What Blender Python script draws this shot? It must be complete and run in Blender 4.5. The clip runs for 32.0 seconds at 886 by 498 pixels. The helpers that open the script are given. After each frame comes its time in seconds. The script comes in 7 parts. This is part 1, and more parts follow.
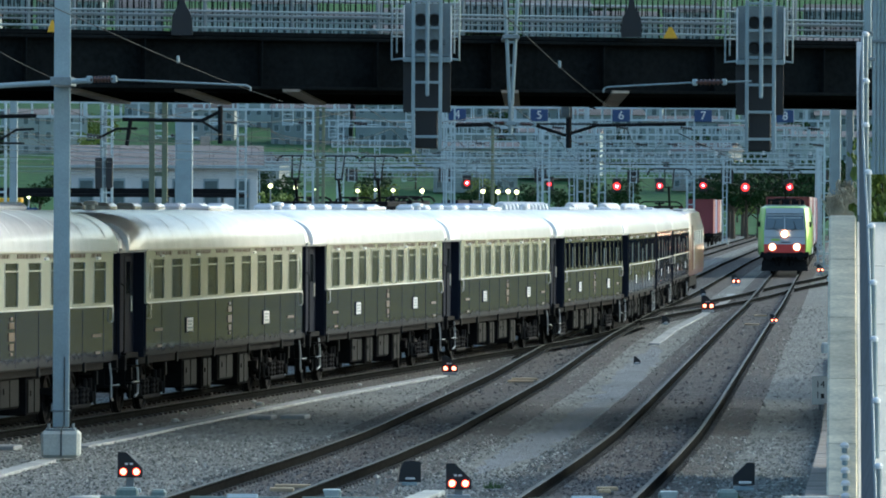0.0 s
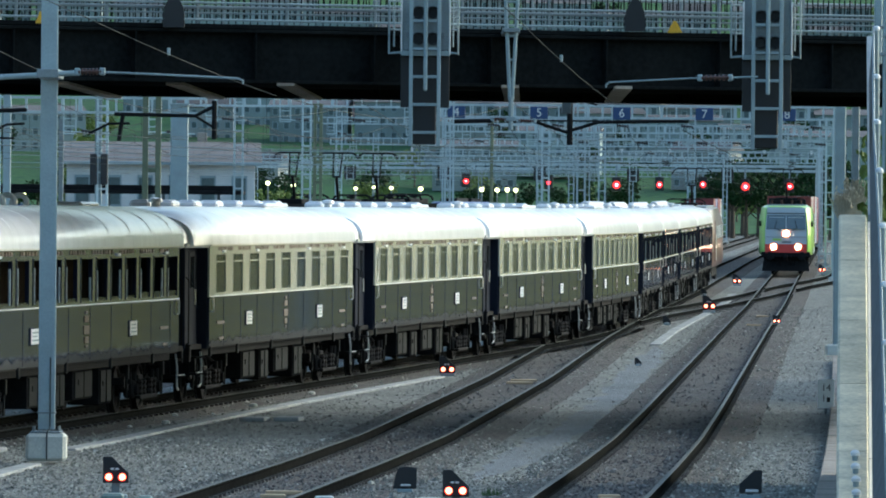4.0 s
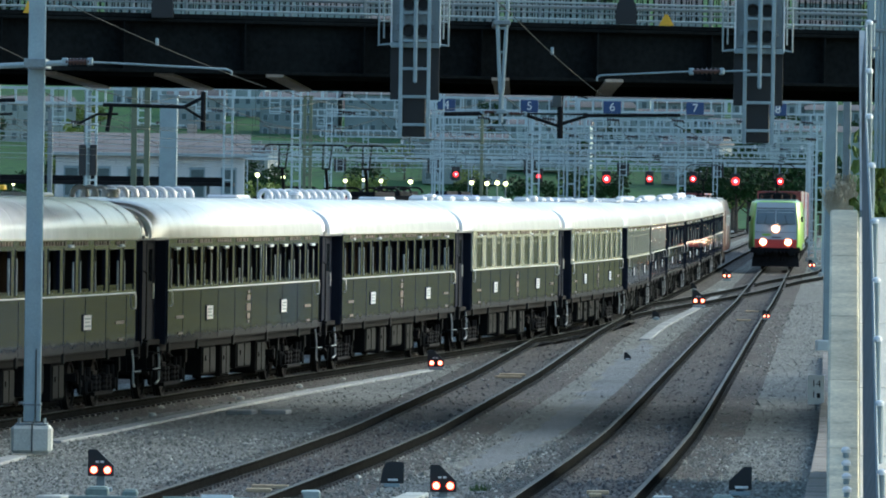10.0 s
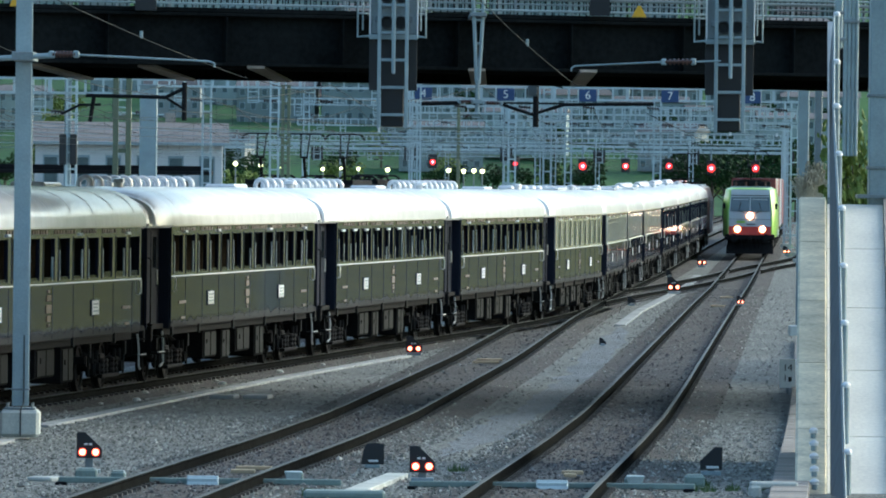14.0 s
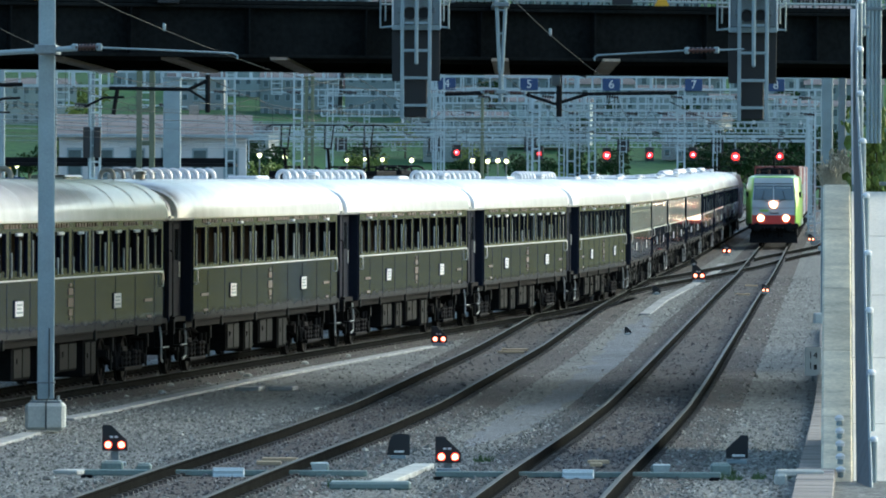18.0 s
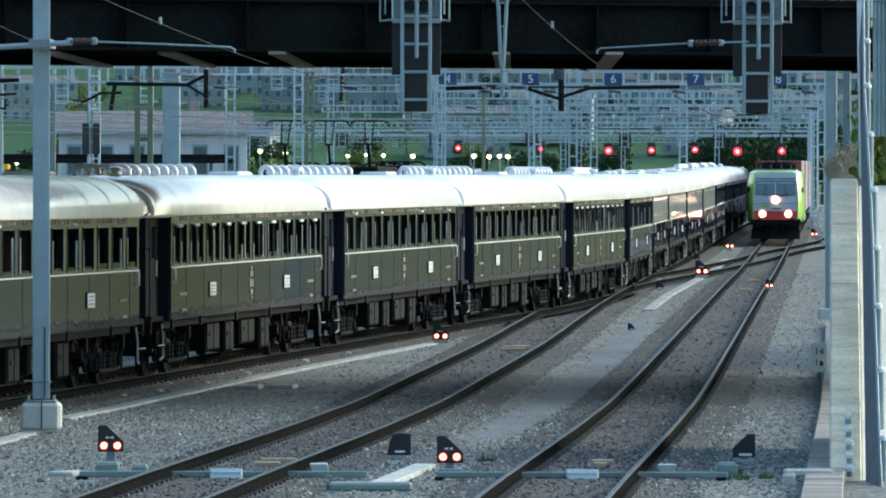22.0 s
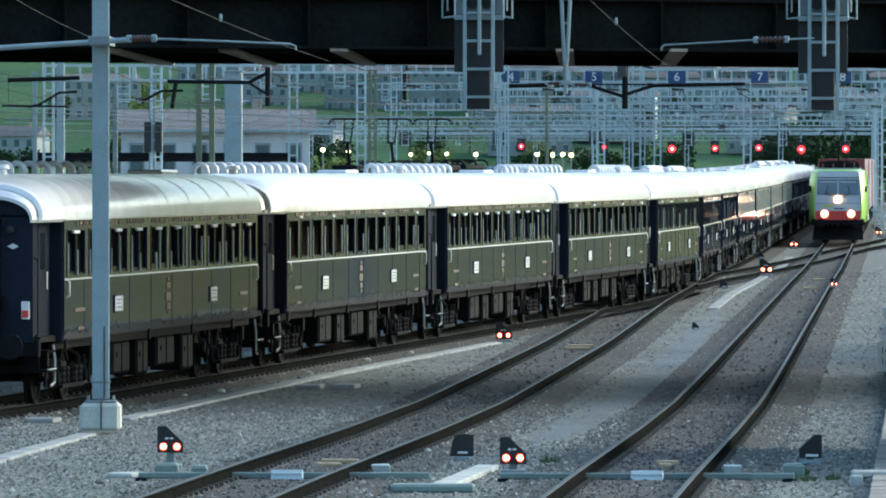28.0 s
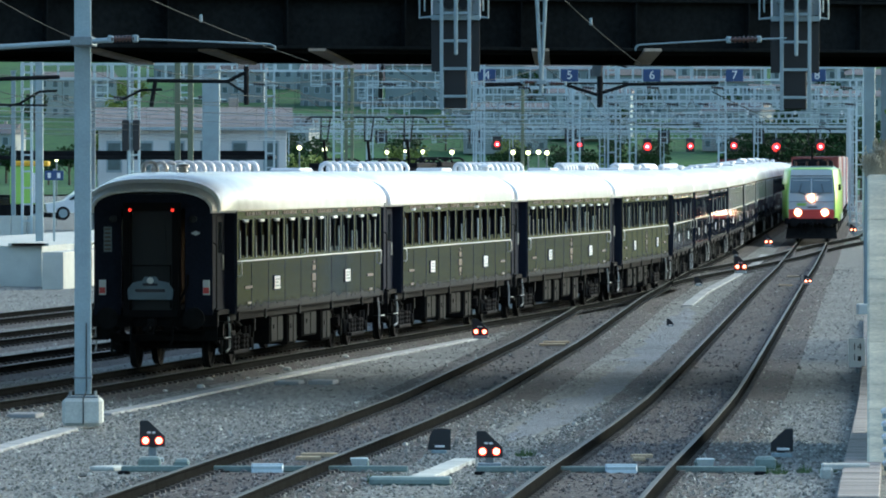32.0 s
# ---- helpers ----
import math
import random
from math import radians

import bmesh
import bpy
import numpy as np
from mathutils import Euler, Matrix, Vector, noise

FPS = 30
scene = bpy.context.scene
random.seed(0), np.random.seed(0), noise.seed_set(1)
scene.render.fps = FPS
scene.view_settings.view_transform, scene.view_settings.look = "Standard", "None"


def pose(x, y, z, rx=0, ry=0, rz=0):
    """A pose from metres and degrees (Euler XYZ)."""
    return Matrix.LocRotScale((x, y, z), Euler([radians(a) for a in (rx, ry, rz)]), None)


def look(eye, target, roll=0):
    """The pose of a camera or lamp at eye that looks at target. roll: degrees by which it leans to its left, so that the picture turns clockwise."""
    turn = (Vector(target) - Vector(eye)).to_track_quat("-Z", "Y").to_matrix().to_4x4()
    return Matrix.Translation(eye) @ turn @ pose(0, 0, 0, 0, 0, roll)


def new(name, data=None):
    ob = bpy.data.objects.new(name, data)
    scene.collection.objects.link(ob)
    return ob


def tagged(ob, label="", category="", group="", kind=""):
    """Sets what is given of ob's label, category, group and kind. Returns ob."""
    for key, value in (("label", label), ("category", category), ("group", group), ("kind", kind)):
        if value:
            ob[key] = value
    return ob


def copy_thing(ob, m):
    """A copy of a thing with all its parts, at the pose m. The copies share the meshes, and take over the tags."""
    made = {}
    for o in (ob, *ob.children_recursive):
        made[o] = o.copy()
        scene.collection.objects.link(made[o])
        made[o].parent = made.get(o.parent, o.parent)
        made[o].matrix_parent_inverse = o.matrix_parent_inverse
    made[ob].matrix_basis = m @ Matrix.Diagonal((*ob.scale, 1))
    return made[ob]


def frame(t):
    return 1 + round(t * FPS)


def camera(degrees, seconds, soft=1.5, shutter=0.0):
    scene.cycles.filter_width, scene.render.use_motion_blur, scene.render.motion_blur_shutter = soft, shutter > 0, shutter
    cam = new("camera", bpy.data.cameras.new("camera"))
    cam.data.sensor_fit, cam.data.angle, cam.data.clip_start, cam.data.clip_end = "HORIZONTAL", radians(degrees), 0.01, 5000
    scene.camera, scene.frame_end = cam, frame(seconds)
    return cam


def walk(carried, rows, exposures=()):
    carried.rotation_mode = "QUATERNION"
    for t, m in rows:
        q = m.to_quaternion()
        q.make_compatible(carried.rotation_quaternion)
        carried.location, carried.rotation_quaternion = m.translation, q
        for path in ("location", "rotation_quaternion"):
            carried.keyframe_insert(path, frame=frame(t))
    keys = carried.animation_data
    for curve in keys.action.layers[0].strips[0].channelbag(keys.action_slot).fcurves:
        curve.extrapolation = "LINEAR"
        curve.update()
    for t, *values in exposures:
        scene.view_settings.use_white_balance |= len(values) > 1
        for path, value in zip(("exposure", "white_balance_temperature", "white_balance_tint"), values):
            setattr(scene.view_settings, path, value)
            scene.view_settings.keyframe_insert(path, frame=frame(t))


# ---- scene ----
cam = camera(7.178, 32.0, soft=1.9)

# the camera's own path: seconds, place in metres, then yaw, pitch and roll in degrees
VIEW = (
    (0, -0.025, -2.482, 4.057, -0.2474, -0.3473, 0.2551),
    (0.5, -0.021, -2.118, 4.056, -0.2431, -0.3616, 0.2826),
    (1, -0.017, -1.640, 4.055, -0.2392, -0.3626, 0.3405),
    (1.5, -0.012, -1.219, 4.053, -0.2404, -0.3618, 0.3540),
    (2, -0.007, -0.696, 4.052, -0.2400, -0.3617, 0.3767),
    (2.5, -0.003, -0.302, 4.051, -0.2448, -0.3604, 0.4041),
    (3, 0.001, 0.065, 4.049, -0.2536, -0.3596, 0.4271),
    (3.5, 0.005, 0.504, 4.048, -0.2675, -0.3598, 0.4748),
    (5.5, 0.012, 1.150, 4.046, -0.1981, -0.3751, 0.5394),
    (6, 0.013, 1.208, 4.046, -0.1718, -0.3801, 0.5973),
    (6.5, 0.013, 1.260, 4.046, -0.1632, -0.3834, 0.5754),
    (7, 0.013, 1.229, 4.046, -0.1685, -0.3869, 0.6482),
    (7.5, 0.014, 1.307, 4.045, -0.1893, -0.3910, 0.6983),
    (8, 0.015, 1.441, 4.045, -0.2187, -0.3943, 0.7173),
    (8.5, 0.018, 1.725, 4.044, -0.2476, -0.3988, 0.7477),
    (9, 0.020, 1.885, 4.044, -0.2779, -0.4028, 0.7735),
    (9.5, 0.024, 2.105, 4.043, -0.3072, -0.4056, 0.8076),
    (10, 0.022, 1.533, 4.044, -0.3425, -0.4170, 0.8081),
    (10.5, 0.006, 0.425, 4.047, -0.3913, -0.4385, 0.7913),
    (11, -0.010, -0.654, 4.055, -0.4420, -0.4617, 0.7736),
    (11.5, -0.020, -1.313, 4.060, -0.4798, -0.4820, 0.7752),
    (12, -0.027, -1.774, 4.063, -0.5095, -0.4960, 0.7446),
    (12.5, -0.030, -2.003, 4.065, -0.5273, -0.5052, 0.7284),
    (13, -0.030, -2.001, 4.065, -0.5345, -0.5122, 0.7337),
    (13.5, -0.024, -1.604, 4.062, -0.5332, -0.5165, 0.7178),
    (14, -0.018, -1.165, 4.059, -0.5319, -0.5154, 0.6537),
    (14.5, -0.011, -0.711, 4.055, -0.5298, -0.5162, 0.6411),
    (16.5, 0.001, 0.061, 4.049, -0.4631, -0.5443, 0.4568),
    (17, -0.005, -0.319, 4.052, -0.4088, -0.5622, 0.4034),
    (17.5, -0.008, -0.716, 4.055, -0.3665, -0.5795, 0.3412),
    (18, -0.012, -1.134, 4.058, -0.3320, -0.5954, 0.2427),
    (18.5, -0.015, -1.387, 4.060, -0.3091, -0.6082, 0.1585),
    (19, -0.016, -1.451, 4.060, -0.2929, -0.6172, 0.0926),
    (19.5, -0.014, -1.279, 4.059, -0.2864, -0.6235, 0.0657),
    (20, -0.011, -0.990, 4.057, -0.2877, -0.6278, 0.0724),
    (20.5, -0.005, -0.436, 4.053, -0.2967, -0.6269, 0.0556),
    (21, 0.001, 0.067, 4.050, -0.3086, -0.6248, 0.0737),
    (21.5, 0.007, 0.572, 4.046, -0.3190, -0.6256, 0.0759),
    (22, 0.007, 0.582, 4.046, -0.3183, -0.6289, 0.0672),
    (22.5, 0.003, 0.255, 4.048, -0.2809, -0.6374, 0.1103),
    (23, -0.000, -0.041, 4.050, -0.2413, -0.6415, 0.1231),
    (23.5, -0.003, -0.284, 4.052, -0.2011, -0.6463, 0.1770),
    (24, -0.005, -0.437, 4.053, -0.1505, -0.6504, 0.1618),
    (24.5, -0.005, -0.436, 4.053, -0.0973, -0.6508, 0.1489),
    (25, -0.002, -0.149, 4.051, -0.0346, -0.6500, 0.1518),
    (25.5, 0.002, 0.191, 4.049, 0.0252, -0.6479, 0.1421),
    (27.5, 0.017, 1.543, 4.039, 0.1911, -0.6427, 0.0182),
    (28, 0.018, 1.623, 4.038, 0.1955, -0.6420, 0.0232),
    (28.5, 0.016, 1.389, 4.040, 0.1720, -0.6432, 0.0402),
    (29, 0.014, 1.277, 4.041, 0.1410, -0.6488, 0.0335),
    (29.5, 0.011, 1.020, 4.043, 0.1130, -0.6508, 0.0117),
    (30, 0.008, 0.680, 4.045, 0.0864, -0.6539, 0.0387),
    (30.5, 0.005, 0.426, 4.047, 0.0601, -0.6575, 0.0224),
    (31, 0.003, 0.274, 4.048, 0.0355, -0.6590, 0.0190),
    (31.5, 0.002, 0.140, 4.049, 0.0165, -0.6609, 0.0231),
    (32, 0.000, 0.006, 4.050, -0.0008, -0.6612, 0.0070),)


def aim(x, y, z, yaw, pitch, roll):
    return pose(x, y, z, 90 + pitch, 0, yaw) @ pose(0, 0, 0, 0, 0, roll)


walk(cam, [(t, aim(*p)) for t, *p in VIEW], [(0.0, 0.97, 5520, -3), (4.0, 0.97, 5520, -3), (7.0, 0.88, 5520, -3), (10.0, 0.99, 5520, -3), (20.0, 1.1, 5520, -3), (25.0, 1.2, 5520, -3), (32.0, 1.2, 5520, -3)])

# ---- daylight: a low, overcast evening sky ----
world = bpy.data.worlds.new("overcast_evening")
scene.world = world
world.use_nodes = True
wn, wl = world.node_tree.nodes, world.node_tree.links
sky = wn.new("ShaderNodeTexSky")
sky.sky_type = "NISHITA"
sky.sun_disc = False
sky.sun_elevation, sky.sun_rotation = radians(24), radians(62)
sky.air_density, sky.dust_density, sky.ozone_density = 1.0, 3.5, 1.0
wl.new(sky.outputs["Color"], wn["Background"].inputs["Color"])
wn["Background"].inputs["Strength"].default_value = 0.15
sun_data = bpy.data.lights.new("sun", "SUN")
sun_data.energy, sun_data.angle, sun_data.color = 0.4, radians(95), (1.0, 0.97, 0.93)
sun = new("sun", sun_data)
sun.matrix_world = look((70, 37, 35), (0, 0, 0))


# ---- materials ----
def material(name, base, rough=0.6, metal=0.0, vary=0.25, scale=4.0, grain=40.0, bump=0.15, second=None, coat=0.0, spec=0.5, tint=0.0, streak=None):
    """Two scales of noise in colour and relief; tint: the share by which alike objects differ."""
    m = bpy.data.materials.new(name)
    m.use_nodes = True
    n, l = m.node_tree.nodes, m.node_tree.links
    b = n["Principled BSDF"]
    co = n.new("ShaderNodeTexCoord")
    src = co.outputs["Object"]
    if streak:
        mp = n.new("ShaderNodeMapping")
        mp.inputs["Scale"].default_value = streak
        l.new(src, mp.inputs["Vector"])
        src = mp.outputs["Vector"]
    big, fine = n.new("ShaderNodeTexNoise"), n.new("ShaderNodeTexNoise")
    big.inputs["Scale"].default_value, big.inputs["Detail"].default_value = scale, 5
    fine.inputs["Scale"].default_value, fine.inputs["Detail"].default_value = grain, 3
    l.new(src, big.inputs["Vector"])
    l.new(src, fine.inputs["Vector"])
    add = n.new("ShaderNodeMath")
    add.operation = "MULTIPLY_ADD"
    add.inputs[1].default_value = 0.45
    l.new(fine.outputs["Fac"], add.inputs[0])
    half = n.new("ShaderNodeMath")
    half.operation = "MULTIPLY"
    half.inputs[1].default_value = 0.55
    l.new(big.outputs["Fac"], half.inputs[0])
    l.new(half.outputs[0], add.inputs[2])
    ramp = n.new("ShaderNodeValToRGB")
    lo = second or tuple(c * (1 - vary) for c in base)
    hi = base if second else tuple(min(1, c * (1 + vary)) for c in base)
    ramp.color_ramp.elements[0].position, ramp.color_ramp.elements[0].color = 0.32, (*lo, 1)
    ramp.color_ramp.elements[1].position, ramp.color_ramp.elements[1].color = 0.66, (*hi, 1)
    l.new(add.outputs[0], ramp.inputs["Fac"])
    out = ramp.outputs["Color"]
    if tint:
        info = n.new("ShaderNodeObjectInfo")
        sh = n.new("ShaderNodeMapRange")
        sh.inputs["To Min"].default_value, sh.inputs["To Max"].default_value = 1 - tint, 1 + tint
        l.new(info.outputs["Random"], sh.inputs["Value"])
        hs = n.new("ShaderNodeHueSaturation")
        l.new(out, hs.inputs["Color"])
        l.new(sh.outputs["Result"], hs.inputs["Value"])
        out = hs.outputs["Color"]
    l.new(out, b.inputs["Base Color"])
    rr = n.new("ShaderNodeMapRange")
    rr.inputs["To Min"].default_value, rr.inputs["To Max"].default_value = max(0.02, rough * 0.75), min(1, rough * 1.25)
    l.new(add.outputs[0], rr.inputs["Value"])
    l.new(rr.outputs["Result"], b.inputs["Roughness"])
    b.inputs["Metallic"].default_value = metal
    b.inputs["Specular IOR Level"].default_value = spec
    b.inputs["Coat Weight"].default_value = coat
    b.inputs["Coat Roughness"].default_value = 0.06
    if bump:
        bp = n.new("ShaderNodeBump")
        bp.inputs["Strength"].default_value, bp.inputs["Distance"].default_value = bump, 0.02
        l.new(fine.outputs["Fac"], bp.inputs["Height"])
        l.new(bp.outputs["Normal"], b.inputs["Normal"])
    return m


def glow(name, color, strength):
    m = bpy.data.materials.new(name)
    m.use_nodes = True
    b = m.node_tree.nodes["Principled BSDF"]
    b.inputs["Base Color"].default_value = (*color, 1)
    b.inputs["Emission Color"].default_value = (*color, 1)
    b.inputs["Emission Strength"].default_value = strength
    return m


def glass(name, tintcol=(0.75, 0.8, 0.8), rough=0.03, ior=1.5):
    m = bpy.data.materials.new(name)
    m.use_nodes = True
    b = m.node_tree.nodes["Principled BSDF"]
    b.inputs["Base Color"].default_value = (*tintcol, 1)
    b.inputs["Transmission Weight"].default_value = 0.9
    b.inputs["Roughness"].default_value = rough
    b.inputs["IOR"].default_value = ior
    return m


def gravel(name, dark, light, patch, size):
    """Broken stones: cells of their own grey, with joints, over broad stains."""
    m = bpy.data.materials.new(name)
    m.use_nodes = True
    n, l = m.node_tree.nodes, m.node_tree.links
    b = n["Principled BSDF"]
    co = n.new("ShaderNodeTexCoord")
    vo = n.new("ShaderNodeTexVoronoi")
    vo.inputs["Scale"].default_value = 1 / size
    l.new(co.outputs["Object"], vo.inputs["Vector"])
    sep = n.new("ShaderNodeSeparateColor")
    l.new(vo.outputs["Color"], sep.inputs["Color"])
    ramp = n.new("ShaderNodeValToRGB")
    e = ramp.color_ramp.elements
    e[0].position, e[0].color = 0.0, (*dark, 1)
    e[1].position, e[1].color = 1.0, (*[min(1, c * 1.9) for c in light], 1)
    mid = e.new(0.62)
    mid.color = (*light, 1)
    l.new(sep.outputs["Red"], ramp.inputs["Fac"])
    big = n.new("ShaderNodeTexNoise")
    big.inputs["Scale"].default_value, big.inputs["Detail"].default_value = 0.16, 6
    l.new(co.outputs["Object"], big.inputs["Vector"])
    mr = n.new("ShaderNodeMapRange")
    mr.inputs["From Min"].default_value, mr.inputs["From Max"].default_value = 0.36, 0.64
    l.new(big.outputs["Fac"], mr.inputs["Value"])
    mix = n.new("ShaderNodeMix")
    mix.data_type, mix.blend_type = "RGBA", "MULTIPLY"
    mix.inputs[0].default_value = 1.0
    rp = n.new("ShaderNodeValToRGB")
    rp.color_ramp.elements[0].color, rp.color_ramp.elements[1].color = (*patch, 1), (1, 1, 1, 1)
    l.new(mr.outputs["Result"], rp.inputs["Fac"])
    l.new(ramp.outputs["Color"], mix.inputs[6])
    l.new(rp.outputs["Color"], mix.inputs[7])
    l.new(mix.outputs[2], b.inputs["Base Color"])
    b.inputs["Roughness"].default_value = 0.9
    bp = n.new("ShaderNodeBump")
    bp.inputs["Strength"].default_value, bp.inputs["Distance"].default_value = 0.9, 0.03
    bp.invert = True
    l.new(vo.outputs["Distance"], bp.inputs["Height"])
    l.new(bp.outputs["Normal"], b.inputs["Normal"])
    return m


M_GRAVEL = gravel("grey_gravel", (0.052, 0.054, 0.048), (0.186, 0.192, 0.172), (0.76, 0.76, 0.75), 0.06)
M_BALLAST = gravel("oily_ballast", (0.024, 0.0225, 0.020), (0.082, 0.073, 0.063), (0.66, 0.62, 0.58), 0.07)
M_FINE = gravel("fine_bluish_gravel", (0.11, 0.122, 0.128), (0.195, 0.213, 0.222), (0.72, 0.72, 0.72), 0.025)
M_RAIL = material("rusty_rail", (0.014, 0.0145, 0.014), 0.9, 0.0, 0.4, 3, 60, spec=0.0)
M_STEEL = material("worn_rail_head", (0.075, 0.082, 0.075), 0.6, 0.2, 0.2, 2, 50, 0.03, spec=0.2)
M_SLEEPER = material("worn_concrete_sleeper", (0.078, 0.074, 0.067), 0.85, 0, 0.35, 3, 50, tint=0.25)
M_CONCRETE = material("weathered_concrete", (0.51, 0.52, 0.465), 0.85, 0, 0.22, 0.9, 30, 0.2, tint=0.08)
M_TROUGH = material("dull_concrete_lid", (0.30, 0.31, 0.30), 0.88, 0, 0.25, 1.2, 30, 0.2, tint=0.15)
M_CONC_DARK = material("stained_concrete", (0.27, 0.24, 0.205), 0.88, 0, 0.35, 1.2, 30, 0.25, tint=0.2)
M_NAVY = material("gloss_navy_paint", (0.012, 0.017, 0.034), 0.2, 0, 0.2, 0.5, 25, 0.012, coat=0.5, spec=0.3)
M_NAVY_LOW = material("dusty_navy_paint", (0.012, 0.017, 0.034), 0.16, 0, 0.2, 0.5, 25, 0.012, coat=1.0)


def dust_skirt(m, low, high, color):
    """Road dust thrown up along the lower edge, its border ragged."""
    n, l = m.node_tree.nodes, m.node_tree.links
    b = n["Principled BSDF"]
    co, sep, no = n.new("ShaderNodeTexCoord"), n.new("ShaderNodeSeparateXYZ"), n.new("ShaderNodeTexNoise")
    no.inputs["Scale"].default_value, no.inputs["Detail"].default_value = 2.2, 6
    l.new(co.outputs["Object"], sep.inputs["Vector"])
    l.new(co.outputs["Object"], no.inputs["Vector"])
    wob = n.new("ShaderNodeMath")
    wob.operation = "MULTIPLY_ADD"
    wob.inputs[1].default_value = -0.32
    l.new(no.outputs["Fac"], wob.inputs[0])
    l.new(sep.outputs["Z"], wob.inputs[2])
    fac = n.new("ShaderNodeMapRange")
    fac.inputs["From Min"].default_value, fac.inputs["From Max"].default_value = low - 0.16, high - 0.16
    fac.inputs["To Min"].default_value, fac.inputs["To Max"].default_value = 0.85, 0.0
    l.new(wob.outputs[0], fac.inputs["Value"])
    src = b.inputs["Base Color"].links[0].from_socket
    mix = n.new("ShaderNodeMix")
    mix.data_type = "RGBA"
    mix.inputs[7].default_value = (*color, 1)
    l.new(fac.outputs["Result"], mix.inputs[0])
    l.new(src, mix.inputs[6])
    l.new(mix.outputs[2], b.inputs["Base Color"])
    inv = n.new("ShaderNodeMath")
    inv.operation = "MULTIPLY_ADD"
    inv.inputs[1].default_value, inv.inputs[2].default_value = -0.8, 0.8
    l.new(fac.outputs["Result"], inv.inputs[0])
    l.new(inv.outputs[0], b.inputs["Coat Weight"])
    ro = n.new("ShaderNodeMapRange")
    ro.inputs["To Min"].default_value, ro.inputs["To Max"].default_value = 0.16, 0.9
    l.new(fac.outputs["Result"], ro.inputs["Value"])
    l.new(ro.outputs["Result"], b.inputs["Roughness"])


dust_skirt(M_NAVY_LOW, 1.22, 1.34, (0.075, 0.076, 0.073))
M_NAVY_LOW.node_tree.nodes["Principled BSDF"].inputs["Specular IOR Level"].default_value = 0.0
M_CREAM = material("gloss_cream_paint", (0.55, 0.54, 0.45), 0.22, 0, 0.08, 0.5, 25, 0.012, coat=0.8)
M_ROOFBOW = material("fresh_white_bow_paint", (0.84, 0.85, 0.86), 0.4, 0, 0.06, 0.9, 14, 0.02, coat=0.6)
M_ROOF = material("white_roof_paint", (0.70, 0.70, 0.695), 0.5, 0, 0.16, 0.9, 14, 0.05, coat=0.85, streak=(0.5, 2.2, 1))
M_ROOF.node_tree.nodes["Principled BSDF"].inputs["Coat Roughness"].default_value = 0.16
M_SLAB = material("pale_worn_concrete", (0.76, 0.72, 0.62), 0.9, 0, 0.14, 0.8, 20, 0.2, tint=0.05, spec=0.2)
M_RAMP = material("stained_beige_concrete", (0.80, 0.725, 0.53), 0.9, 0, 0.3, 1.1, 14, 0.3, second=(0.36, 0.34, 0.25), tint=0.08, spec=0.2, streak=(1.0, 2.6, 0.35))
M_BRASS = material("pale_brass_trim", (0.84, 0.81, 0.70), 0.25, 0.2, 0.12, 3, 40, 0)
M_GOLD = material("gold_lettering", (0.09, 0.064, 0.038), 0.6, 0.0, 0.15, 3, 40, 0)
# grimy iron; also the shade-black of the brackets behind the bridge
M_BLACK = material("grimy_and_shade_black_iron", (0.0125, 0.0128, 0.0135), 0.85, 0.0, 0.45, 4, 40, 0.2, spec=0.08)
M_BOXGREY = material("dusty_grey_box_paint", (0.014, 0.0155, 0.0155), 0.8, 0.0, 0.4, 2.5, 30, 0.1, spec=0.1)
M_IRON = material("dusty_underframe_grey", (0.0125, 0.013, 0.0135), 0.9, 0.0, 0.4, 3, 30, 0.2, spec=0.0)
M_RUBBER = material("black_rubber", (0.010, 0.010, 0.011), 0.9, 0, 0.2, 5, 40, spec=0.05)
M_PLATE = material("dulled_enamel", (0.40, 0.41, 0.40), 0.5, 0, 0.15, 8, 40, 0, spec=0.2)
M_PLAQUE = material("white_enamel", (0.72, 0.73, 0.72), 0.3, 0, 0.08, 8, 40, 0)
# the yard's haze is put into this pale blue-grey
M_GANTRY = material("haze_paled_gantry_steel", (0.47, 0.55, 0.57), 0.6, 0.0, 0.14, 1.5, 30, 0.03, tint=0.14, spec=0.3)
M_GALV = material("galvanised_steel", (0.265, 0.33, 0.35), 0.5, 0.1, 0.16, 2.5, 30, 0.05, tint=0.1)
M_GALV_DK = material("weathered_steel", (0.20, 0.235, 0.25), 0.55, 0.35, 0.2, 2.5, 30, 0.05, tint=0.15)
M_OLIVEPOLE = material("mossy_green_mast", (0.16, 0.18, 0.11), 0.7, 0.0, 0.25, 2.0, 30, 0.1)
M_BRIDGE = material("black_girder_paint", (0.0105, 0.0122, 0.0126), 0.9, 0, 0.5, 0.6, 12, 0.1, spec=0.0)
M_SIGBLACK = material("matt_black_signal", (0.012, 0.0135, 0.0155), 0.6, 0, 0.2, 5, 40, 0.05)
M_INSUL = material("brown_porcelain", (0.09, 0.045, 0.035), 0.25, 0, 0.2, 8, 40, 0.0)
M_WIRE = material("copper_wire", (0.07, 0.075, 0.075), 0.8, 0.0, 0.2, 6, 40, 0, spec=0.0)
M_GRASS = material("meadow_grass", (0.09, 0.17, 0.065), 0.9, 0, 0.45, 0.022, 0.5, 0.3, second=(0.035, 0.07, 0.045), spec=0.03)
M_LEAF = material("dark_leaves", (0.035, 0.075, 0.022), 0.7, 0, 0.5, 0.6, 6, 0.2, second=(0.012, 0.028, 0.012), spec=0.08)
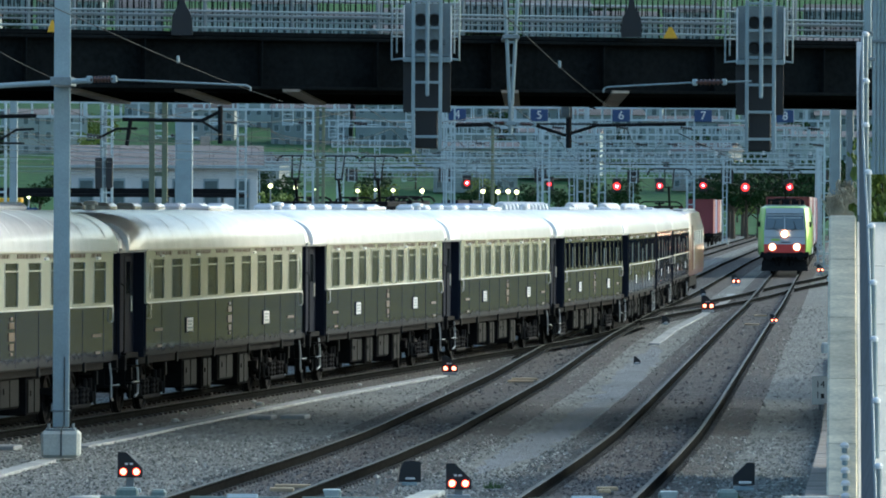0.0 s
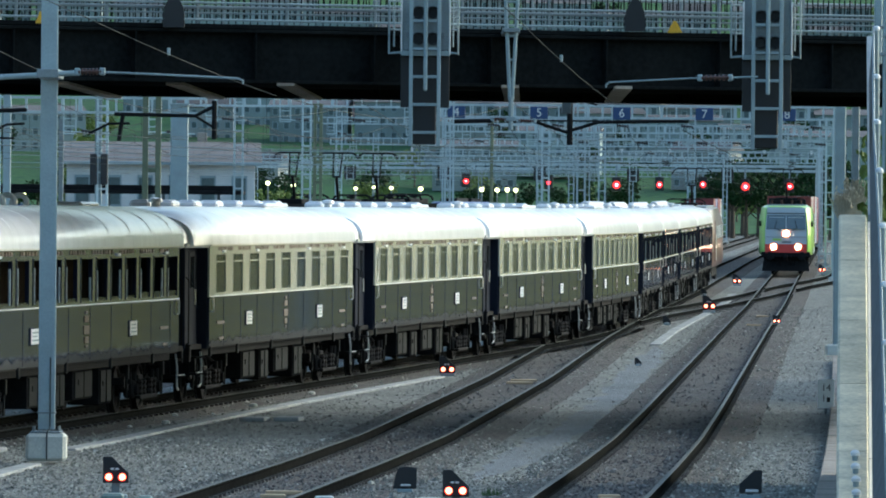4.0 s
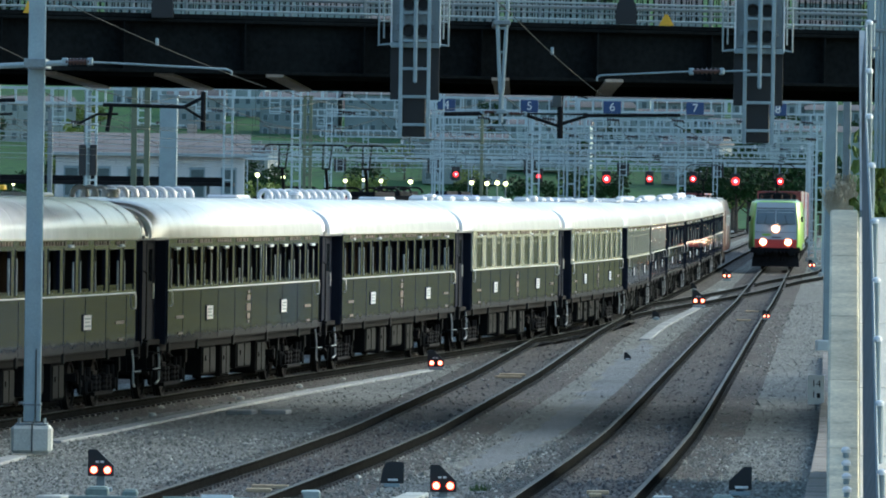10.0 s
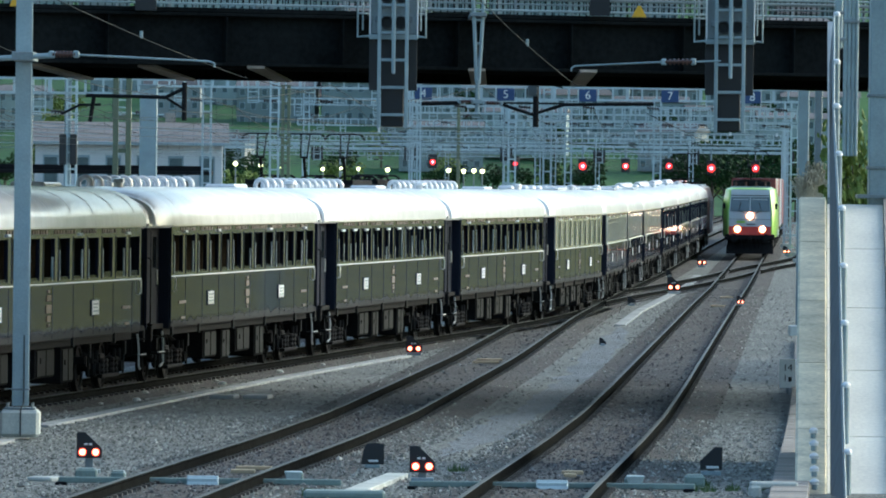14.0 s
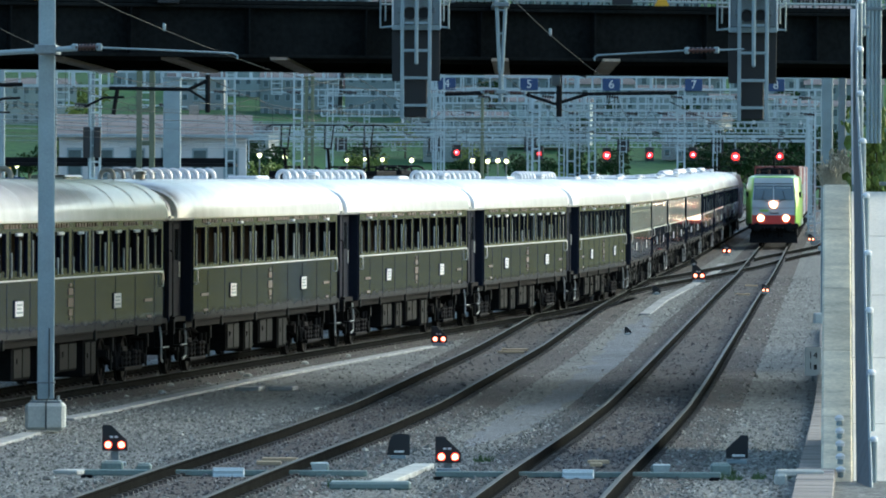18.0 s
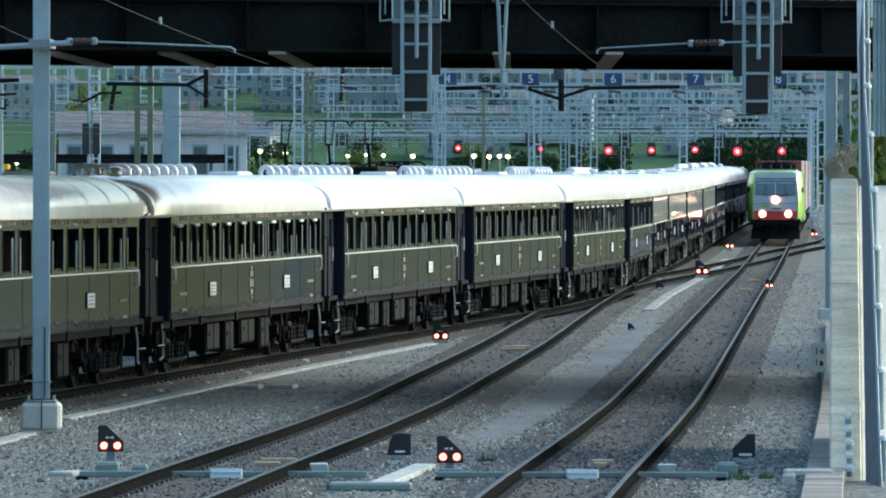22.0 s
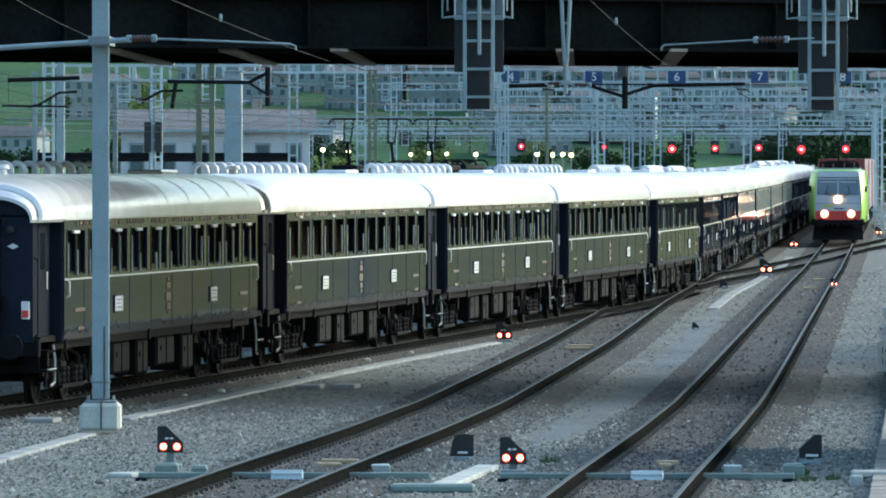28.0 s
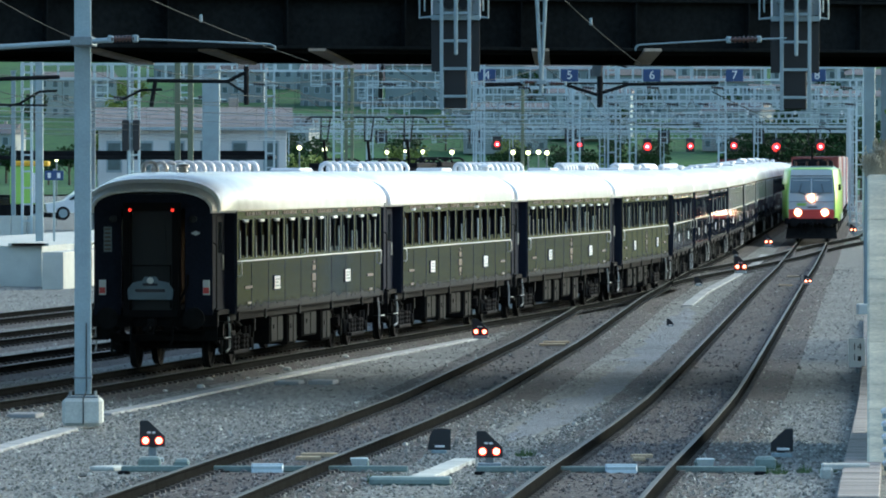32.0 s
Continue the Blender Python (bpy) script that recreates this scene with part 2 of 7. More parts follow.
M_BARK = material("bark", (0.07, 0.055, 0.04), 0.9, 0, 0.4, 3, 20, 0.4)
M_GREEN = material("lime_green_paint", (0.36, 0.62, 0.11), 0.3, 0, 0.1, 0.6, 25, 0.01, coat=0.6)
M_WHITE = material("white_paint", (0.70, 0.73, 0.75), 0.35, 0, 0.1, 0.6, 25, 0.01, coat=0.4)
M_RED = material("red_paint", (0.60, 0.05, 0.045), 0.35, 0, 0.12, 0.8, 25, 0.01, coat=0.4)
M_BLUE = material("blue_sign_paint", (0.022, 0.055, 0.16), 0.4, 0, 0.1, 2, 25, 0)
M_YELLOW = material("yellow_sign_paint", (0.75, 0.42, 0.02), 0.45, 0, 0.12, 2, 25, 0)
M_WOOD = material("pale_timber", (0.46, 0.36, 0.22), 0.8, 0, 0.2, 3, 40, 0.2)
M_LIME = material("grey_green_machine_paint", (0.19, 0.25, 0.225), 0.55, 0, 0.2, 2, 30, 0.1)
# blind cloth, with the olive reflection of the window glass put into its colour
M_BLIND = material("cream_blind_with_olive_reflection", (0.33, 0.33, 0.23), 0.8, 0, 0.12, 1.5, 40, 0.1, tint=0.35)
M_CURTAIN = material("cream_curtain_cloth", (0.5, 0.45, 0.34), 0.9, 0, 0.1, 3, 40, 0.1)
M_INSIDE = material("dark_wood_inside", (0.03, 0.024, 0.018), 0.8, 0, 0.3, 2, 30, spec=0.0)
M_GLASS = glass("window_glass", (0.16, 0.18, 0.18), 0.04, 1.1)
M_DARKGLASS = glass("windscreen_glass", (0.16, 0.2, 0.22))
M_LAMP_W = glow("headlamp_glow", (1.0, 0.60, 0.38), 17.0)
# glare around the headlamps, added as a glowing ring
M_LAMP_HALO = glow("orange_lamp_halo_glow", (1.0, 0.30, 0.12), 1.3)
M_LAMP_SIG = glow("dwarf_lamp_glow", (1.0, 0.42, 0.20), 3.4)
M_LAMP_RED = glow("red_signal_glow", (1.0, 0.05, 0.10), 3.0)
M_LAMP_CORE = glow("red_bulb_glow", (1.0, 0.28, 0.30), 14.0)
# dim red tail lamps, and the rings that imitate glare around signal lamps
M_LAMP_REDSOFT = glow("red_lens_and_halo_glow", (0.9, 0.035, 0.02), 0.75)
M_LAMP_Y = glow("platform_lamp_glow", (1.0, 0.95, 0.42), 2.4)


# ---- mesh building ----
class Geo:
    def __init__(self):
        self.v, self.f, self.m = [], [], []

    def put(self, verts, faces, slot=0):
        k = len(self.v)
        self.v += [tuple(p) for p in verts]
        self.f += [tuple(i + k for i in f) for f in faces]
        self.m += [slot] * len(faces)
        return self

    def box(self, x, y, z, sx, sy, sz, c=0.0, rz=0.0, slot=0, rx=0.0):
        """A box about its centre; c: the chamfer of its edges; rz, rx: degrees."""
        hx, hy, hz = sx / 2, sy / 2, sz / 2
        if c <= 0:
            vs = [(i * hx, j * hy, k * hz) for i in (-1, 1) for j in (-1, 1) for k in (-1, 1)]
            fs = [(0, 1, 3, 2), (4, 6, 7, 5), (0, 4, 5, 1), (2, 3, 7, 6), (0, 2, 6, 4), (1, 5, 7, 3)]
        else:
            c = min(c, 0.45 * sx, 0.45 * sy, 0.45 * sz)
            vs, at = [], {}
            for i in (-1, 1):
                for j in (-1, 1):
                    for k in (-1, 1):
                        for a in range(3):
                            p = [i * (hx - c), j * (hy - c), k * (hz - c)]
                            p[a] = (i * hx, j * hy, k * hz)[a]
                            at[i, j, k, a] = len(vs)
                            vs.append(tuple(p))
            fs = []
            for a in range(3):
                b, d = (a + 1) % 3, (a + 2) % 3
                for s in (-1, 1):
                    q = []
                    for u, w in ((-1, -1), (1, -1), (1, 1), (-1, 1)):
                        key = [0, 0, 0]
                        key[a], key[b], key[d] = s, u, w
                        q.append(at[(*key, a)])
                    fs.append(tuple(q if s > 0 else q[::-1]))
                for u in (-1, 1):
                    for w in (-1, 1):
                        k1, k2 = [0, 0, 0], [0, 0, 0]
                        k1[a], k1[b], k1[d] = -1, u, w
                        k2[a], k2[b], k2[d] = 1, u, w
                        q = (at[(*k1, b)], at[(*k2, b)], at[(*k2, d)], at[(*k1, d)])
                        fs.append(q[::-1] if u * w > 0 else q)
            for i in (-1, 1):
                for j in (-1, 1):
                    for k in (-1, 1):
                        q = (at[i, j, k, 0], at[i, j, k, 1], at[i, j, k, 2])
                        fs.append(q if i * j * k > 0 else q[::-1])
        if rx:
            cc, ss = math.cos(radians(rx)), math.sin(radians(rx))
            vs = [(a, b * cc - d * ss, b * ss + d * cc) for a, b, d in vs]
        if rz:
            cc, ss = math.cos(radians(rz)), math.sin(radians(rz))
            vs = [(a * cc - b * ss, a * ss + b * cc, d) for a, b, d in vs]
        return self.put([(a + x, b + y, d + z) for a, b, d in vs], fs, slot)

    def cyl(self, p, q, r, r2=None, n=10, slot=0, caps=True):
        """A round bar from p to q."""
        p, q = Vector(p), Vector(q)
        r2 = r if r2 is None else r2
        ax = (q - p).normalized()
        u = ax.orthogonal().normalized()
        w = ax.cross(u)
        ring = [u * math.cos(2 * math.pi * k / n) + w * math.sin(2 * math.pi * k / n) for k in range(n)]
        vs = [p + a * r for a in ring] + [q + a * r2 for a in ring]
        fs = [(k, (k + 1) % n, n + (k + 1) % n, n + k) for k in range(n)]
        if caps:
            fs += [tuple(range(n))[::-1], tuple(range(n, 2 * n))]
        return self.put(vs, fs, slot)

    def tube(self, pts, r, n=6, slot=0):
        """One round bar bent through the points."""
        ps = [Vector(p) for p in pts]
        ps = [p for k, p in enumerate(ps) if k == 0 or (p - ps[k - 1]).length > 1e-5]
        rings, u = [], None
        for k, p in enumerate(ps):
            t = ((p - ps[k - 1]).normalized() if k else Vector()) + ((ps[k + 1] - p).normalized() if k + 1 < len(ps) else Vector())
            t = t.normalized() if t.length > 1e-6 else (p - ps[k - 1]).normalized()
            u = t.orthogonal().normalized() if u is None else (u - t * u.dot(t)).normalized()
            w = t.cross(u)
            rings.append([p + u * r * math.cos(2 * math.pi * j / n) + w * r * math.sin(2 * math.pi * j / n) for j in range(n)])
        return self.loft(rings, slot)

    def hoop(self, x, y, z, sx, sz, bar, depth):
        """A rectangular frame standing across, open in the middle."""
        def ring(hx, hz, yy):
            return [(x - hx, yy, z - hz), (x + hx, yy, z - hz), (x + hx, yy, z + hz), (x - hx, yy, z + hz)]
        o, i = (sx / 2, sz / 2), (sx / 2 - bar, sz / 2 - bar)
        a, b = y - depth / 2, y + depth / 2
        rs = [ring(*o, a), ring(*o, b), ring(*i, b), ring(*i, a), ring(*o, a)]
        return self.loft(rs, caps=False)

    def loft(self, rings, slot=0, closed=True, caps=True):
        """Skins rings of equally many points."""
        n = len(rings[0])
        vs = [p for ring in rings for p in ring]
        fs = []
        for i in range(len(rings) - 1):
            for k in range(n if closed else n - 1):
                a, b = i * n + k, i * n + (k + 1) % n
                fs.append((a, b, b + n, a + n))
        if caps and closed:
            fs += [tuple(range(n))[::-1], tuple(range((len(rings) - 1) * n, len(rings) * n))]
        return self.put(vs, fs, slot)

    def turned(self, c, profile, axis="z", n=14, slot=0):
        """A turned shape: profile of (radius, along), about the axis through c."""
        rings = []
        for r, h in profile:
            ring = []
            for k in range(n):
                a = 2 * math.pi * k / n
                p = {"z": (r * math.cos(a), r * math.sin(a), h), "x": (h, r * math.cos(a), r * math.sin(a)), "y": (r * math.sin(a), h, r * math.cos(a))}[axis]
                ring.append((c[0] + p[0], c[1] + p[1], c[2] + p[2]))
            rings.append(ring)
        return self.loft(rings, slot)

    def slab(self, outline, y0, y1, axis="y", slot=0):
        """An outline of two coordinates, pulled along an axis."""
        def at(p, h):
            return {"y": (p[0], h, p[1]), "x": (h, p[0], p[1]), "z": (p[0], p[1], h)}[axis]
        return self.loft([[at(p, y0) for p in outline], [at(p, y1) for p in outline]], slot)


def mesh_of(name, geo, mats, angle=35):
    me = bpy.data.meshes.new(name)
    me.from_pydata(geo.v, [], geo.f)
    for m in mats if isinstance(mats, (list, tuple)) else [mats]:
        me.materials.append(m)
    if any(geo.m):
        me.polygons.foreach_set("material_index", geo.m)
    bm = bmesh.new()
    bm.from_mesh(me)
    bmesh.ops.recalc_face_normals(bm, faces=bm.faces)
    bm.to_mesh(me)
    bm.free()
    me.polygons.foreach_set("use_smooth", [True] * len(me.polygons))
    me.set_sharp_from_angle(angle=radians(angle))
    me.update()
    return me


def part(name, geo, mats, parent, label="", at=None):
    ob = new(name, geo if isinstance(geo, bpy.types.Mesh) else mesh_of(name, geo, mats))
    ob.parent = parent
    if at:
        ob.location = at
    if label:
        tagged(ob, label)
    return ob


def thing(name, label, category, group="", kind="", geo=None, mats=None, at=(0, 0, 0), rz=0.0):
    ob = new(name, mesh_of(name, geo, mats) if geo else None)
    ob.matrix_basis = pose(*at, 0, 0, rz)
    return tagged(ob, label, category, group, kind)


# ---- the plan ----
EYE_Z, LENS, HORIZON = 4.05, 12500.0, 297.0


def plan(x, y, d):
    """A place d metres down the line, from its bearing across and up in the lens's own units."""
    return ((x - 784) / LENS * d, d, EYE_Z - (y - HORIZON) / LENS * d)


def grade(d):
    """The railway's long profile: the level of the rails."""
    return float(np.interp(d, (0, 60, 89, 110, 125, 290, 330, 370, 450, 700), (0.60, 0.44, 0.26, 0.08, 0.0, 0.0, 0.13, 0.30, 0.45, 0.5)))


def smooth_line(points, half=20):
    d = np.arange(-60, 1200, 0.5)
    x = np.interp(d, [p[0] for p in points], [p[1] for p in points])
    lo, hi = points[0], points[1]
    x = np.where(d < lo[0], lo[1] + (d - lo[0]) * (hi[1] - lo[1]) / (hi[0] - lo[0]), x)
    k = np.hanning(2 * half + 1)
    k /= k.sum()
    return d, np.convolve(np.r_[[x[0]] * half, x, [x[-1]] * half], k, "valid")


D_LINE, X_TRAIN = smooth_line([(0, -25.06), (121.7, -8.39), (170, -1.77), (200, 2.33), (211, 3.78), (222, 5.0), (234, 6.1), (246, 6.98), (258, 7.72), (281, 9.15), (304, 10.8), (327, 12.45), (351, 14.08), (374, 15.62), (400, 17.3), (500, 23.6), (900, 48.8), (1200, 67.7)])
_, X_MID = smooth_line([(60, -4.45), (86, -2.70), (125, -0.08), (167, 2.54), (219, 5.35), (238, 6.5), (252, 7.4), (281, 9.15)])
_, X_RIGHT = smooth_line([(60, 0.22), (86, 1.88), (125, 4.40), (143, 5.52), (249, 11.95), (351, 18.25), (400, 21.27), (1200, 70.5)])
_, X_CROSS = smooth_line([(238, 6.45), (252, 7.5), (264, 8.75), (284, 11.1), (316, 15.2), (334, 17.15), (360, 18.9)])
_, X_SPUR = smooth_line([(322, 16.45), (336, 17.4), (350, 19.0), (365, 21.1), (385, 23.4), (420, 26.0), (1200, 74.0)])


def along(line):
    return lambda d: float(np.interp(d, D_LINE, line))


train_x, mid_x, right_x, cross_x, spur_x = (along(a) for a in (X_TRAIN, X_MID, X_RIGHT, X_CROSS, X_SPUR))
left_x = lambda d: train_x(d) - 4.4
far_left_x = lambda d: train_x(d) - 8.8
TRAIN_S = np.r_[0, np.cumsum(np.hypot(np.diff(D_LINE), np.diff(X_TRAIN)))]
TRAIN_S -= np.interp(0, D_LINE, TRAIN_S)

# ---- ground ----
def ground():
    ds = [-300, -60, 0, 30, 60, 75, 89, 100, 110, 125, 160, 220, 290, 310, 330, 350, 370, 410, 450, 560, 700, 1000, 1500, 2500, 4800]
    xs = [-3000, -1200, -500, -200, -90, -40, -20, -10, 0, 10, 20, 30, 45, 90, 200, 500, 1200, 3000]
    g = Geo()
    g.put([(x, d, grade(d) - 0.2) for d in ds for x in xs], [(i * len(xs) + k, i * len(xs) + k + 1, (i + 1) * len(xs) + k + 1, (i + 1) * len(xs) + k) for i in range(len(ds) - 1) for k in range(len(xs) - 1)])
    thing("ground", "grey gravel of a railway yard", "ground", kind="structure", geo=g, mats=M_GRAVEL)


ground()
RAIL = [(-0.036, 0.0), (-0.036, -0.03), (-0.010, -0.045), (-0.010, -0.135), (-0.07, -0.148), (-0.07, -0.165), (0.07, -0.165), (0.07, -0.148), (0.010, -0.135), (0.010, -0.045), (0.036, -0.03), (0.036, 0.0), (0.026, 0.006), (-0.026, 0.006)]


def frame_at(fx, d):
    h = fx(d + 0.5) - fx(d - 0.5)
    k = math.hypot(1, h)
    return fx(d), h, 1 / k, h / k


def sleeper_geo():
    g = Geo()
    g.slab([(-1.28, -0.24), (1.28, -0.24), (1.25, -0.172), (0.4, -0.185), (-0.4, -0.185), (-1.25, -0.172)], -0.13, 0.13)
    for s in (-1, 1):
        for o in (-0.11, 0.11):
            g.box(s * 0.7525 + o, 0, -0.15, 0.07, 0.12, 0.045)
    return g


SLEEPER = mesh_of("sleeper", sleeper_geo(), M_SLEEPER)


def track(label, fx, d0, d1, near=(0, 0), bed=True):
    root = thing("track", label, "railway track", "railway tracks", "structure")
    steps = list(np.arange(d0, d1, 3.0 if d1 - d0 < 200 else 4.0)) + [d1]
    for s in (-1, 1):
        g = Geo()
        rings = []
        for d in steps:
            x, h, c, sn = frame_at(fx, d)
            rings.append([(x + (s * 0.7525 + u) * c, d - (s * 0.7525 + u) * sn, grade(d) + w) for u, w in RAIL])
        g.loft(rings)
        me = mesh_of("rail", g, [M_RAIL, M_STEEL], 30)
        for p in me.polygons:
            if p.normal.z > 0.8 and p.center.z > grade(p.center.y) - 0.012:
                p.material_index = 1
        part("rail", me, None, root)
    if bed:
        g = Geo()
        rings = []
        for d in steps:
            x, h, c, sn = frame_at(fx, d)
            z = grade(d)
            rings.append([(x + u * c, d - u * sn, z + w) for u, w in ((-1.75, -0.215), (-1.3, -0.172), (1.3, -0.172), (1.75, -0.215), (1.75, -0.5), (-1.75, -0.5))])
        g.loft(rings)
        part("ballast_bed", g, M_BALLAST, root)
    rest = Geo()
    sg = sleeper_geo()
    d = d0 + 0.3
    while d < min(d1, 330):
        x, h, c, sn = frame_at(fx, d)
        if near[0] <= d <= near[1]:
            ob = part("sleeper", SLEEPER, None, root)
            ob.matrix_basis = pose(x, d, grade(d), 0, 0, -math.degrees(math.atan(h)))
        else:
            rest.put([(x + a * c + b * sn, d - a * sn + b * c, grade(d) + w) for a, b, w in sg.v], sg.f)
        d += 0.6
    if rest.v:
        tagged(part("sleepers_far", rest, M_SLEEPER, root), kind="stuff")
    return root


track("rusty track on dark ballast under the long train", train_x, 20, 900)
track("curving track on dark oily ballast", mid_x, 40, 246, near=(86, 150))
track("straight track with bright worn rail heads", right_x, 40, 900, near=(86, 150))
track("crossover rails between two tracks", cross_x, 250, 338, bed=False)
track("spur track leaving towards the wall", spur_x, 338, 700, bed=False)
track("outer track on dark ballast", left_x, 100, 900)
track("outermost track on dark ballast", far_left_x, 100, 900)
track("yard track beside the platform", lambda d: train_x(d) - 13.4, 150, 900)


# ---- loose stones ----
def island_stone(name, dark, light):
    m = bpy.data.materials.new(name)
    m.use_nodes = True
    n, l = m.node_tree.nodes, m.node_tree.links
    ge = n.new("ShaderNodeNewGeometry")
    ramp = n.new("ShaderNodeValToRGB")
    e = ramp.color_ramp.elements
    e[0].color, e[1].color = (*dark, 1), (*[min(1, c * 2.0) for c in light], 1)
    mid = e.new(0.8)
    mid.color = (*light, 1)
    l.new(ge.outputs["Random Per Island"], ramp.inputs["Fac"])
    l.new(ramp.outputs["Color"], n["Principled BSDF"].inputs["Base Color"])
    n["Principled BSDF"].inputs["Roughness"].default_value = 0.85
    return m


M_STONE = island_stone("broken_grey_stone", (0.095, 0.097, 0.086), (0.235, 0.24, 0.212))
M_STONE_DK = island_stone("oily_grey_stone", (0.03, 0.03, 0.03), (0.14, 0.14, 0.135))
OCTA_F = [(0, 2, 4), (2, 1, 4), (1, 3, 4), (3, 0, 4), (2, 0, 5), (1, 2, 5), (3, 1, 5), (0, 3, 5)]


def bed_level(x, d):
    off = min(abs(x - fx(d)) for fx in LINES)
    return grade(d) - (0.172 if off < 1.3 else 0.172 + 0.028 * min(1, (off - 1.3) / 0.45))


def stones(name, label, count, d0, d1, mat, accept, size):
    rng = np.random.default_rng(len(name) + count)
    d = np.sqrt(rng.uniform(d0 * d0, d1 * d1, count * 3))
    x = rng.uniform(-0.0668, 0.0605, count * 3) * d
    keep = np.array([accept(a, b) for a, b in zip(x, d)])
    x, d = x[keep][:count], d[keep][:count]
    n = len(x)
    s = rng.uniform(0.55, 1.25, n) * size * (1 + (rng.random(n) > 0.96) * 0.7)
    base = np.array([(1, 0, 0), (-1, 0, 0), (0, 1, 0), (0, -1, 0), (0, 0, 0.8), (0, 0, -0.6)])
    v = base[None] * s[:, None, None] * rng.uniform(0.6, 1.3, (n, 6, 1))
    v += rng.normal(0, 0.16, (n, 6, 3)) * s[:, None, None]
    a = rng.uniform(0, 6.283, n)
    c, q = np.cos(a)[:, None], np.sin(a)[:, None]
    vx, vy = v[:, :, 0] * c - v[:, :, 1] * q, v[:, :, 0] * q + v[:, :, 1] * c
    z = np.array([bed_level(a, b) for a, b in zip(x, d)])
    co = np.stack([vx + x[:, None], vy + d[:, None], v[:, :, 2] + z[:, None]], 2).reshape(-1, 3)
    faces = (np.array(OCTA_F)[None] + 6 * np.arange(n)[:, None, None]).reshape(-1, 3)
    me = bpy.data.meshes.new(name)
    me.from_pydata(co.tolist(), [], faces.tolist())
    me.materials.append(mat)
    tagged(new(name, me), label, "gravel", kind="stuff")


LINES = (train_x, mid_x, right_x)


def between_rails(x, d):
    return any(abs(x - fx(d)) < 0.70 for fx in LINES) and not (d > 246 and abs(x - mid_x(d)) < 0.7)


def path_x(d):
    """A trodden strip of fine gravel between the two tracks."""
    return float(np.interp(d, (104, 112, 120, 137, 154, 168, 210), (0.7, 1.35, 1.9, 3.2, 4.3, 5.1, 7.3)))


def fine_strip():
    g, rows = Geo(), []
    for k in range(110):
        d = 107 + k
        w = 0.5 + 0.3 * noise.noise(Vector((d / 3.1, 0.2, 0))) + 0.22 * noise.noise(Vector((d * 0.9, 4.2, 0)))
        o = 0.16 * noise.noise(Vector((d / 2.3, 7.7, 0)))
        taper = min(1, (d - 106) / 8, (218 - d) / 20)
        rows.append([(path_x(d) + o + u * w * taper, d, grade(d) - 0.188 - 0.016 * abs(u)) for u in (-1, -0.5, 0, 0.5, 1)])
    g.loft(rows, closed=False)
    thing("gravel_path", "trodden strip of fine bluish gravel between the tracks", "gravel", kind="structure", geo=g, mats=M_FINE)


fine_strip()


def open_gravel(x, d):
    if any(abs(x - fx(d)) < 0.86 for fx in LINES):
        return False
    if x > right_x(d) + 2.9 or (d < 108 and x > 0.0600 * d):
        return False
    return not (110 < d < 215 and abs(x - path_x(d)) < 0.42 and (int(d * 977) + int(x * 9173)) % 8)


stones("gravel_stones", "scattered grey broken stones of the yard", 17000, 83, 128, M_STONE, open_gravel, 0.030)
stones("gravel_stones", "scattered grey broken stones further off", 20000, 128, 300, M_STONE, open_gravel, 0.032)
stones("ballast_stones", "dark oily ballast stones between the rails", 8000, 83, 135, M_STONE_DK, between_rails, 0.03)
stones("ballast_stones", "dark oily ballast stones further off", 8000, 135, 300, M_STONE_DK, between_rails, 0.036)

# ---- the long train ----
PITCH, BODY = 23.62, 11.5


def roof_ring(y, w, top, eave=3.19, n=18):
    pts = []
    for k in range(n + 1):
        a = math.pi * k / n
        c = math.cos(a)
        pts.append((w * math.copysign(abs(c) ** 0.72, c), y, eave + (top - eave) * math.sin(a) ** 0.78))
    return pts


def roof_geo():
    g = Geo()
    ys = [(-11.62, 1.22, 3.62), (-11.5, 1.26, 3.72), (-11.2, 1.34, 3.84), (-10.7, 1.42, 3.92), (-10.1, 1.47, 3.96), (10.1, 1.47, 3.96), (10.7, 1.42, 3.92), (11.2, 1.34, 3.84), (11.5, 1.26, 3.72), (11.62, 1.22, 3.62)]
    rings = [roof_ring(y, w, t) for y, w, t in ys]
    inner = [[(x * 0.97, yy, z - 0.05) for x, yy, z in r] for r in rings]
    g.loft(rings, closed=False)
    g.loft(inner, closed=False)
    for a, b in ((rings[0], inner[0]), (rings[-1], inner[-1])):
        g.loft([a, b], closed=False)
    for s in (0, -1):
        g.loft([[r[s] for r in rings], [r[s] for r in inner]], closed=False)
    return g


def rib_geo():
    return Geo().loft([[(x * 1.004, y + o, z + e) for x, y, z in roof_ring(0, 1.47, 3.96)] for o, e in ((-0.04, -0.006), (-0.025, 0.004), (0.025, 0.004), (0.04, -0.006))], closed=False)


def hood_geo(s):
    """The bright bow rolled over the roof's end."""
    return Geo().loft([[(x * k, y, z + e) for x, y, z in roof_ring(s * yy, 1.31, 3.80)] for yy, k, e in ((11.2, 1.02, 0.03), (11.3, 1.05, 0.05), (11.42, 1.04, 0.02), (11.46, 1.0, -0.05))], closed=False)


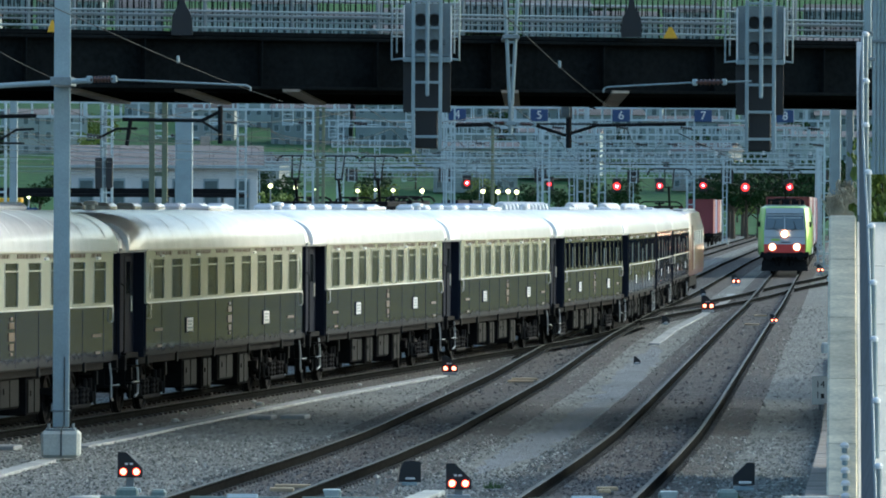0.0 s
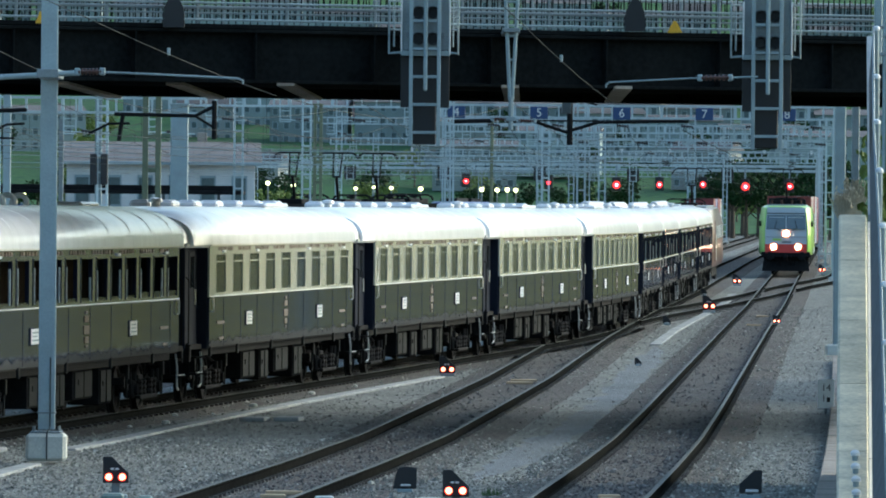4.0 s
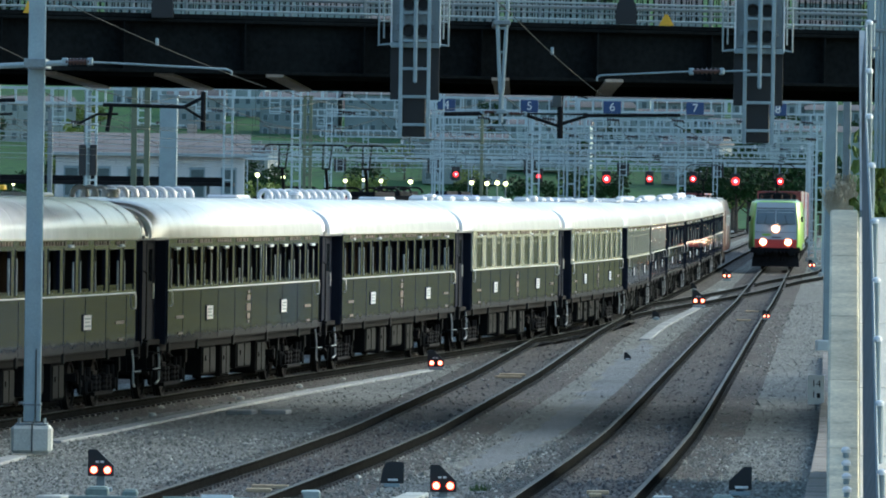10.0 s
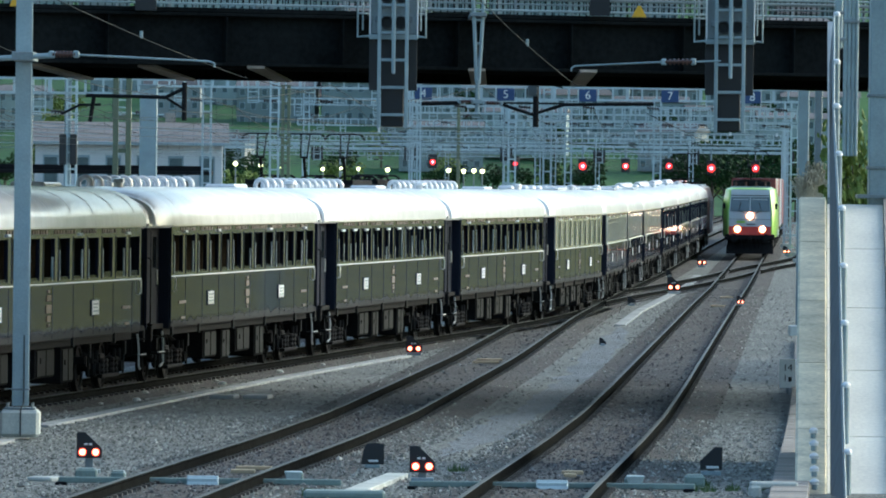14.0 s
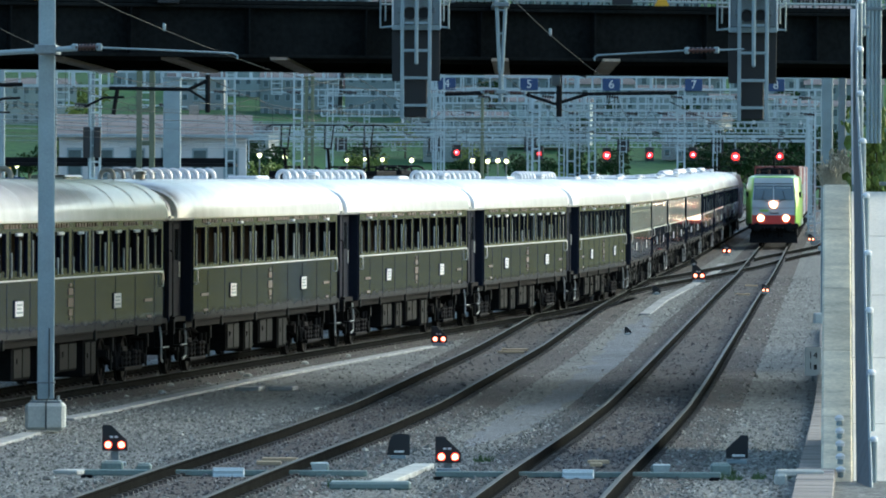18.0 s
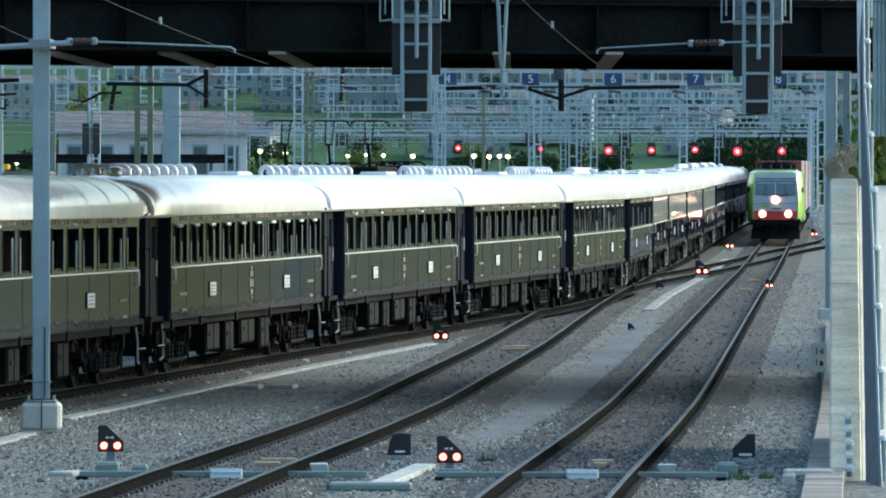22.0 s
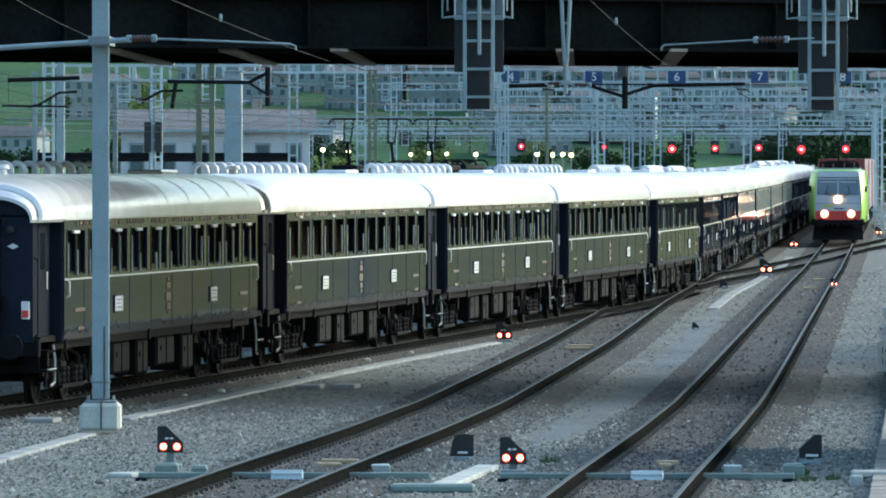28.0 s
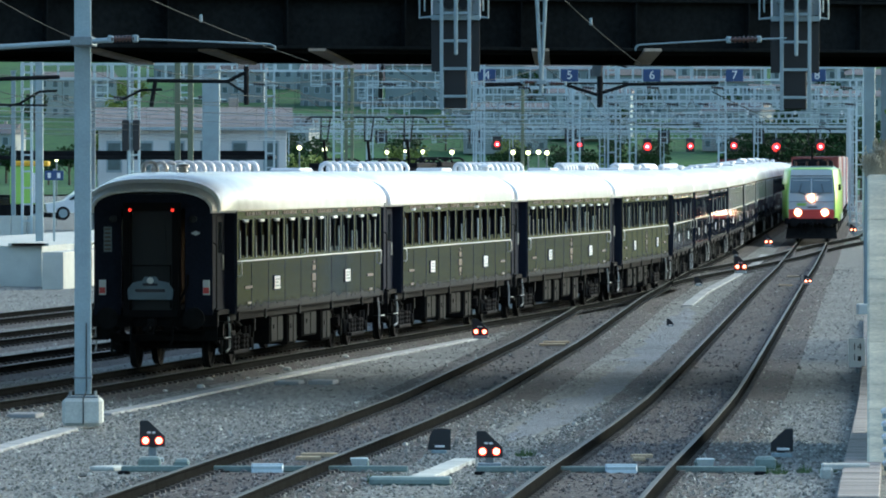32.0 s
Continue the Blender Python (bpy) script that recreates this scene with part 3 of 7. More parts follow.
def wall_geo(s, wins, z0, z1):
    """One side above the waist: pillars, the band over the windows and the rail under them, with real openings."""
    g = Geo()
    x = s * 1.415
    edges = [-9.98]
    for c, w in wins:
        edges += [c - w / 2, c + w / 2]
    edges.append(9.98)
    for a, b in zip(edges[::2], edges[1::2]):
        if b - a > 0.01:
            g.box(x, (a + b) / 2, (z0 + z1) / 2, 0.07, b - a, z1 - z0)
    g.box(x, 0, (2.14 + z0) / 2, 0.07, 19.96, z0 - 2.14)
    g.box(x, 0, (z1 + 3.2) / 2, 0.07, 19.96, 3.2 - z1)
    return g


def lower_geo(s):
    """One side below the waist, with its tumblehome, seams and rounded lower edge."""
    g = Geo()
    prof = [(1.45, 2.14), (1.45, 1.5), (1.45, 1.235), (1.4495, 1.215), (1.44, 1.13), (1.41, 1.1), (1.36, 1.1), (1.36, 2.14)]
    g.loft([[(s * a, y, z) for a, z in prof] for y in (-9.98, 9.98)])
    return g


def box_vent_geo():
    """A low sheet-metal ventilator with a rounded top."""
    g = Geo().box(0, 0, 0.05, 0.44, 0.86, 0.15, 0.05)
    g.box(0, -0.3, 0.12, 0.3, 0.12, 0.06, 0.02).box(0, 0.3, 0.12, 0.3, 0.12, 0.06, 0.02)
    return g


def vent_ring_geo():
    """A horseshoe ventilator standing across the roof."""
    g = Geo()
    g.tube([(0, 0, -0.03), (0.05, 0, 0.0)] + [(0.14 * math.cos(radians(a)), 0, 0.15 + 0.14 * math.sin(radians(a))) for a in range(-60, 236, 24)], 0.055, 8)
    return g


def wheelset_geo():
    g = Geo()
    for s in (-1, 1):
        g.turned((s * 0.75, 0, 0), [(0.09, -0.09 * s), (0.15, -0.08 * s), (0.38, -0.02 * s), (0.41, -0.06 * s), (0.49, -0.07 * s), (0.485, -0.045 * s), (0.46, -0.04 * s), (0.455, 0.06 * s), (0.40, 0.062 * s), (0.38, 0.02 * s), (0.15, 0.05 * s), (0.12, 0.11 * s)], "x", 22)
    g.cyl((-1.02, 0, 0), (1.02, 0, 0), 0.07, n=10)
    g.box(0.80, 0.24, 0, 0.02, 0.05, 0.05)
    return g


def bogie_geo():
    g = Geo()
    for s in (-1, 1):
        g.slab([(-1.95, 0.52), (-1.95, 0.70), (-1.5, 0.76), (-0.7, 0.62), (0.7, 0.62), (1.5, 0.76), (1.95, 0.70), (1.95, 0.52), (1.6, 0.46), (0.8, 0.38), (-0.8, 0.38), (-1.6, 0.46)], s * 1.02 - 0.05, s * 1.02 + 0.05, "x")
        for y in (-0.75, -0.35, 0.35, 0.75):
            g.turned((s * 1.14, y, 0.34), [(0.08, 0), (0.10, 0.05), (0.08, 0.1), (0.10, 0.15), (0.08, 0.2), (0.10, 0.25), (0.08, 0.3)], "z", 9)
        g.box(s * 1.14, 0, 0.30, 0.16, 1.9, 0.07, 0.01)
    g.box(0, 0, 0.62, 2.1, 0.5, 0.2, 0.02)
    for y in (-1.95, 1.95):
        g.box(0, y, 0.62, 2.1, 0.1, 0.14, 0.01)
    return g


def axlebox_geo():
    g = Geo().box(0, 0, 0, 0.2, 0.34, 0.34, 0.04)
    g.turned((0, 0, 0), [(0.02, 0.17), (0.11, 0.16), (0.12, 0.08)], "x", 12)
    g.cyl((0.03, -0.26, 0.1), (0.03, -0.26, 0.34), 0.06, n=8).cyl((0.03, 0.26, 0.1), (0.03, 0.26, 0.34), 0.06, n=8)
    return g


def end_walls(root, s):
    """The recessed vestibule: end bulkhead, and its side walls standing in from the body."""
    for w in (-1, 1):
        part("vestibule_side", Geo().box(w * 1.17, s * 10.7, 2.15, 0.06, 1.5, 2.1, 0.01), M_NAVY_DULL, root)
        part("end_panel", Geo().box(w * 0.92, s * 11.43, 2.2, 0.56, 0.06, 2.2, 0.01), M_NAVY_DULL, root)
        part("body_return", Geo().box(w * 1.28, s * 9.97, 2.15, 0.26, 0.06, 2.08, 0.01), M_NAVY_DULL, root)
    part("end_header", Geo().box(0, s * 11.43, 3.37, 2.3, 0.06, 0.3, 0.01), M_NAVY_DULL, root)


M_NAVY_DULL = material("dull_navy_paint", (0.018, 0.0215, 0.033), 0.6, 0, 0.3, 0.8, 25, 0.02, spec=0.03)
SEAM = mesh_of("panel_seam", Geo().box(0, 0, 0, 0.006, 0.035, 0.96), M_NAVY_DULL)
MESH = {
    "roof": mesh_of("roof", roof_geo(), M_ROOF, 50), "rib": mesh_of("roof_rib", rib_geo(), M_ROOF),
    "hood1": mesh_of("roof_hood", hood_geo(1), M_ROOFBOW), "hood-1": mesh_of("roof_hood", hood_geo(-1), M_ROOFBOW),
    "wheel": mesh_of("wheelset", wheelset_geo(), M_BLACK), "bogie": mesh_of("bogie", bogie_geo(), M_BLACK),
    "axle": mesh_of("axlebox", axlebox_geo(), M_IRON), "vent": mesh_of("roof_ventilator", box_vent_geo(), M_ROOF),
    "ring": mesh_of("roof_ventilator", vent_ring_geo(), M_ROOF),
}


def window(coach, s, c, w, z0, z1, frame_mat, curtain):
    g = Geo()
    t = 0.03
    x = s * 1.446
    for a in (-1, 1):
        g.box(x, c + a * (w / 2 - t / 2), (z0 + z1) / 2, 0.03, t, z1 - z0)
        g.box(x, c, (z0 if a < 0 else z1) - a * t / 2, 0.03, w - 2 * t, t)
    win = part("window", g, frame_mat, coach)
    top = z1 - t if curtain else z0 + (0.10, 0.16, 0.08)[int(c * 10) % 3] * (z1 - z0)
    part("pane", Geo().box(s * 1.438, c, (z0 + t + top) / 2, 0.008, w - 2 * t, top - z0 - t), M_GLASS, win).visible_shadow = False
    if not curtain and s > 0:
        a = -1 if int(c * 10) % 2 else 1
        high = z0 + (0.55, 0.8, 0.4, 0.97, 0.7)[int(c * 13) % 5] * (z1 - z0)
        part("sash", Geo().box(s * 1.44, c + a * (w / 2 - t - 0.14), (z0 + t + high) / 2, 0.03, 0.05, high - z0 - t), M_GALV if a > 0 else M_GALV_DK, win, "upright of a lowered sash")
    if curtain:
        part("blind", Geo().box(s * 1.395, c, (z0 + z1 - 0.15) / 2, 0.012, w - 0.04, z1 - 0.15 - z0), M_BLIND, win, "drawn cream blind, coloured olive for the glass's reflection")
        part("transom", Geo().box(s * 1.444, c, z1 - 0.17, 0.03, w - 2 * t, 0.03), frame_mat, win)
    if curtain and s > 0:
        for a in (-1, 1):
            cg = Geo().loft([[(s * (1.35 + 0.012 * (k % 2)), c + a * (w / 2 - 0.03 - k * curtain / 6), z) for k in range(7)] for z in (z0 + 0.02, z1 - 0.02)], closed=False)
            part("curtain", cg, M_CURTAIN, win, "gathered cream curtain")


def coach(kind, label):
    """kind: sleeper, paired (windows in pairs), saloon (cream above the waist)."""
    root = thing("railway_coach", label, "railway coach", "coaches of the long train")
    upper = M_CREAM if kind == "saloon" else M_NAVY
    if kind == "sleeper":
        wins = [(-9.18 + 1.53 * k, 1.16) for k in range(13)]
    elif kind == "paired":
        wins = [(-8.95 + 1.99 * k + o, 0.79) for k in range(10) for o in (-0.42, 0.42)]
    else:
        wins = [(-8.6 + 2.15 * k, 1.25) for k in range(9)]
    z0, z1 = 2.20, 3.02
    for s in (-1, 1):
        part("lower_side", lower_geo(s), M_NAVY_LOW, root)
        part("upper_side", wall_geo(s, wins, z0, z1), upper, root)
        part("waist_trim", Geo().box(s * 1.46, 0, 2.155, 0.03, 19.9, 0.03, 0.008), M_BRASS, root, "thin brass waist moulding")
        part("cornice_trim", Geo().box(s * 1.465, 0, 3.185, 0.04, 19.96, 0.025), M_BRASS, root)
        for c, w in wins:
            window(root, s, c, w, z0, z1, M_CREAM if kind == "saloon" else M_NAVY, 0.0 if kind != "saloon" else 0.5)
        for y in (-5.0, 4.84):
            q = part("number_plaque", Geo().box(s * 1.462, y, 1.66, 0.02, 0.72, 0.27, 0.006), M_PLAQUE, root, "white enamel plaque")
            part("lettering_bar", Geo().box(s * 1.474, y, 1.73, 0.008, 0.5, 0.03).box(s * 1.474, y - 0.05, 1.665, 0.008, 0.4, 0.025).box(s * 1.474, y, 1.595, 0.008, 0.52, 0.03), M_GALV, q)
            # dark square showing at the plaque's left, its shadow drawn as a plate
            part("plaque_frame", Geo().box(s * 1.457, y - 0.28, 1.66, 0.02, 0.34, 0.31, 0.004), M_NAVY_DULL, root)
        for k in range(-4, 5):
            part("panel_seam", SEAM, None, root, at=(s * 1.4515, k * 2.15 + 0.4, 1.63))
        for y in (-9.8, -6.4, -1.9, 2.6, 7.1):
            part("lifting_lug", Geo().box(s * 1.44, y, 1.05, 0.05, 0.16, 0.2, 0.01), M_BOXGREY, root)
        crest = Geo()
        for z, w, h in ((2.02, 0.22, 0.06), (1.9, 0.42, 0.12), (1.7, 0.52, 0.16), (1.52, 0.36, 0.12), (1.4, 0.2, 0.06)):
            crest.box(s * 1.458, 0, z, 0.014, w, h, 0.006)
        part("crest", crest, M_GOLD, root, "gilt coat of arms")
        bars = Geo()
        x = -8.8
        while x < 8.8:
            w = 0.12 + 0.1 * ((x * 7.3) % 1)
            bars.box(s * 1.455, x, 3.11, 0.012, w, 0.075)
            x += w + 0.1 + (0.6 if int(x * 3) % 7 == 0 else 0)
        tagged(part("lettering", bars, M_GOLD, root, "row of gilt letters above the windows"), kind="stuff")
        for y in (-8.6, 8.3):
            part("lettering_bar", Geo().box(s * 1.455, y, 1.62, 0.012, 0.9, 0.06), M_GOLD, root)
            part("lettering_bar", Geo().box(s * 1.455, y + 0.1, 1.3, 0.012, 0.5, 0.05), M_GOLD, root)
        for y in (-9.75, 9.75):
            part("grab_rail", Geo().tube([(s * 1.46, y, 1.85), (s * 1.5, y, 1.88), (s * 1.5, y, 2.12), (s * 1.46, y, 2.14)], 0.014), M_BRASS, root, "polished brass grab rail")
        lamps = [-8.95 + 1.99 * k for k in range(10)] if kind == "paired" and s > 0 else (-8.3, -4.0, 3.2, 8.4)
        for y in lamps:
            if kind == "paired":
                part("hopper_vent", Geo().box(s * 1.455, y, 2.965, 0.05, 0.5, 0.055, 0.01), M_PLAQUE, root, "white window ventilator")
            else:
                part("door_lamp", Geo().box(s * 1.465, y, 3.06, 0.05, 0.28, 0.05, 0.01), M_PLAQUE, root)
    for s in (-1, 1):
        end_walls(root, s)
        g = Geo().hoop(0, s * 11.58, 2.2, 1.16, 2.3, 0.16, 0.12).hoop(0, s * 11.7, 2.2, 1.1, 2.24, 0.12, 0.1)
        part("gangway_bellows", g, M_RUBBER, root, "pleated black gangway bellows")
        part("gangway_door", Geo().box(0, s * 11.45, 2.2, 0.84, 0.05, 2.0, 0.01).box(0, s * 11.48, 2.6, 0.5, 0.03, 0.7), M_SIGBLACK, root)
        for w in (-1, 1):
            d = part("entrance_door", Geo().box(w * 1.19, s * 10.7, 2.1, 0.05, 0.74, 1.95, 0.01), M_NAVY_DULL, root)
            part("door_window", Geo().box(w * 1.222, s * 10.7, 2.65, 0.012, 0.42, 0.62, 0.004), M_DARKGLASS, d)
            part("door_handle", Geo().cyl((w * 1.24, s * 10.45, 2.0), (w * 1.24, s * 10.45, 2.3), 0.018, n=6), M_BRASS, d)
            g = Geo()
            g.turned((w * 0.875, s * 11.45, 1.05), [(0.09, 0), (0.1, s * 0.18), (0.07, s * 0.2), (0.07, s * 0.3), (0.22, s * 0.31), (0.22, s * 0.35), (0.1, s * 0.37)], "y", 14)
            part("buffer", g, M_BLACK, root)
            part("steps", Geo().box(w * 1.22, s * 10.7, 0.95, 0.3, 0.7, 0.04).box(w * 1.26, s * 10.7, 0.62, 0.28, 0.7, 0.04).box(w * 1.1, s * 10.36, 0.8, 0.25, 0.03, 0.4).box(w * 1.1, s * 11.04, 0.8, 0.25, 0.03, 0.4), M_IRON, root)
            part("step_edge", Geo().tube([(w * 1.33, s * 10.34, 1.06), (w * 1.36, s * 10.36, 0.8), (w * 1.36, s * 10.36, 0.42), (w * 1.34, s * 10.62, 0.36)], 0.022).box(w * 1.38, s * 10.7, 0.645, 0.03, 0.7, 0.03), M_PLATE, root, "worn pale step iron")
            part("handrail", Geo().tube([(w * 1.2, s * 11.38, 1.2), (w * 1.27, s * 11.4, 1.25), (w * 1.27, s * 11.4, 2.5), (w * 1.2, s * 11.38, 2.55)], 0.013), M_IRON, root)
        part("headstock", Geo().box(0, s * 11.35, 1.02, 2.6, 0.16, 0.3, 0.02), M_BLACK, root)
        part("coupling", Geo().box(0, s * 11.55, 0.98, 0.14, 0.4, 0.16, 0.02).tube([(0.06, s * 11.6, 0.98), (0.06, s * 11.78, 0.75), (-0.06, s * 11.78, 0.75), (-0.06, s * 11.6, 0.98)], 0.028), M_BLACK, root)
        for x in (-0.42, 0.42):
            part("brake_hose", Geo().tube([(x, s * 11.44, 1.0), (x, s * 11.62, 0.9), (x, s * 11.64, 0.6), (x * 0.8, s * 11.56, 0.45)], 0.025), M_RUBBER, root)
    part("roof", MESH["roof"], None, root, "white-painted arched roof")
    for s in (-1, 1):
        part("roof_hood", MESH["hood%d" % s], None, root)
    for k in range(-4, 5):
        part("roof_rib", MESH["rib"], None, root, at=(0, k * 2.3, 0))
    if kind == "saloon":
        for k in range(7):
            part("roof_ventilator", MESH["vent"], None, root, at=(-0.2, -8.4 + 2.8 * k, 3.95))
        part("roof_tank", Geo().box(0.1, 4.5, 3.99, 0.9, 3.2, 0.1, 0.04), M_ROOF, root)
    else:
        for k in range(12):
            part("roof_ventilator", MESH["ring"], None, root, at=(-0.55, -8.8 + 1.15 * k, 3.86))
        part("roof_tank", Geo().box(-0.3, 8.0, 3.98, 0.7, 1.8, 0.12, 0.04), M_ROOF, root)
    part("chimney", Geo().turned((0.2, -9.2, 3.9), [(0.09, 0), (0.09, 0.14), (0.15, 0.15), (0.13, 0.22), (0.03, 0.24)], "z", 12), M_ROOF, root)
    part("floor", Geo().box(0, 0, 1.16, 2.6, 22.7, 0.1), M_BLACK, root)
    part("partition", Geo().box(-0.35, 0, 2.2, 0.05, 19.6, 1.95), M_INSIDE, root, "dark panelled corridor wall")
    part("sole_bar", Geo().box(1.22, 0, 1.03, 0.12, 19.9, 0.14, 0.01), M_BLACK, root)
    part("sole_bar", Geo().box(-1.22, 0, 1.03, 0.12, 19.9, 0.14, 0.01), M_BLACK, root)
    for y, w, z, h in ((-3.2, 1.7, 0.66, 0.6), (-1.1, 1.1, 0.62, 0.66), (1.3, 1.9, 0.68, 0.56), (3.6, 1.2, 0.6, 0.7)):
        for s in (-1, 1):
            b = part("equipment_box", Geo().box(s * 0.85, y, z, 0.6, w, h, 0.02), M_IRON, root)
            part("box_lid", Geo().box(s * 1.16, y, z, 0.03, w * 0.9, h * 0.84, 0.008).box(s * 1.18, y, z, 0.02, 0.04, h * 0.84).box(s * 1.18, y - w * 0.3, z + 0.05, 0.03, 0.06, 0.1), M_BOXGREY, b)
    for s in (-1, 1):
        part("truss_rod", Geo().tube([(s * 0.7, -6.2, 0.95), (s * 0.7, -2.6, 0.36), (s * 0.7, 2.6, 0.36), (s * 0.7, 6.2, 0.95)], 0.03), M_BLACK, root)
    part("air_tank", Geo().turned((0.5, 5.3, 0.62), [(0.05, -0.7), (0.2, -0.66), (0.22, -0.5), (0.22, 0.5), (0.2, 0.66), (0.05, 0.7)], "y", 12), M_IRON, root)
    for y in (-8.0, 8.0):
        b = part("bogie", MESH["bogie"], None, root, at=(0, y, 0))
        for dy in (-1.25, 1.25):
            part("wheelset", MESH["wheel"], None, b, at=(0, dy, 0.46))
            for s in (-1, 1):
                ob = part("axlebox", MESH["axle"], None, b, at=(s * 1.06, dy, 0.46))
                ob.rotation_euler = (0, 0, 0 if s > 0 else math.pi)
        for s in (-1, 1):
            for dy in (-1.95, 1.95):
                part("sand_pipe", Geo().cyl((s * 1.12, y + dy, 0.3), (s * 1.12, y + dy, 0.95), 0.025, n=7).box(s * 1.14, y + dy, 0.8, 0.06, 0.14, 0.26, 0.01), M_BOXGREY, root)
        part("brake_cylinder", Geo().turned((0.62, y * 0.78, 0.66), [(0.04, -0.3), (0.15, -0.28), (0.16, 0.2), (0.05, 0.3)], "y", 12), M_IRON, root)
    return root


LOOK = {
    "sleeper": "glossy dark blue sleeping coach with an arched white roof",
    "paired": "glossy dark blue coach with paired windows and white roof",
    "saloon": "saloon coach, cream above dark blue, with white roof",
}
ORDER = ["paired", "sleeper", "paired", "sleeper", "sleeper", "paired", "sleeper", "saloon", "saloon", "saloon", "saloon", "sleeper", "sleeper", "sleeper", "sleeper"]
def tail_fittings(root):
    """What only the last coach carries on its end."""
    out = [(-0.44, 0.0), (-0.46, 0.2), (-0.36, 0.34), (-0.16, 0.38), (-0.12, 0.46), (0.12, 0.46), (0.16, 0.38), (0.36, 0.34), (0.46, 0.2), (0.44, 0.0)]
    b = part("headboard", Geo().slab([(x, z + 1.42) for x, z in out], -11.8, -11.76), M_HEADBOARD, root, "pale blue shaped headboard")
    part("lettering_bar", Geo().box(0, -11.805, 1.6, 0.6, 0.012, 0.06).box(0, -11.805, 1.72, 0.3, 0.012, 0.05), M_NAVY, b)
    part("emblem", Geo().turned((0, -11.8, 1.8), [(0.07, 0.0), (0.06, -0.02), (0.01, -0.025)], "y", 14), M_PLAQUE, b)
    for x in (-1.02, 1.08):
        t = part("tail_plate", Geo().box(x, -11.5, 1.66, 0.14, 0.05, 0.3, 0.01), M_PLAQUE, root, "small red and white tail plate")
        part("red_half", Geo().box(x, -11.53, 1.6, 0.12, 0.02, 0.12), M_RED, t)
    for x in (-0.8, 0.82):
        part("tail_lamp", Geo().turned((x, -11.5, 3.02), [(0.07, 0.02), (0.075, -0.06), (0.05, -0.08), (0.01, -0.085)], "y", 14), M_SIGBLACK, root)
    for x in (-0.42, 0.44):
        part("red_lens", Geo().turned((x, -11.765, 3.2), [(0.034, 0.01), (0.03, -0.02), (0.008, -0.03)], "y", 12), M_LAMP_REDSOFT, root, "small dim red lamp")
    part("end_plate", Geo().loft([[(0.86 + a, y, 2.74 + b) for a, b in ((-0.1, 0), (0, 0.05), (0.1, 0), (0, -0.05))] for y in (-11.465, -11.475)]), M_PLAQUE, root)
    part("notice", Geo().box(-0.92, -11.47, 2.62, 0.16, 0.012, 0.5), M_GALV_DK, root)
    for k in range(6):
        part("lettering_bar", Geo().box(-0.92, -11.48, 2.42 + 0.08 * k, 0.12, 0.01, 0.03), M_GOLD, root)
    part("jumper_cable", Geo().tube([(0.7, -11.47, 1.9), (0.72, -11.6, 1.7), (0.6, -11.62, 1.45), (0.5, -11.5, 1.3)], 0.03), M_RUBBER, root)
    part("gate", Geo().tube([(-0.4, -11.72, 1.25), (-0.4, -11.74, 2.1), (0.4, -11.74, 2.1), (0.4, -11.72, 1.25)], 0.02), M_IRON, root)


M_HEADBOARD = material("pale_blue_enamel", (0.13, 0.18, 0.22), 0.5, 0, 0.15, 3, 30, 0)
first, COACHES = {}, []
for i, kind in enumerate(ORDER):
    if kind not in first:
        first[kind] = ob = coach(kind, LOOK[kind])
    else:
        ob = copy_thing(first[kind], pose(0, 0, 0))
    COACHES.append((ob, -43.09 + PITCH * i))

tail_fittings(COACHES[0][0])
for y in (-9.61, 9.61):
    for s in (-1, 1):
        rim = part("oval_window", Geo().loft([[(s * x, y + k * 0.21 * math.cos(a * 0.393), 2.62 + k * 0.4 * math.sin(a * 0.393)) for a in range(16)] for x, k in ((1.446, 1.0), (1.462, 1.0), (1.462, 0.8), (1.452, 0.8))]), M_BRASS, COACHES[8][0], "oval end window")
        part("pane", Geo().loft([[(s * x, y + 0.168 * math.cos(a * 0.393), 2.62 + 0.32 * math.sin(a * 0.393)) for a in range(16)] for x in (1.447, 1.456)]), M_DARKGLASS, rim)

# how far the train has gone along its track, second by second
GONE = (0.0, 8.13, 16.21, 24.19, 32.03, 39.71, 47.26, 54.59, 61.77, 68.87, 75.82, 82.56, 89.14, 95.56, 101.85, 107.93, 113.84, 119.58, 125.18, 130.64, 135.95, 141.17, 146.35, 151.52, 156.65, 161.75, 166.74, 171.67, 176.6, 181.56, 186.56, 191.61, 196.65)


def on_track(s, reach=8.0):
    """The pose of a vehicle whose middle is s metres along the train's track."""
    pts = []
    for o in (-reach, reach):
        d = float(np.interp(s + o, TRAIN_S, D_LINE))
        pts.append(Vector((train_x(d), d, grade(d))))
    mid, ahead = (pts[0] + pts[1]) / 2, pts[1] - pts[0]
    return pose(*mid, math.degrees(math.atan2(ahead.z, ahead.xy.length)), 0, math.degrees(-math.atan2(ahead.x, ahead.y)))


# ---- the road bridge across the tracks ----
B_O, B_TURN = Vector((0.53, 129.1, 0)), 22.8
B_M = pose(*B_O, 0, 0, B_TURN)


def bridge_local(p):
    return B_M.inverted() @ Vector(p)


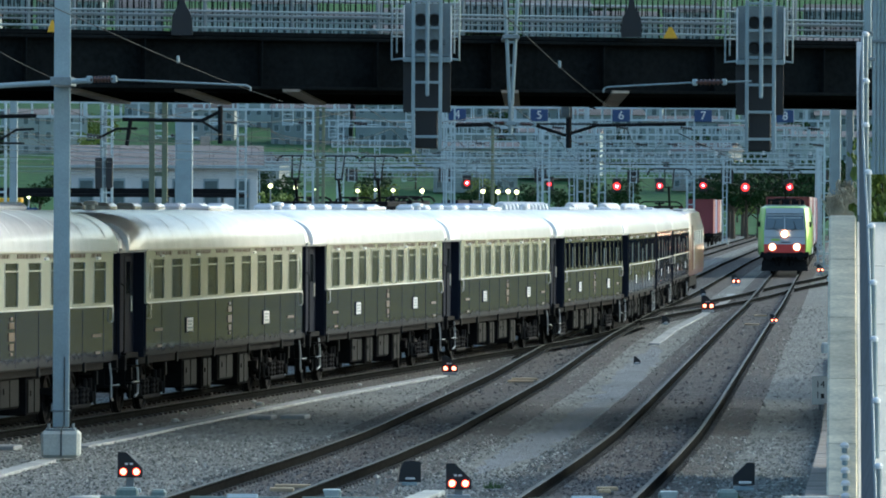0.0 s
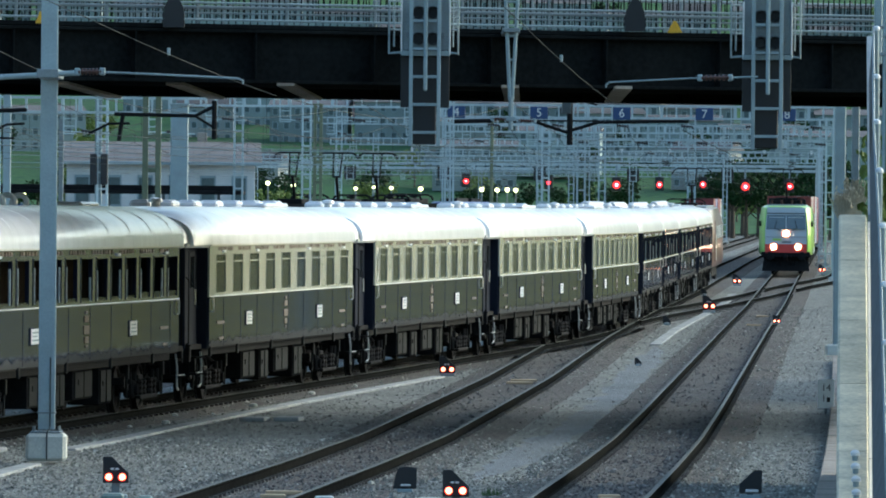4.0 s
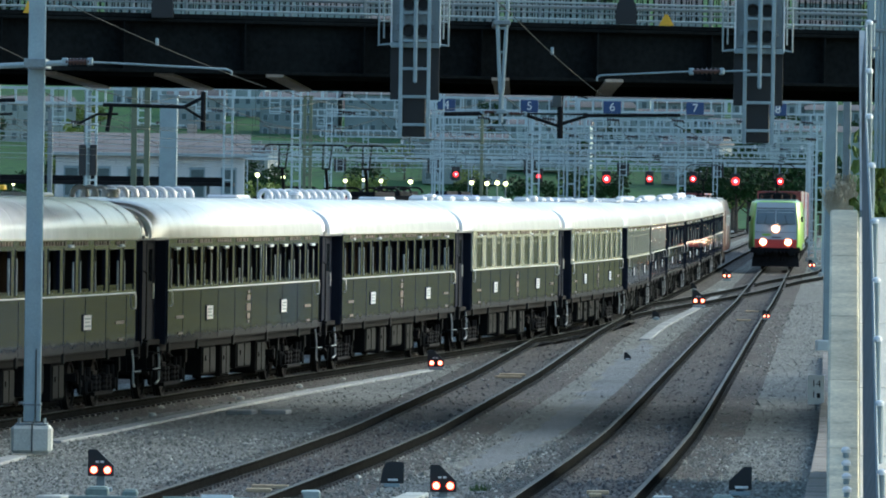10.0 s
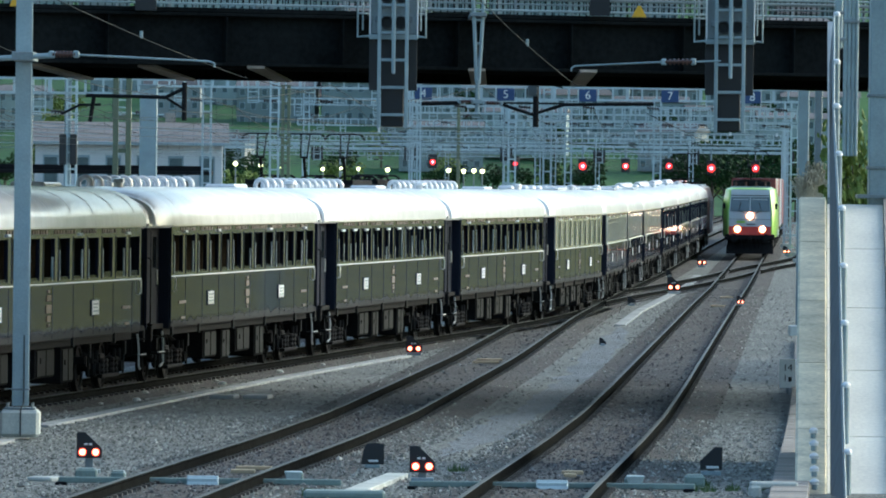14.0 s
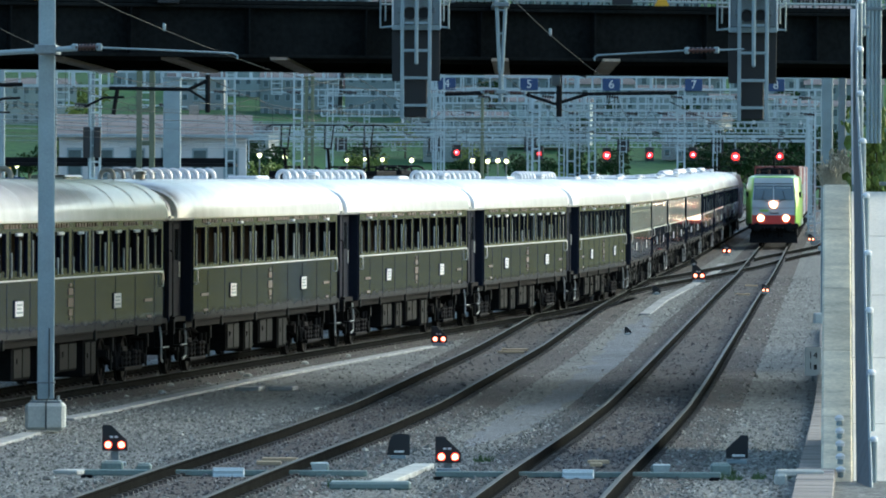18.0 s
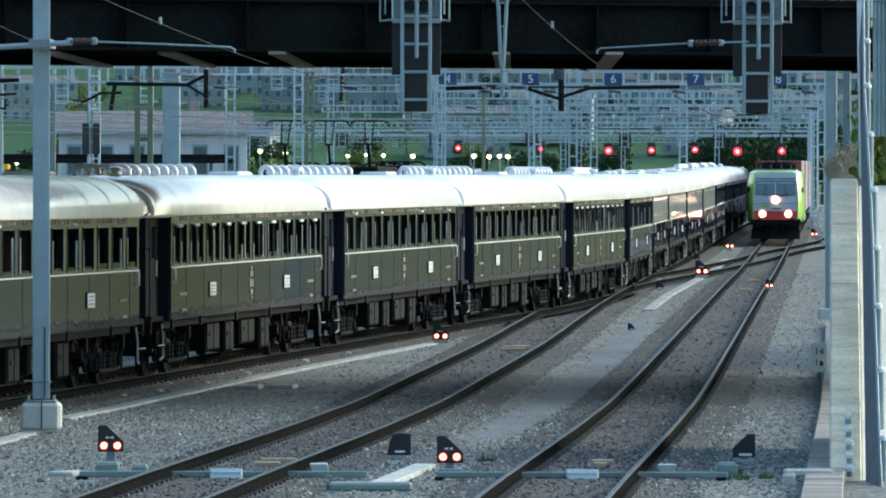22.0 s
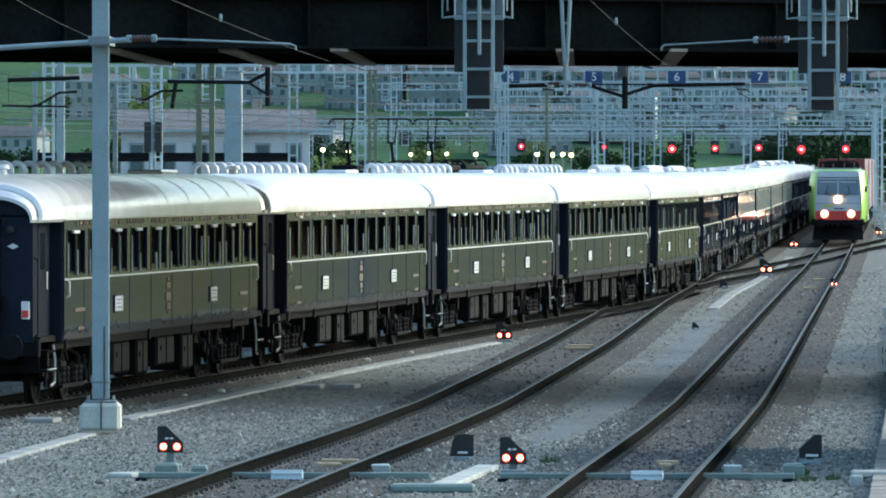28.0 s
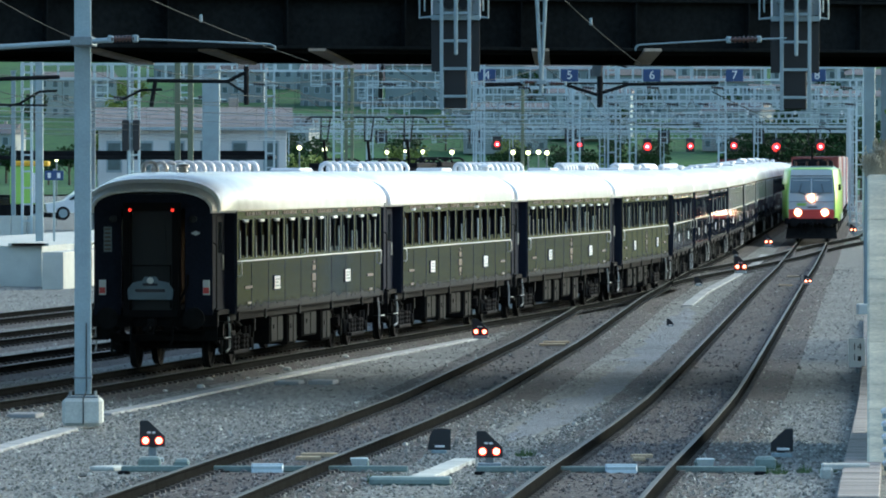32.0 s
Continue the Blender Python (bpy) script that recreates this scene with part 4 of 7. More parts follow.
def bridge():
    root = thing("road_bridge", "long black steel girder bridge over the tracks", "bridge", kind="structure", at=B_O, rz=B_TURN)
    for y, name in ((0.0, "front_girder"), (16.4, "rear_girder")):
        g = Geo()
        g.box(-15, y, 6.66, 90, 0.05, 0.9)
        g.box(-15, y, 6.22, 90, 0.46, 0.06, 0.01).box(-15, y, 7.12, 90, 0.46, 0.06, 0.01)
        part(name, g, M_BRIDGE, root)
        for k in range(-12, 13):
            part("web_stiffener", Geo().box(0.9 + k * 2.3, y - 0.12, 6.67, 0.03, 0.2, 0.84), M_BRIDGE, root)
    part("deck_slab", Geo().box(-15, 8.25, 6.98, 90, 16.4, 0.24, 0.02), M_BRIDGE, root)
    part("soffit_plate", Geo().box(-15, 8.2, 6.42, 90, 15.8, 0.05), M_BRIDGE, root)
    part("kerb", Geo().box(-15, 0.1, 7.2, 90, 0.5, 0.09, 0.015), M_BRIDGE, root, "black edge beam")
    part("carriageway", Geo().box(-15, 8.2, 7.12, 90, 16.0, 0.05), M_CONC_DARK, root)
    for x in (165, 370, 565, 960, 1160):
        p = plan(x, 82, 127.5)
        a = bridge_local((p[0], p[1], 0))
        part("cross_strip", Geo().loft([[(a.x + s * 0.17 + t * 0.405, a.y + 0.1 + t * 0.92, z) for s, z in ((-1, 6.2), (1, 6.2), (1, 6.15), (-1, 6.15))] for t in (0, 17.0)]), M_CONC_DARK, root, "grey strip under the deck")
    for y, d in ((0.0, 0), (16.4, 1)):
        rail = Geo().cyl((-58, y, 7.54), (28, y, 7.54), 0.035, n=8).cyl((-58, y, 8.34), (28, y, 8.34), 0.035, n=8).cyl((-58, y, 7.44), (28, y, 7.44), 0.02, n=6)
        part("handrail", rail, M_GALV_DK, root)
        for k in range(-16, 12):
            part("railing_post", Geo().box(0.4 + 1.72 * k, y, 7.79, 0.06, 0.06, 1.1, 0.01), M_GALV_DK, root)
    bar = mesh_of("baluster", Geo().cyl((0, 0, 7.3), (0, 0, 8.32), 0.013, n=5), M_BRIDGE)
    for k in range(-92, 104):
        part("baluster", bar, None, root, at=(k * 0.11, 0, 0))
    far_bars = Geo()
    for k in range(-95, 110):
        far_bars.cyl((k * 0.16, 16.4, 7.46), (k * 0.16, 16.4, 8.32), 0.012, n=4)
    tagged(part("far_balusters", far_bars, M_BRIDGE, root), kind="stuff")
    for z in (7.32, 7.62):
        part("lower_rail", Geo().cyl((-58, -0.06, z), (28, -0.06, z), 0.022, n=6), M_GALV, root, "thin bright steel rail")


bridge()


def bridge_front(x, y, ahead=0.35):
    """A place just before the bridge's front edge."""
    d = 120.0
    for _ in range(4):
        p = plan(x, y, d)
        d -= bridge_local((p[0], p[1], 0)).y + ahead
    return plan(x, y, d), d


def marker(x):
    p, d = bridge_front(x, -12, 0.32)
    g = Geo()
    g.loft([[(p[0] + a * w, p[1] + b * 0.09, p[2] + h) for a, b in ((-1, -1), (1, -1), (1, 1), (-1, 1))] for w, h in ((0.19, -0.02), (0.19, 0.2), (0.17, 0.34), (0.06, 0.56), (0.04, 0.8))])
    thing("marker_post", "black tapered post bracketed to the bridge edge", "post", "bridge marker posts", geo=g, mats=M_SIGBLACK)


marker(364)
marker(1174.6)
for x, y, w in ((1245, -16, 0.14), (130, -23, 0.09)):
    p, d = bridge_front(x, y, 0.3)
    thing("warning_sign", "small yellow triangular warning plate on the bridge railing", "sign", "bridge warning plates", geo=Geo().loft([[(p[0] - w, p[1] + o, p[2] - 0.08), (p[0] + w, p[1] + o, p[2] - 0.08), (p[0] + w * 0.2, p[1] + o, p[2] + 0.13), (p[0] - w * 0.2, p[1] + o, p[2] + 0.13)] for o in (0, 0.02)]), mats=M_YELLOW)


# ---- signals hung in front of the bridge ----
def hung_signal(cx, dy):
    d = 126.4
    k = d / LENS
    base = plan(cx, 195 + dy, d)
    root = thing("hanging_signal", "grey ladder frame with a black signal seen from behind", "railway signal", "signals hung before the bridge", at=base)

    def r(x0, x1, y0, y1, depth=0.05, off=0.0, c=0.006):
        return Geo().box((x0 + x1) / 2 * k, off, (195 - (y0 + y1) / 2) * k, abs(x1 - x0) * k, depth, abs(y1 - y0) * k, c)

    for a in (-25, 24):
        part("stile", r(a - 3.2, a + 3.2, -125, 195, 0.07), M_GALV, root)
    for y in range(171, -125, -49):
        part("rung", r(-22, 21, y - 2.5, y + 2.5, 0.05), M_GALV, root)
    part("cable_pipe", r(-3, 4, -110, 98, 0.06, -0.05, 0.02), M_GALV, root)
    part("backboard", r(-43, 43, 37, 127, 0.08, 0.3), M_SIGBLACK, root, "matt black sighting board")
    part("signal_head", r(-21, 20, 124, 192, 0.22, 0.24, 0.02), M_SIGBLACK, root)
    part("cover_plate", r(-42, 44, -70, 26, 0.06, 0.2), M_GALV_DK, root)
    for a in (-42, 43):
        part("plate_edge", r(a - 1.5, a + 1.5, -66, 34, 0.1, 0.16), M_PLAQUE, root)
    part("mounting_flange", r(-43, 43, 27, 36, 0.2, 0.2), M_GALV, root)
    for x, y in ((-12, -40), (13, -40), (-12, 6), (13, 6)):
        part("signal_hood", Geo().turned((x * k, 0.12, (195 - y) * k), [(0.02, 0.05), (0.10, 0.04), (0.115, -0.1), (0.10, -0.1), (0.09, 0.0)], "y", 14), M_SIGBLACK, root)
    for a in (-64, 58):
        s = -1 if a < 0 else 1
        part("cage_rod", Geo().tube([(a * k, 0.1, (195 + 125) * k), (a * k, 0.1, (195 - 32) * k), (s * 42 * k, 0.15, (195 - 30) * k)], 0.022), M_GALV, root)
        part("cage_rod", Geo().tube([((a - s * 9) * k, 0.25, (195 + 125) * k), ((a - s * 9) * k, 0.25, (195 - 20) * k)], 0.016), M_GALV, root)
    for y in (-60, -10):
        part("cage_hoop", Geo().tube([(-64 * k, 0.1, (195 - y) * k), (-40 * k, 0.32, (195 - y) * k), (40 * k, 0.32, (195 - y) * k), (58 * k, 0.1, (195 - y) * k)], 0.016), M_GALV, root)
    part("bracket", Geo().box(-0.3, 1.2, (195 - 0) * k, 0.08, 2.2, 0.1, 0.01).box(0.3, 1.2, (195 - 0) * k, 0.08, 2.2, 0.1, 0.01), M_GALV_DK, root)
    return root


hung_signal(806.5, 0)
hung_signal(1408.5, 2)


def insulator(p, q, n=7, r=0.055):
    """A ribbed porcelain insulator from p to q."""
    g = Geo()
    p, q = Vector(p), Vector(q)
    axis = (q - p).normalized()
    u = axis.orthogonal().normalized()
    w = axis.cross(u)
    rings = []
    for i in range(n):
        for f, rr in ((0.0, 0.5), (0.25, 0.5), (0.27, 1.0), (0.7, 1.0), (0.72, 0.5), (0.99, 0.5)):
            c = p.lerp(q, (i + f) / n)
            rings.append([c + (u * math.cos(j * 0.698) + w * math.sin(j * 0.698)) * r * rr for j in range(9)])
    return g.loft(rings)


def bracket_arm(label, d, pts, ins, radius, mat=M_GALV):
    """A catenary bracket: tubes along pts (bearings), with insulators."""
    root = thing("catenary_bracket", label, "catenary bracket", "catenary brackets")
    for line, r in zip(pts, radius):
        part("tube", Geo().tube([plan(x, y, d) for x, y in line], r, 8), mat, root)
    for a, b in ins:
        part("insulator", insulator(plan(*a, d), plan(*b, d)), M_INSUL, root, "brown ribbed porcelain insulator")
        for e in (a, b):
            c = Vector(plan(*e, d))
            part("end_cap", Geo().box(*c, 0.1, 0.1, 0.12, 0.02), M_GALV, root)
    return root


bracket_arm("pale steel registration arm with a brown insulator", 111.5, [[(-260, 96), (-60, 88), (192, 72)], [(243, 70), (330, 73), (478, 79), (487, 83), (487, 89)]], [((196, 70), (240, 69))], [0.042, 0.016])
part("mast_clamp", Geo().box(plan(147, 74, 112)[0], 112.3, plan(147, 74, 112)[2], 0.34, 1.7, 0.14, 0.01), M_GALV_DK, bpy.data.objects["catenary_bracket"])
bracket_arm("thin steel steady arm reaching from the hung signal", 126.0, [[(1125, 90), (1125, 84), (1131, 80), (1288, 71)], [(1345, 70), (1392, 68)]], [((1290, 71), (1343, 70))], [0.016, 0.016])
v_hang = thing("catenary_hanger", "pale steel V-shaped hanger below the bridge edge", "catenary bracket", "catenary brackets")
for pts in ([(944, -130), (956, 112)], [(972, -130), (960, 112)]):
    part("leg", Geo().tube([plan(x, y, 126.6) for x, y in pts], 0.035, 7), M_GALV, v_hang)
part("stem", Geo().tube([plan(958, 108, 126.6), plan(958, 165, 126.6)], 0.045, 7), M_GALV, v_hang)
for y in (-60, 0, 42):
    part("rung", Geo().tube([plan(950, y, 126.6), plan(967, y, 126.6)], 0.02, 6), M_GALV, v_hang)
part("clamp", Geo().box(*plan(958, 146, 126.6), 0.18, 0.1, 0.08, 0.01), M_GALV, v_hang)
part("bridge_bracket", Geo().box(plan(958, 0, 126.6)[0], 128.6, 7.16, 0.3, 4.2, 0.08, 0.01), M_GALV_DK, v_hang)
# dark brackets behind the bridge; the shade there is put into their black
bracket_arm("bracket with forked end, coloured black for the bridge shade", 166, [[(260, 143), (402, 145), (436, 128)], [(402, 145), (436, 166)], [(436, 118), (436, 186)], [(215, 178), (250, 160), (287, 159)], [(275, 145), (268, 190)]], [], [0.045, 0.03, 0.06, 0.03, 0.05], M_BLACK)
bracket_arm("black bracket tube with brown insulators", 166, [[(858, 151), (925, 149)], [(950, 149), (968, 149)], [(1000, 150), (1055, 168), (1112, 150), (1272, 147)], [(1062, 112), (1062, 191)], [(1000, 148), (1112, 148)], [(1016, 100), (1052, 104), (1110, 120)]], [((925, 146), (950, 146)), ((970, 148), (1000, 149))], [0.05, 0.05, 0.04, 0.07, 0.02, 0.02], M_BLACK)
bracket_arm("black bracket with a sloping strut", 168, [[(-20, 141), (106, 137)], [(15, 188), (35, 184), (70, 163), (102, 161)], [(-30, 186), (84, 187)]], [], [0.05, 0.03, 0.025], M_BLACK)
hang_post = thing("hanging_post", "dark steel post hung under the bridge", "post", geo=Geo().box(*plan(1056, 112, 150), 0.2, 0.14, 0.56, 0.01).box(*plan(1056, 90, 150), 0.42, 0.2, 0.06, 0.01), mats=M_GALV_DK)


def wire(label, pts, r=0.011, mat=None, fittings=()):
    root = thing("overhead_wire", label, "overhead wire", "overhead wires", geo=Geo().tube(pts, r, 5), mats=mat or M_WIRE)
    for p in fittings:
        part("wire_clamp", Geo().box(*p, 0.05, 0.06, 0.12, 0.01), M_GALV, root)
    return root


def arc(a, b, sag, n=8):
    a, b = Vector(a), Vector(b)
    return [tuple(a.lerp(b, k / n) - Vector((0, 0, sag * 4 * (k / n) * (1 - k / n)))) for k in range(n + 1)]


for a, b, c in (((-60, -150, 92), (219, -22, 108), (546, 109, 127)), ((800, -190, 94), (983, -15, 113), (1137, 117, 127))):
    wire("grey overhead wire sloping down beneath the bridge", arc(plan(*a), plan(*b), 0.02) + arc(plan(*b), plan(*c), 0.05), 0.008, M_WIRE, [Vector(plan(*b)).lerp(Vector(plan(*c)), 0.38)])
wire("thin overhead wire in front of the black girder", arc(plan(-20, -10, 118), plan(160, 80, 126), 0.05), 0.008, M_WIRE)


# ---- trackside: near mast, dwarf signals, point gear, cable troughs ----
def near_mast():
    d = 113.2
    x, _, z0 = plan(147, 748, d)
    root = thing("catenary_mast", "pale grey steel mast on a square concrete footing", "mast", at=(x, d, z0))
    part("footing", Geo().box(0, 0, 0.17, 0.64, 0.64, 0.44, 0.05), M_CONCRETE, root, "weathered concrete footing")
    g = Geo()
    for s in (-1, 1):
        g.box(0, s * 0.12, 4.3, 0.26, 0.016, 7.7, 0.004)
    g.box(0, 0, 4.3, 0.014, 0.23, 7.7)
    part("column", g, M_GALV, root)
    part("base_plate", Geo().box(0, 0, 0.41, 0.5, 0.44, 0.03, 0.008), M_GALV_DK, root)
    for a in (-0.2, 0.2):
        for b in (-0.17, 0.17):
            part("anchor_bolt", Geo().cyl((a, b, 0.41), (a, b, 0.5), 0.018, n=6), M_GALV_DK, root)
    part("clamp_band", Geo().box(0, 0, 0.72, 0.3, 0.3, 0.03, 0.005), M_GALV_DK, root)
    part("earth_cable", Geo().tube([(0.02, -0.33, -0.02), (0.02, -0.335, 0.4), (0.06, -0.14, 0.5), (0.06, -0.14, 1.6)], 0.012), M_WIRE, root)


near_mast()


def dwarf_signal(x, y, base, d, lit=True, s=1.0, flip=False, square=False):
    """x, y: bearings of its lamps; base: that of its foot."""
    px, _, pz = plan(x, base, d)
    root = thing("dwarf_signal", "small black ground signal with two glowing lamps" if lit else "small black ground signal seen from behind", "railway signal", "dwarf signals" if lit else "dwarf signals turned away", at=(px, d, pz))
    h = max((base - y) / LENS * d, 0.1)
    f = -1 if flip else 1
    out = [(-0.19, -0.09), (0.19, -0.09), (0.19, 0.06), (-0.06, 0.3), (-0.18, 0.3), (-0.19, 0.28)]
    if square:
        out = [(-0.26, -0.13), (0.26, -0.13), (0.26, 0.33), (0.06, 0.36), (-0.12, 0.34), (-0.2, 0.2)]
    part("housing", Geo().slab([(f * a, b + h) for a, b in out], -0.08, 0.1), M_SIGBLACK, root)
    part("post", Geo().box(0, 0.02, (h - 0.09) / 2, 0.12, 0.1, max(h - 0.09, 0.06), 0.01), M_GALV_DK, root)
    part("foot", Geo().box(0, 0.02, 0.0, 0.34, 0.26, 0.07, 0.01), M_GALV, root)
    if lit:
        for a in (-0.1, 0.1):
            # red glare around each lamp, built as a glowing ring
            part("red_bezel", Geo().turned((a, -0.085, h), [(0.054, 0.0), (0.06, -0.025), (0.055, -0.035), (0.047, -0.02)], "y", 16), M_LAMP_REDSOFT, root, "red glowing ring for the lamp's glare")
            part("lamp", Geo().turned((a, -0.1, h), [(0.046, 0.0), (0.042, -0.02), (0.024, -0.032), (0.005, -0.036)], "y", 16), M_LAMP_SIG, root, "glowing pale orange lens")
        part("number_panel", Geo().box(-0.05, -0.085, h + 0.12, 0.05, 0.006, 0.028).box(0.02, -0.085, h + 0.12, 0.05, 0.006, 0.028), M_PLAQUE, root)
    else:
        part("maker_plate", Geo().box(0.02, -0.1, h - 0.05, 0.22, 0.03, 0.045, 0.008), M_PLAQUE, root, "pale sighting bar")
    root.scale = (s, s, s)
    return root


dwarf_signal(270, 777, 815, 97.5, s=0.92)
dwarf_signal(866.5, 797, 824, 95.0, s=0.92)
dwarf_signal(850, 587.5, 597, 168.8)
dwarf_signal(1311, 475, 482, 273.5, s=1.35)
dwarf_signal(1360, 429, 435, 352, s=1.15)
dwarf_signal(1430, 496, 502, 244.5, s=0.7)
dwarf_signal(1510, 407, 413, 385, s=1.0)
dwarf_signal(120, 440, 449, 333, s=1.35)
dwarf_signal(777, 778, 800, 97.5, False, 0.62, False, True)
dwarf_signal(1384, 786, 806, 96.5, False, 0.8, True)
dwarf_signal(1236, 499, 505, 243, False, 0.7)
dwarf_signal(1302, 448, 454, 322, False, 0.7)
dwarf_signal(1186, 571, 577, 181, False, 0.45)


M_COVER = material("pale_cover_paint", (0.50, 0.58, 0.58), 0.5, 0, 0.12, 2, 30, 0.05)


def point_gear(label, x0, x1, y, d, box, blocks, boards):
    a, b = plan(x0, y, d), plan(x1, y, d)
    z = grade(d) - 0.13
    root = thing("point_rodding", label, "point machine", "point gear")
    part("rod_beam", Geo().box((a[0] + b[0]) / 2, d, z, b[0] - a[0], 0.09, 0.08, 0.012), M_LIME, root)
    part("rod_beam", Geo().box((a[0] + b[0]) / 2, d + 0.5, z - 0.01, (b[0] - a[0]) * 0.9, 0.06, 0.06, 0.01), M_LIME, root)
    c = plan(box, y, d)
    part("cover_box", Geo().box(c[0], d - 0.24, z - 0.03, 0.42, 0.05, 0.24, 0.01, rx=-32).box(c[0], d - 0.1, z + 0.02, 0.4, 0.3, 0.06, 0.01), M_COVER, root, "pale blue-grey sheet-metal cover")
    for x in blocks:
        c = plan(x, y, d)
        part("bearing_block", Geo().box(c[0], d - 0.06, z - 0.09, 0.15, 0.2, 0.13, 0.015), M_RUBBER, root)
    for x, yy, w in boards:
        c = plan(x, yy, d + 3.2)
        part("timber_board", Geo().box(c[0], d + 3.0 + (817 - yy) * 0.12, grade(d) - 0.13, w, 0.2, 0.05, 0.008), M_WOOD, root, "pale timber board")
    return root


point_gear("grey-green point rodding crossing the curved track", 215, 722, 822, 92.6, 474, (220, 398, 608), ((562, 804, 0.5), (545, 814, 0.34)))
point_gear("grey-green point rodding crossing the straight track", 843, 1356, 823, 92.4, 1099, (850, 957, 1029, 1166, 1242, 1345), ((1140, 806, 0.3), (1132, 814, 0.17)))
for x, y, d, w, h in ((322, 803, 95.2, 0.2, 0.1), (1355, 806, 94.6, 0.27, 0.15), (265, 812, 95.5, 0.3, 0.12), (1240, 808, 94.4, 0.16, 0.12), (640, 806, 94.5, 0.2, 0.14)):
    p = plan(x, y, d)
    tagged(thing("junction_box", "low grey-green trackside junction box on gravel", "cable box", "trackside boxes", geo=Geo().box(p[0], d, grade(d) - 0.2 + h / 2, w, 0.36, h, 0.02).box(p[0], d, grade(d) - 0.2 + h, w * 0.8, 0.26, 0.03, 0.01), mats=M_LIME))
for x, y, w in ((985, 597, 0.62), (978, 601, 0.62), (1390, 499, 0.5), (1405, 484, 0.48)):
    d = 50600 / (y - HORIZON)
    p = plan(x, y, d)
    thing("track_board", "pale timber board lying between the rails", "board", "boards between the rails", geo=Geo().box(p[0], d, grade(d) - 0.12, w, 0.42, 0.05, 0.01), mats=M_WOOD)


def trough(label, pts, width=0.3, raised=0.04, mat=None):
    """A run of concrete cable-trough lids along ground bearings."""
    places = []
    for x, y in pts:
        d = (EYE_Z + 0.15) * LENS / (y - HORIZON)
        for _ in range(3):
            d = (EYE_Z + 0.15 - grade(d)) * LENS / (y - HORIZON)
        places.append(Vector(((x - 784) / LENS * d, d)))
    root = thing("cable_trough", label, "cable trough", "concrete cable troughs", "structure")
    for a, b in zip(places, places[1:]):
        n = max(1, round((b - a).length / 1.0))
        v = (b - a) / n
        turn = -math.degrees(math.atan2(v.x, v.y))
        for k in range(n):
            c = a + v * (k + 0.5)
            part("lid", Geo().box(0, 0, 0, width, v.length - 0.02, 0.1, 0.01), mat or M_TROUGH, root).matrix_basis = pose(c.x, c.y, grade(c.y) - 0.245 + raised, 0, 0, turn + random.uniform(-0.5, 0.5))
    return root


trough("pale concrete cable trough lids beside the train's track", [(182, 731), (330, 700), (480, 668), (640, 636), (835, 599)])
trough("pale concrete trough lids near the mast", [(-70, 812), (0, 791), (122, 757)], 0.3)
trough("short run of pale trough lids", [(728, 853), (822, 814)], 0.3, 0.06, M_CONCRETE)
trough("pale trough lids curving across the yard", [(1216, 540), (1250, 514), (1300, 488), (1345, 461), (1352, 450)], 0.34)
for x, y in ((512, 663), (572, 662), (45, 722)):
    d = 50600 / (y - HORIZON) if y < 800 else 88.0
    thing("trough_cover", "loose grey concrete trough cover on the gravel", "trough cover", "loose trough covers", geo=Geo().box(plan(x, y, d)[0], d, grade(d) - 0.165, 0.5, 0.8, 0.09, 0.02, rz=-7), mats=M_TROUGH)


def wall_trough():
    """Heavy lids along the foot of the ramp wall."""
    root = thing("wall_trough", "stained concrete duct lids along the ramp wall", "cable trough", kind="structure")
    me = mesh_of("lid", Geo().box(0, 0, 0, 0.5, 0.485, 0.14, 0.015), M_CONC_DARK)
    d = 82.0
    while d < 196:
        part("lid", me, None, root).matrix_basis = pose(right_x(d) + 3.2, d, grade(d) - 0.12 + random.uniform(-0.008, 0.008), 0, 0, -3.5 + random.uniform(-0.6, 0.6))
        d += 0.5


wall_trough()


def text(root, body, size, at, mat, name="lettering"):
    cu = bpy.data.curves.new(name, "FONT")
    cu.body, cu.size, cu.extrude, cu.align_x, cu.align_y = body, size, 0.004, "CENTER", "CENTER"
    cu.materials.append(mat)
    ob = new(name, cu)
    ob.parent = root
    ob.location, ob.rotation_euler = at, (math.pi / 2, 0, 0)
    return ob


p = plan(1517, 646, 146)
km = thing("distance_board", "small grey board with dark distance figures beside the duct", "sign", at=(p[0], 146, grade(146) - 0.2))
part("board", Geo().box(0, 0, 0.42, 0.34, 0.03, 0.6, 0.008), M_PLAQUE, km)
part("stake", Geo().box(0, 0.03, 0.2, 0.05, 0.03, 0.5), M_GALV_DK, km)
text(km, "14", 0.2, (0, -0.022, 0.54), M_SIGBLACK)
text(km, "1", 0.2, (-0.05, -0.022, 0.32), M_SIGBLACK)
part("number_panel", Geo().box(0.05, -0.018, 0.3, 0.07, 0.008, 0.1), M_SIGBLACK, km)


# ---- the ramp with its wall and fence ----
M_MESH = material("dull_zinc_wire", (0.155, 0.16, 0.155), 0.7, 0.0, 0.2, 3, 40, 0, spec=0.2)


def ramp_z(d):
    return 0.0 + (d - 92) * 0.2757 - 0.02


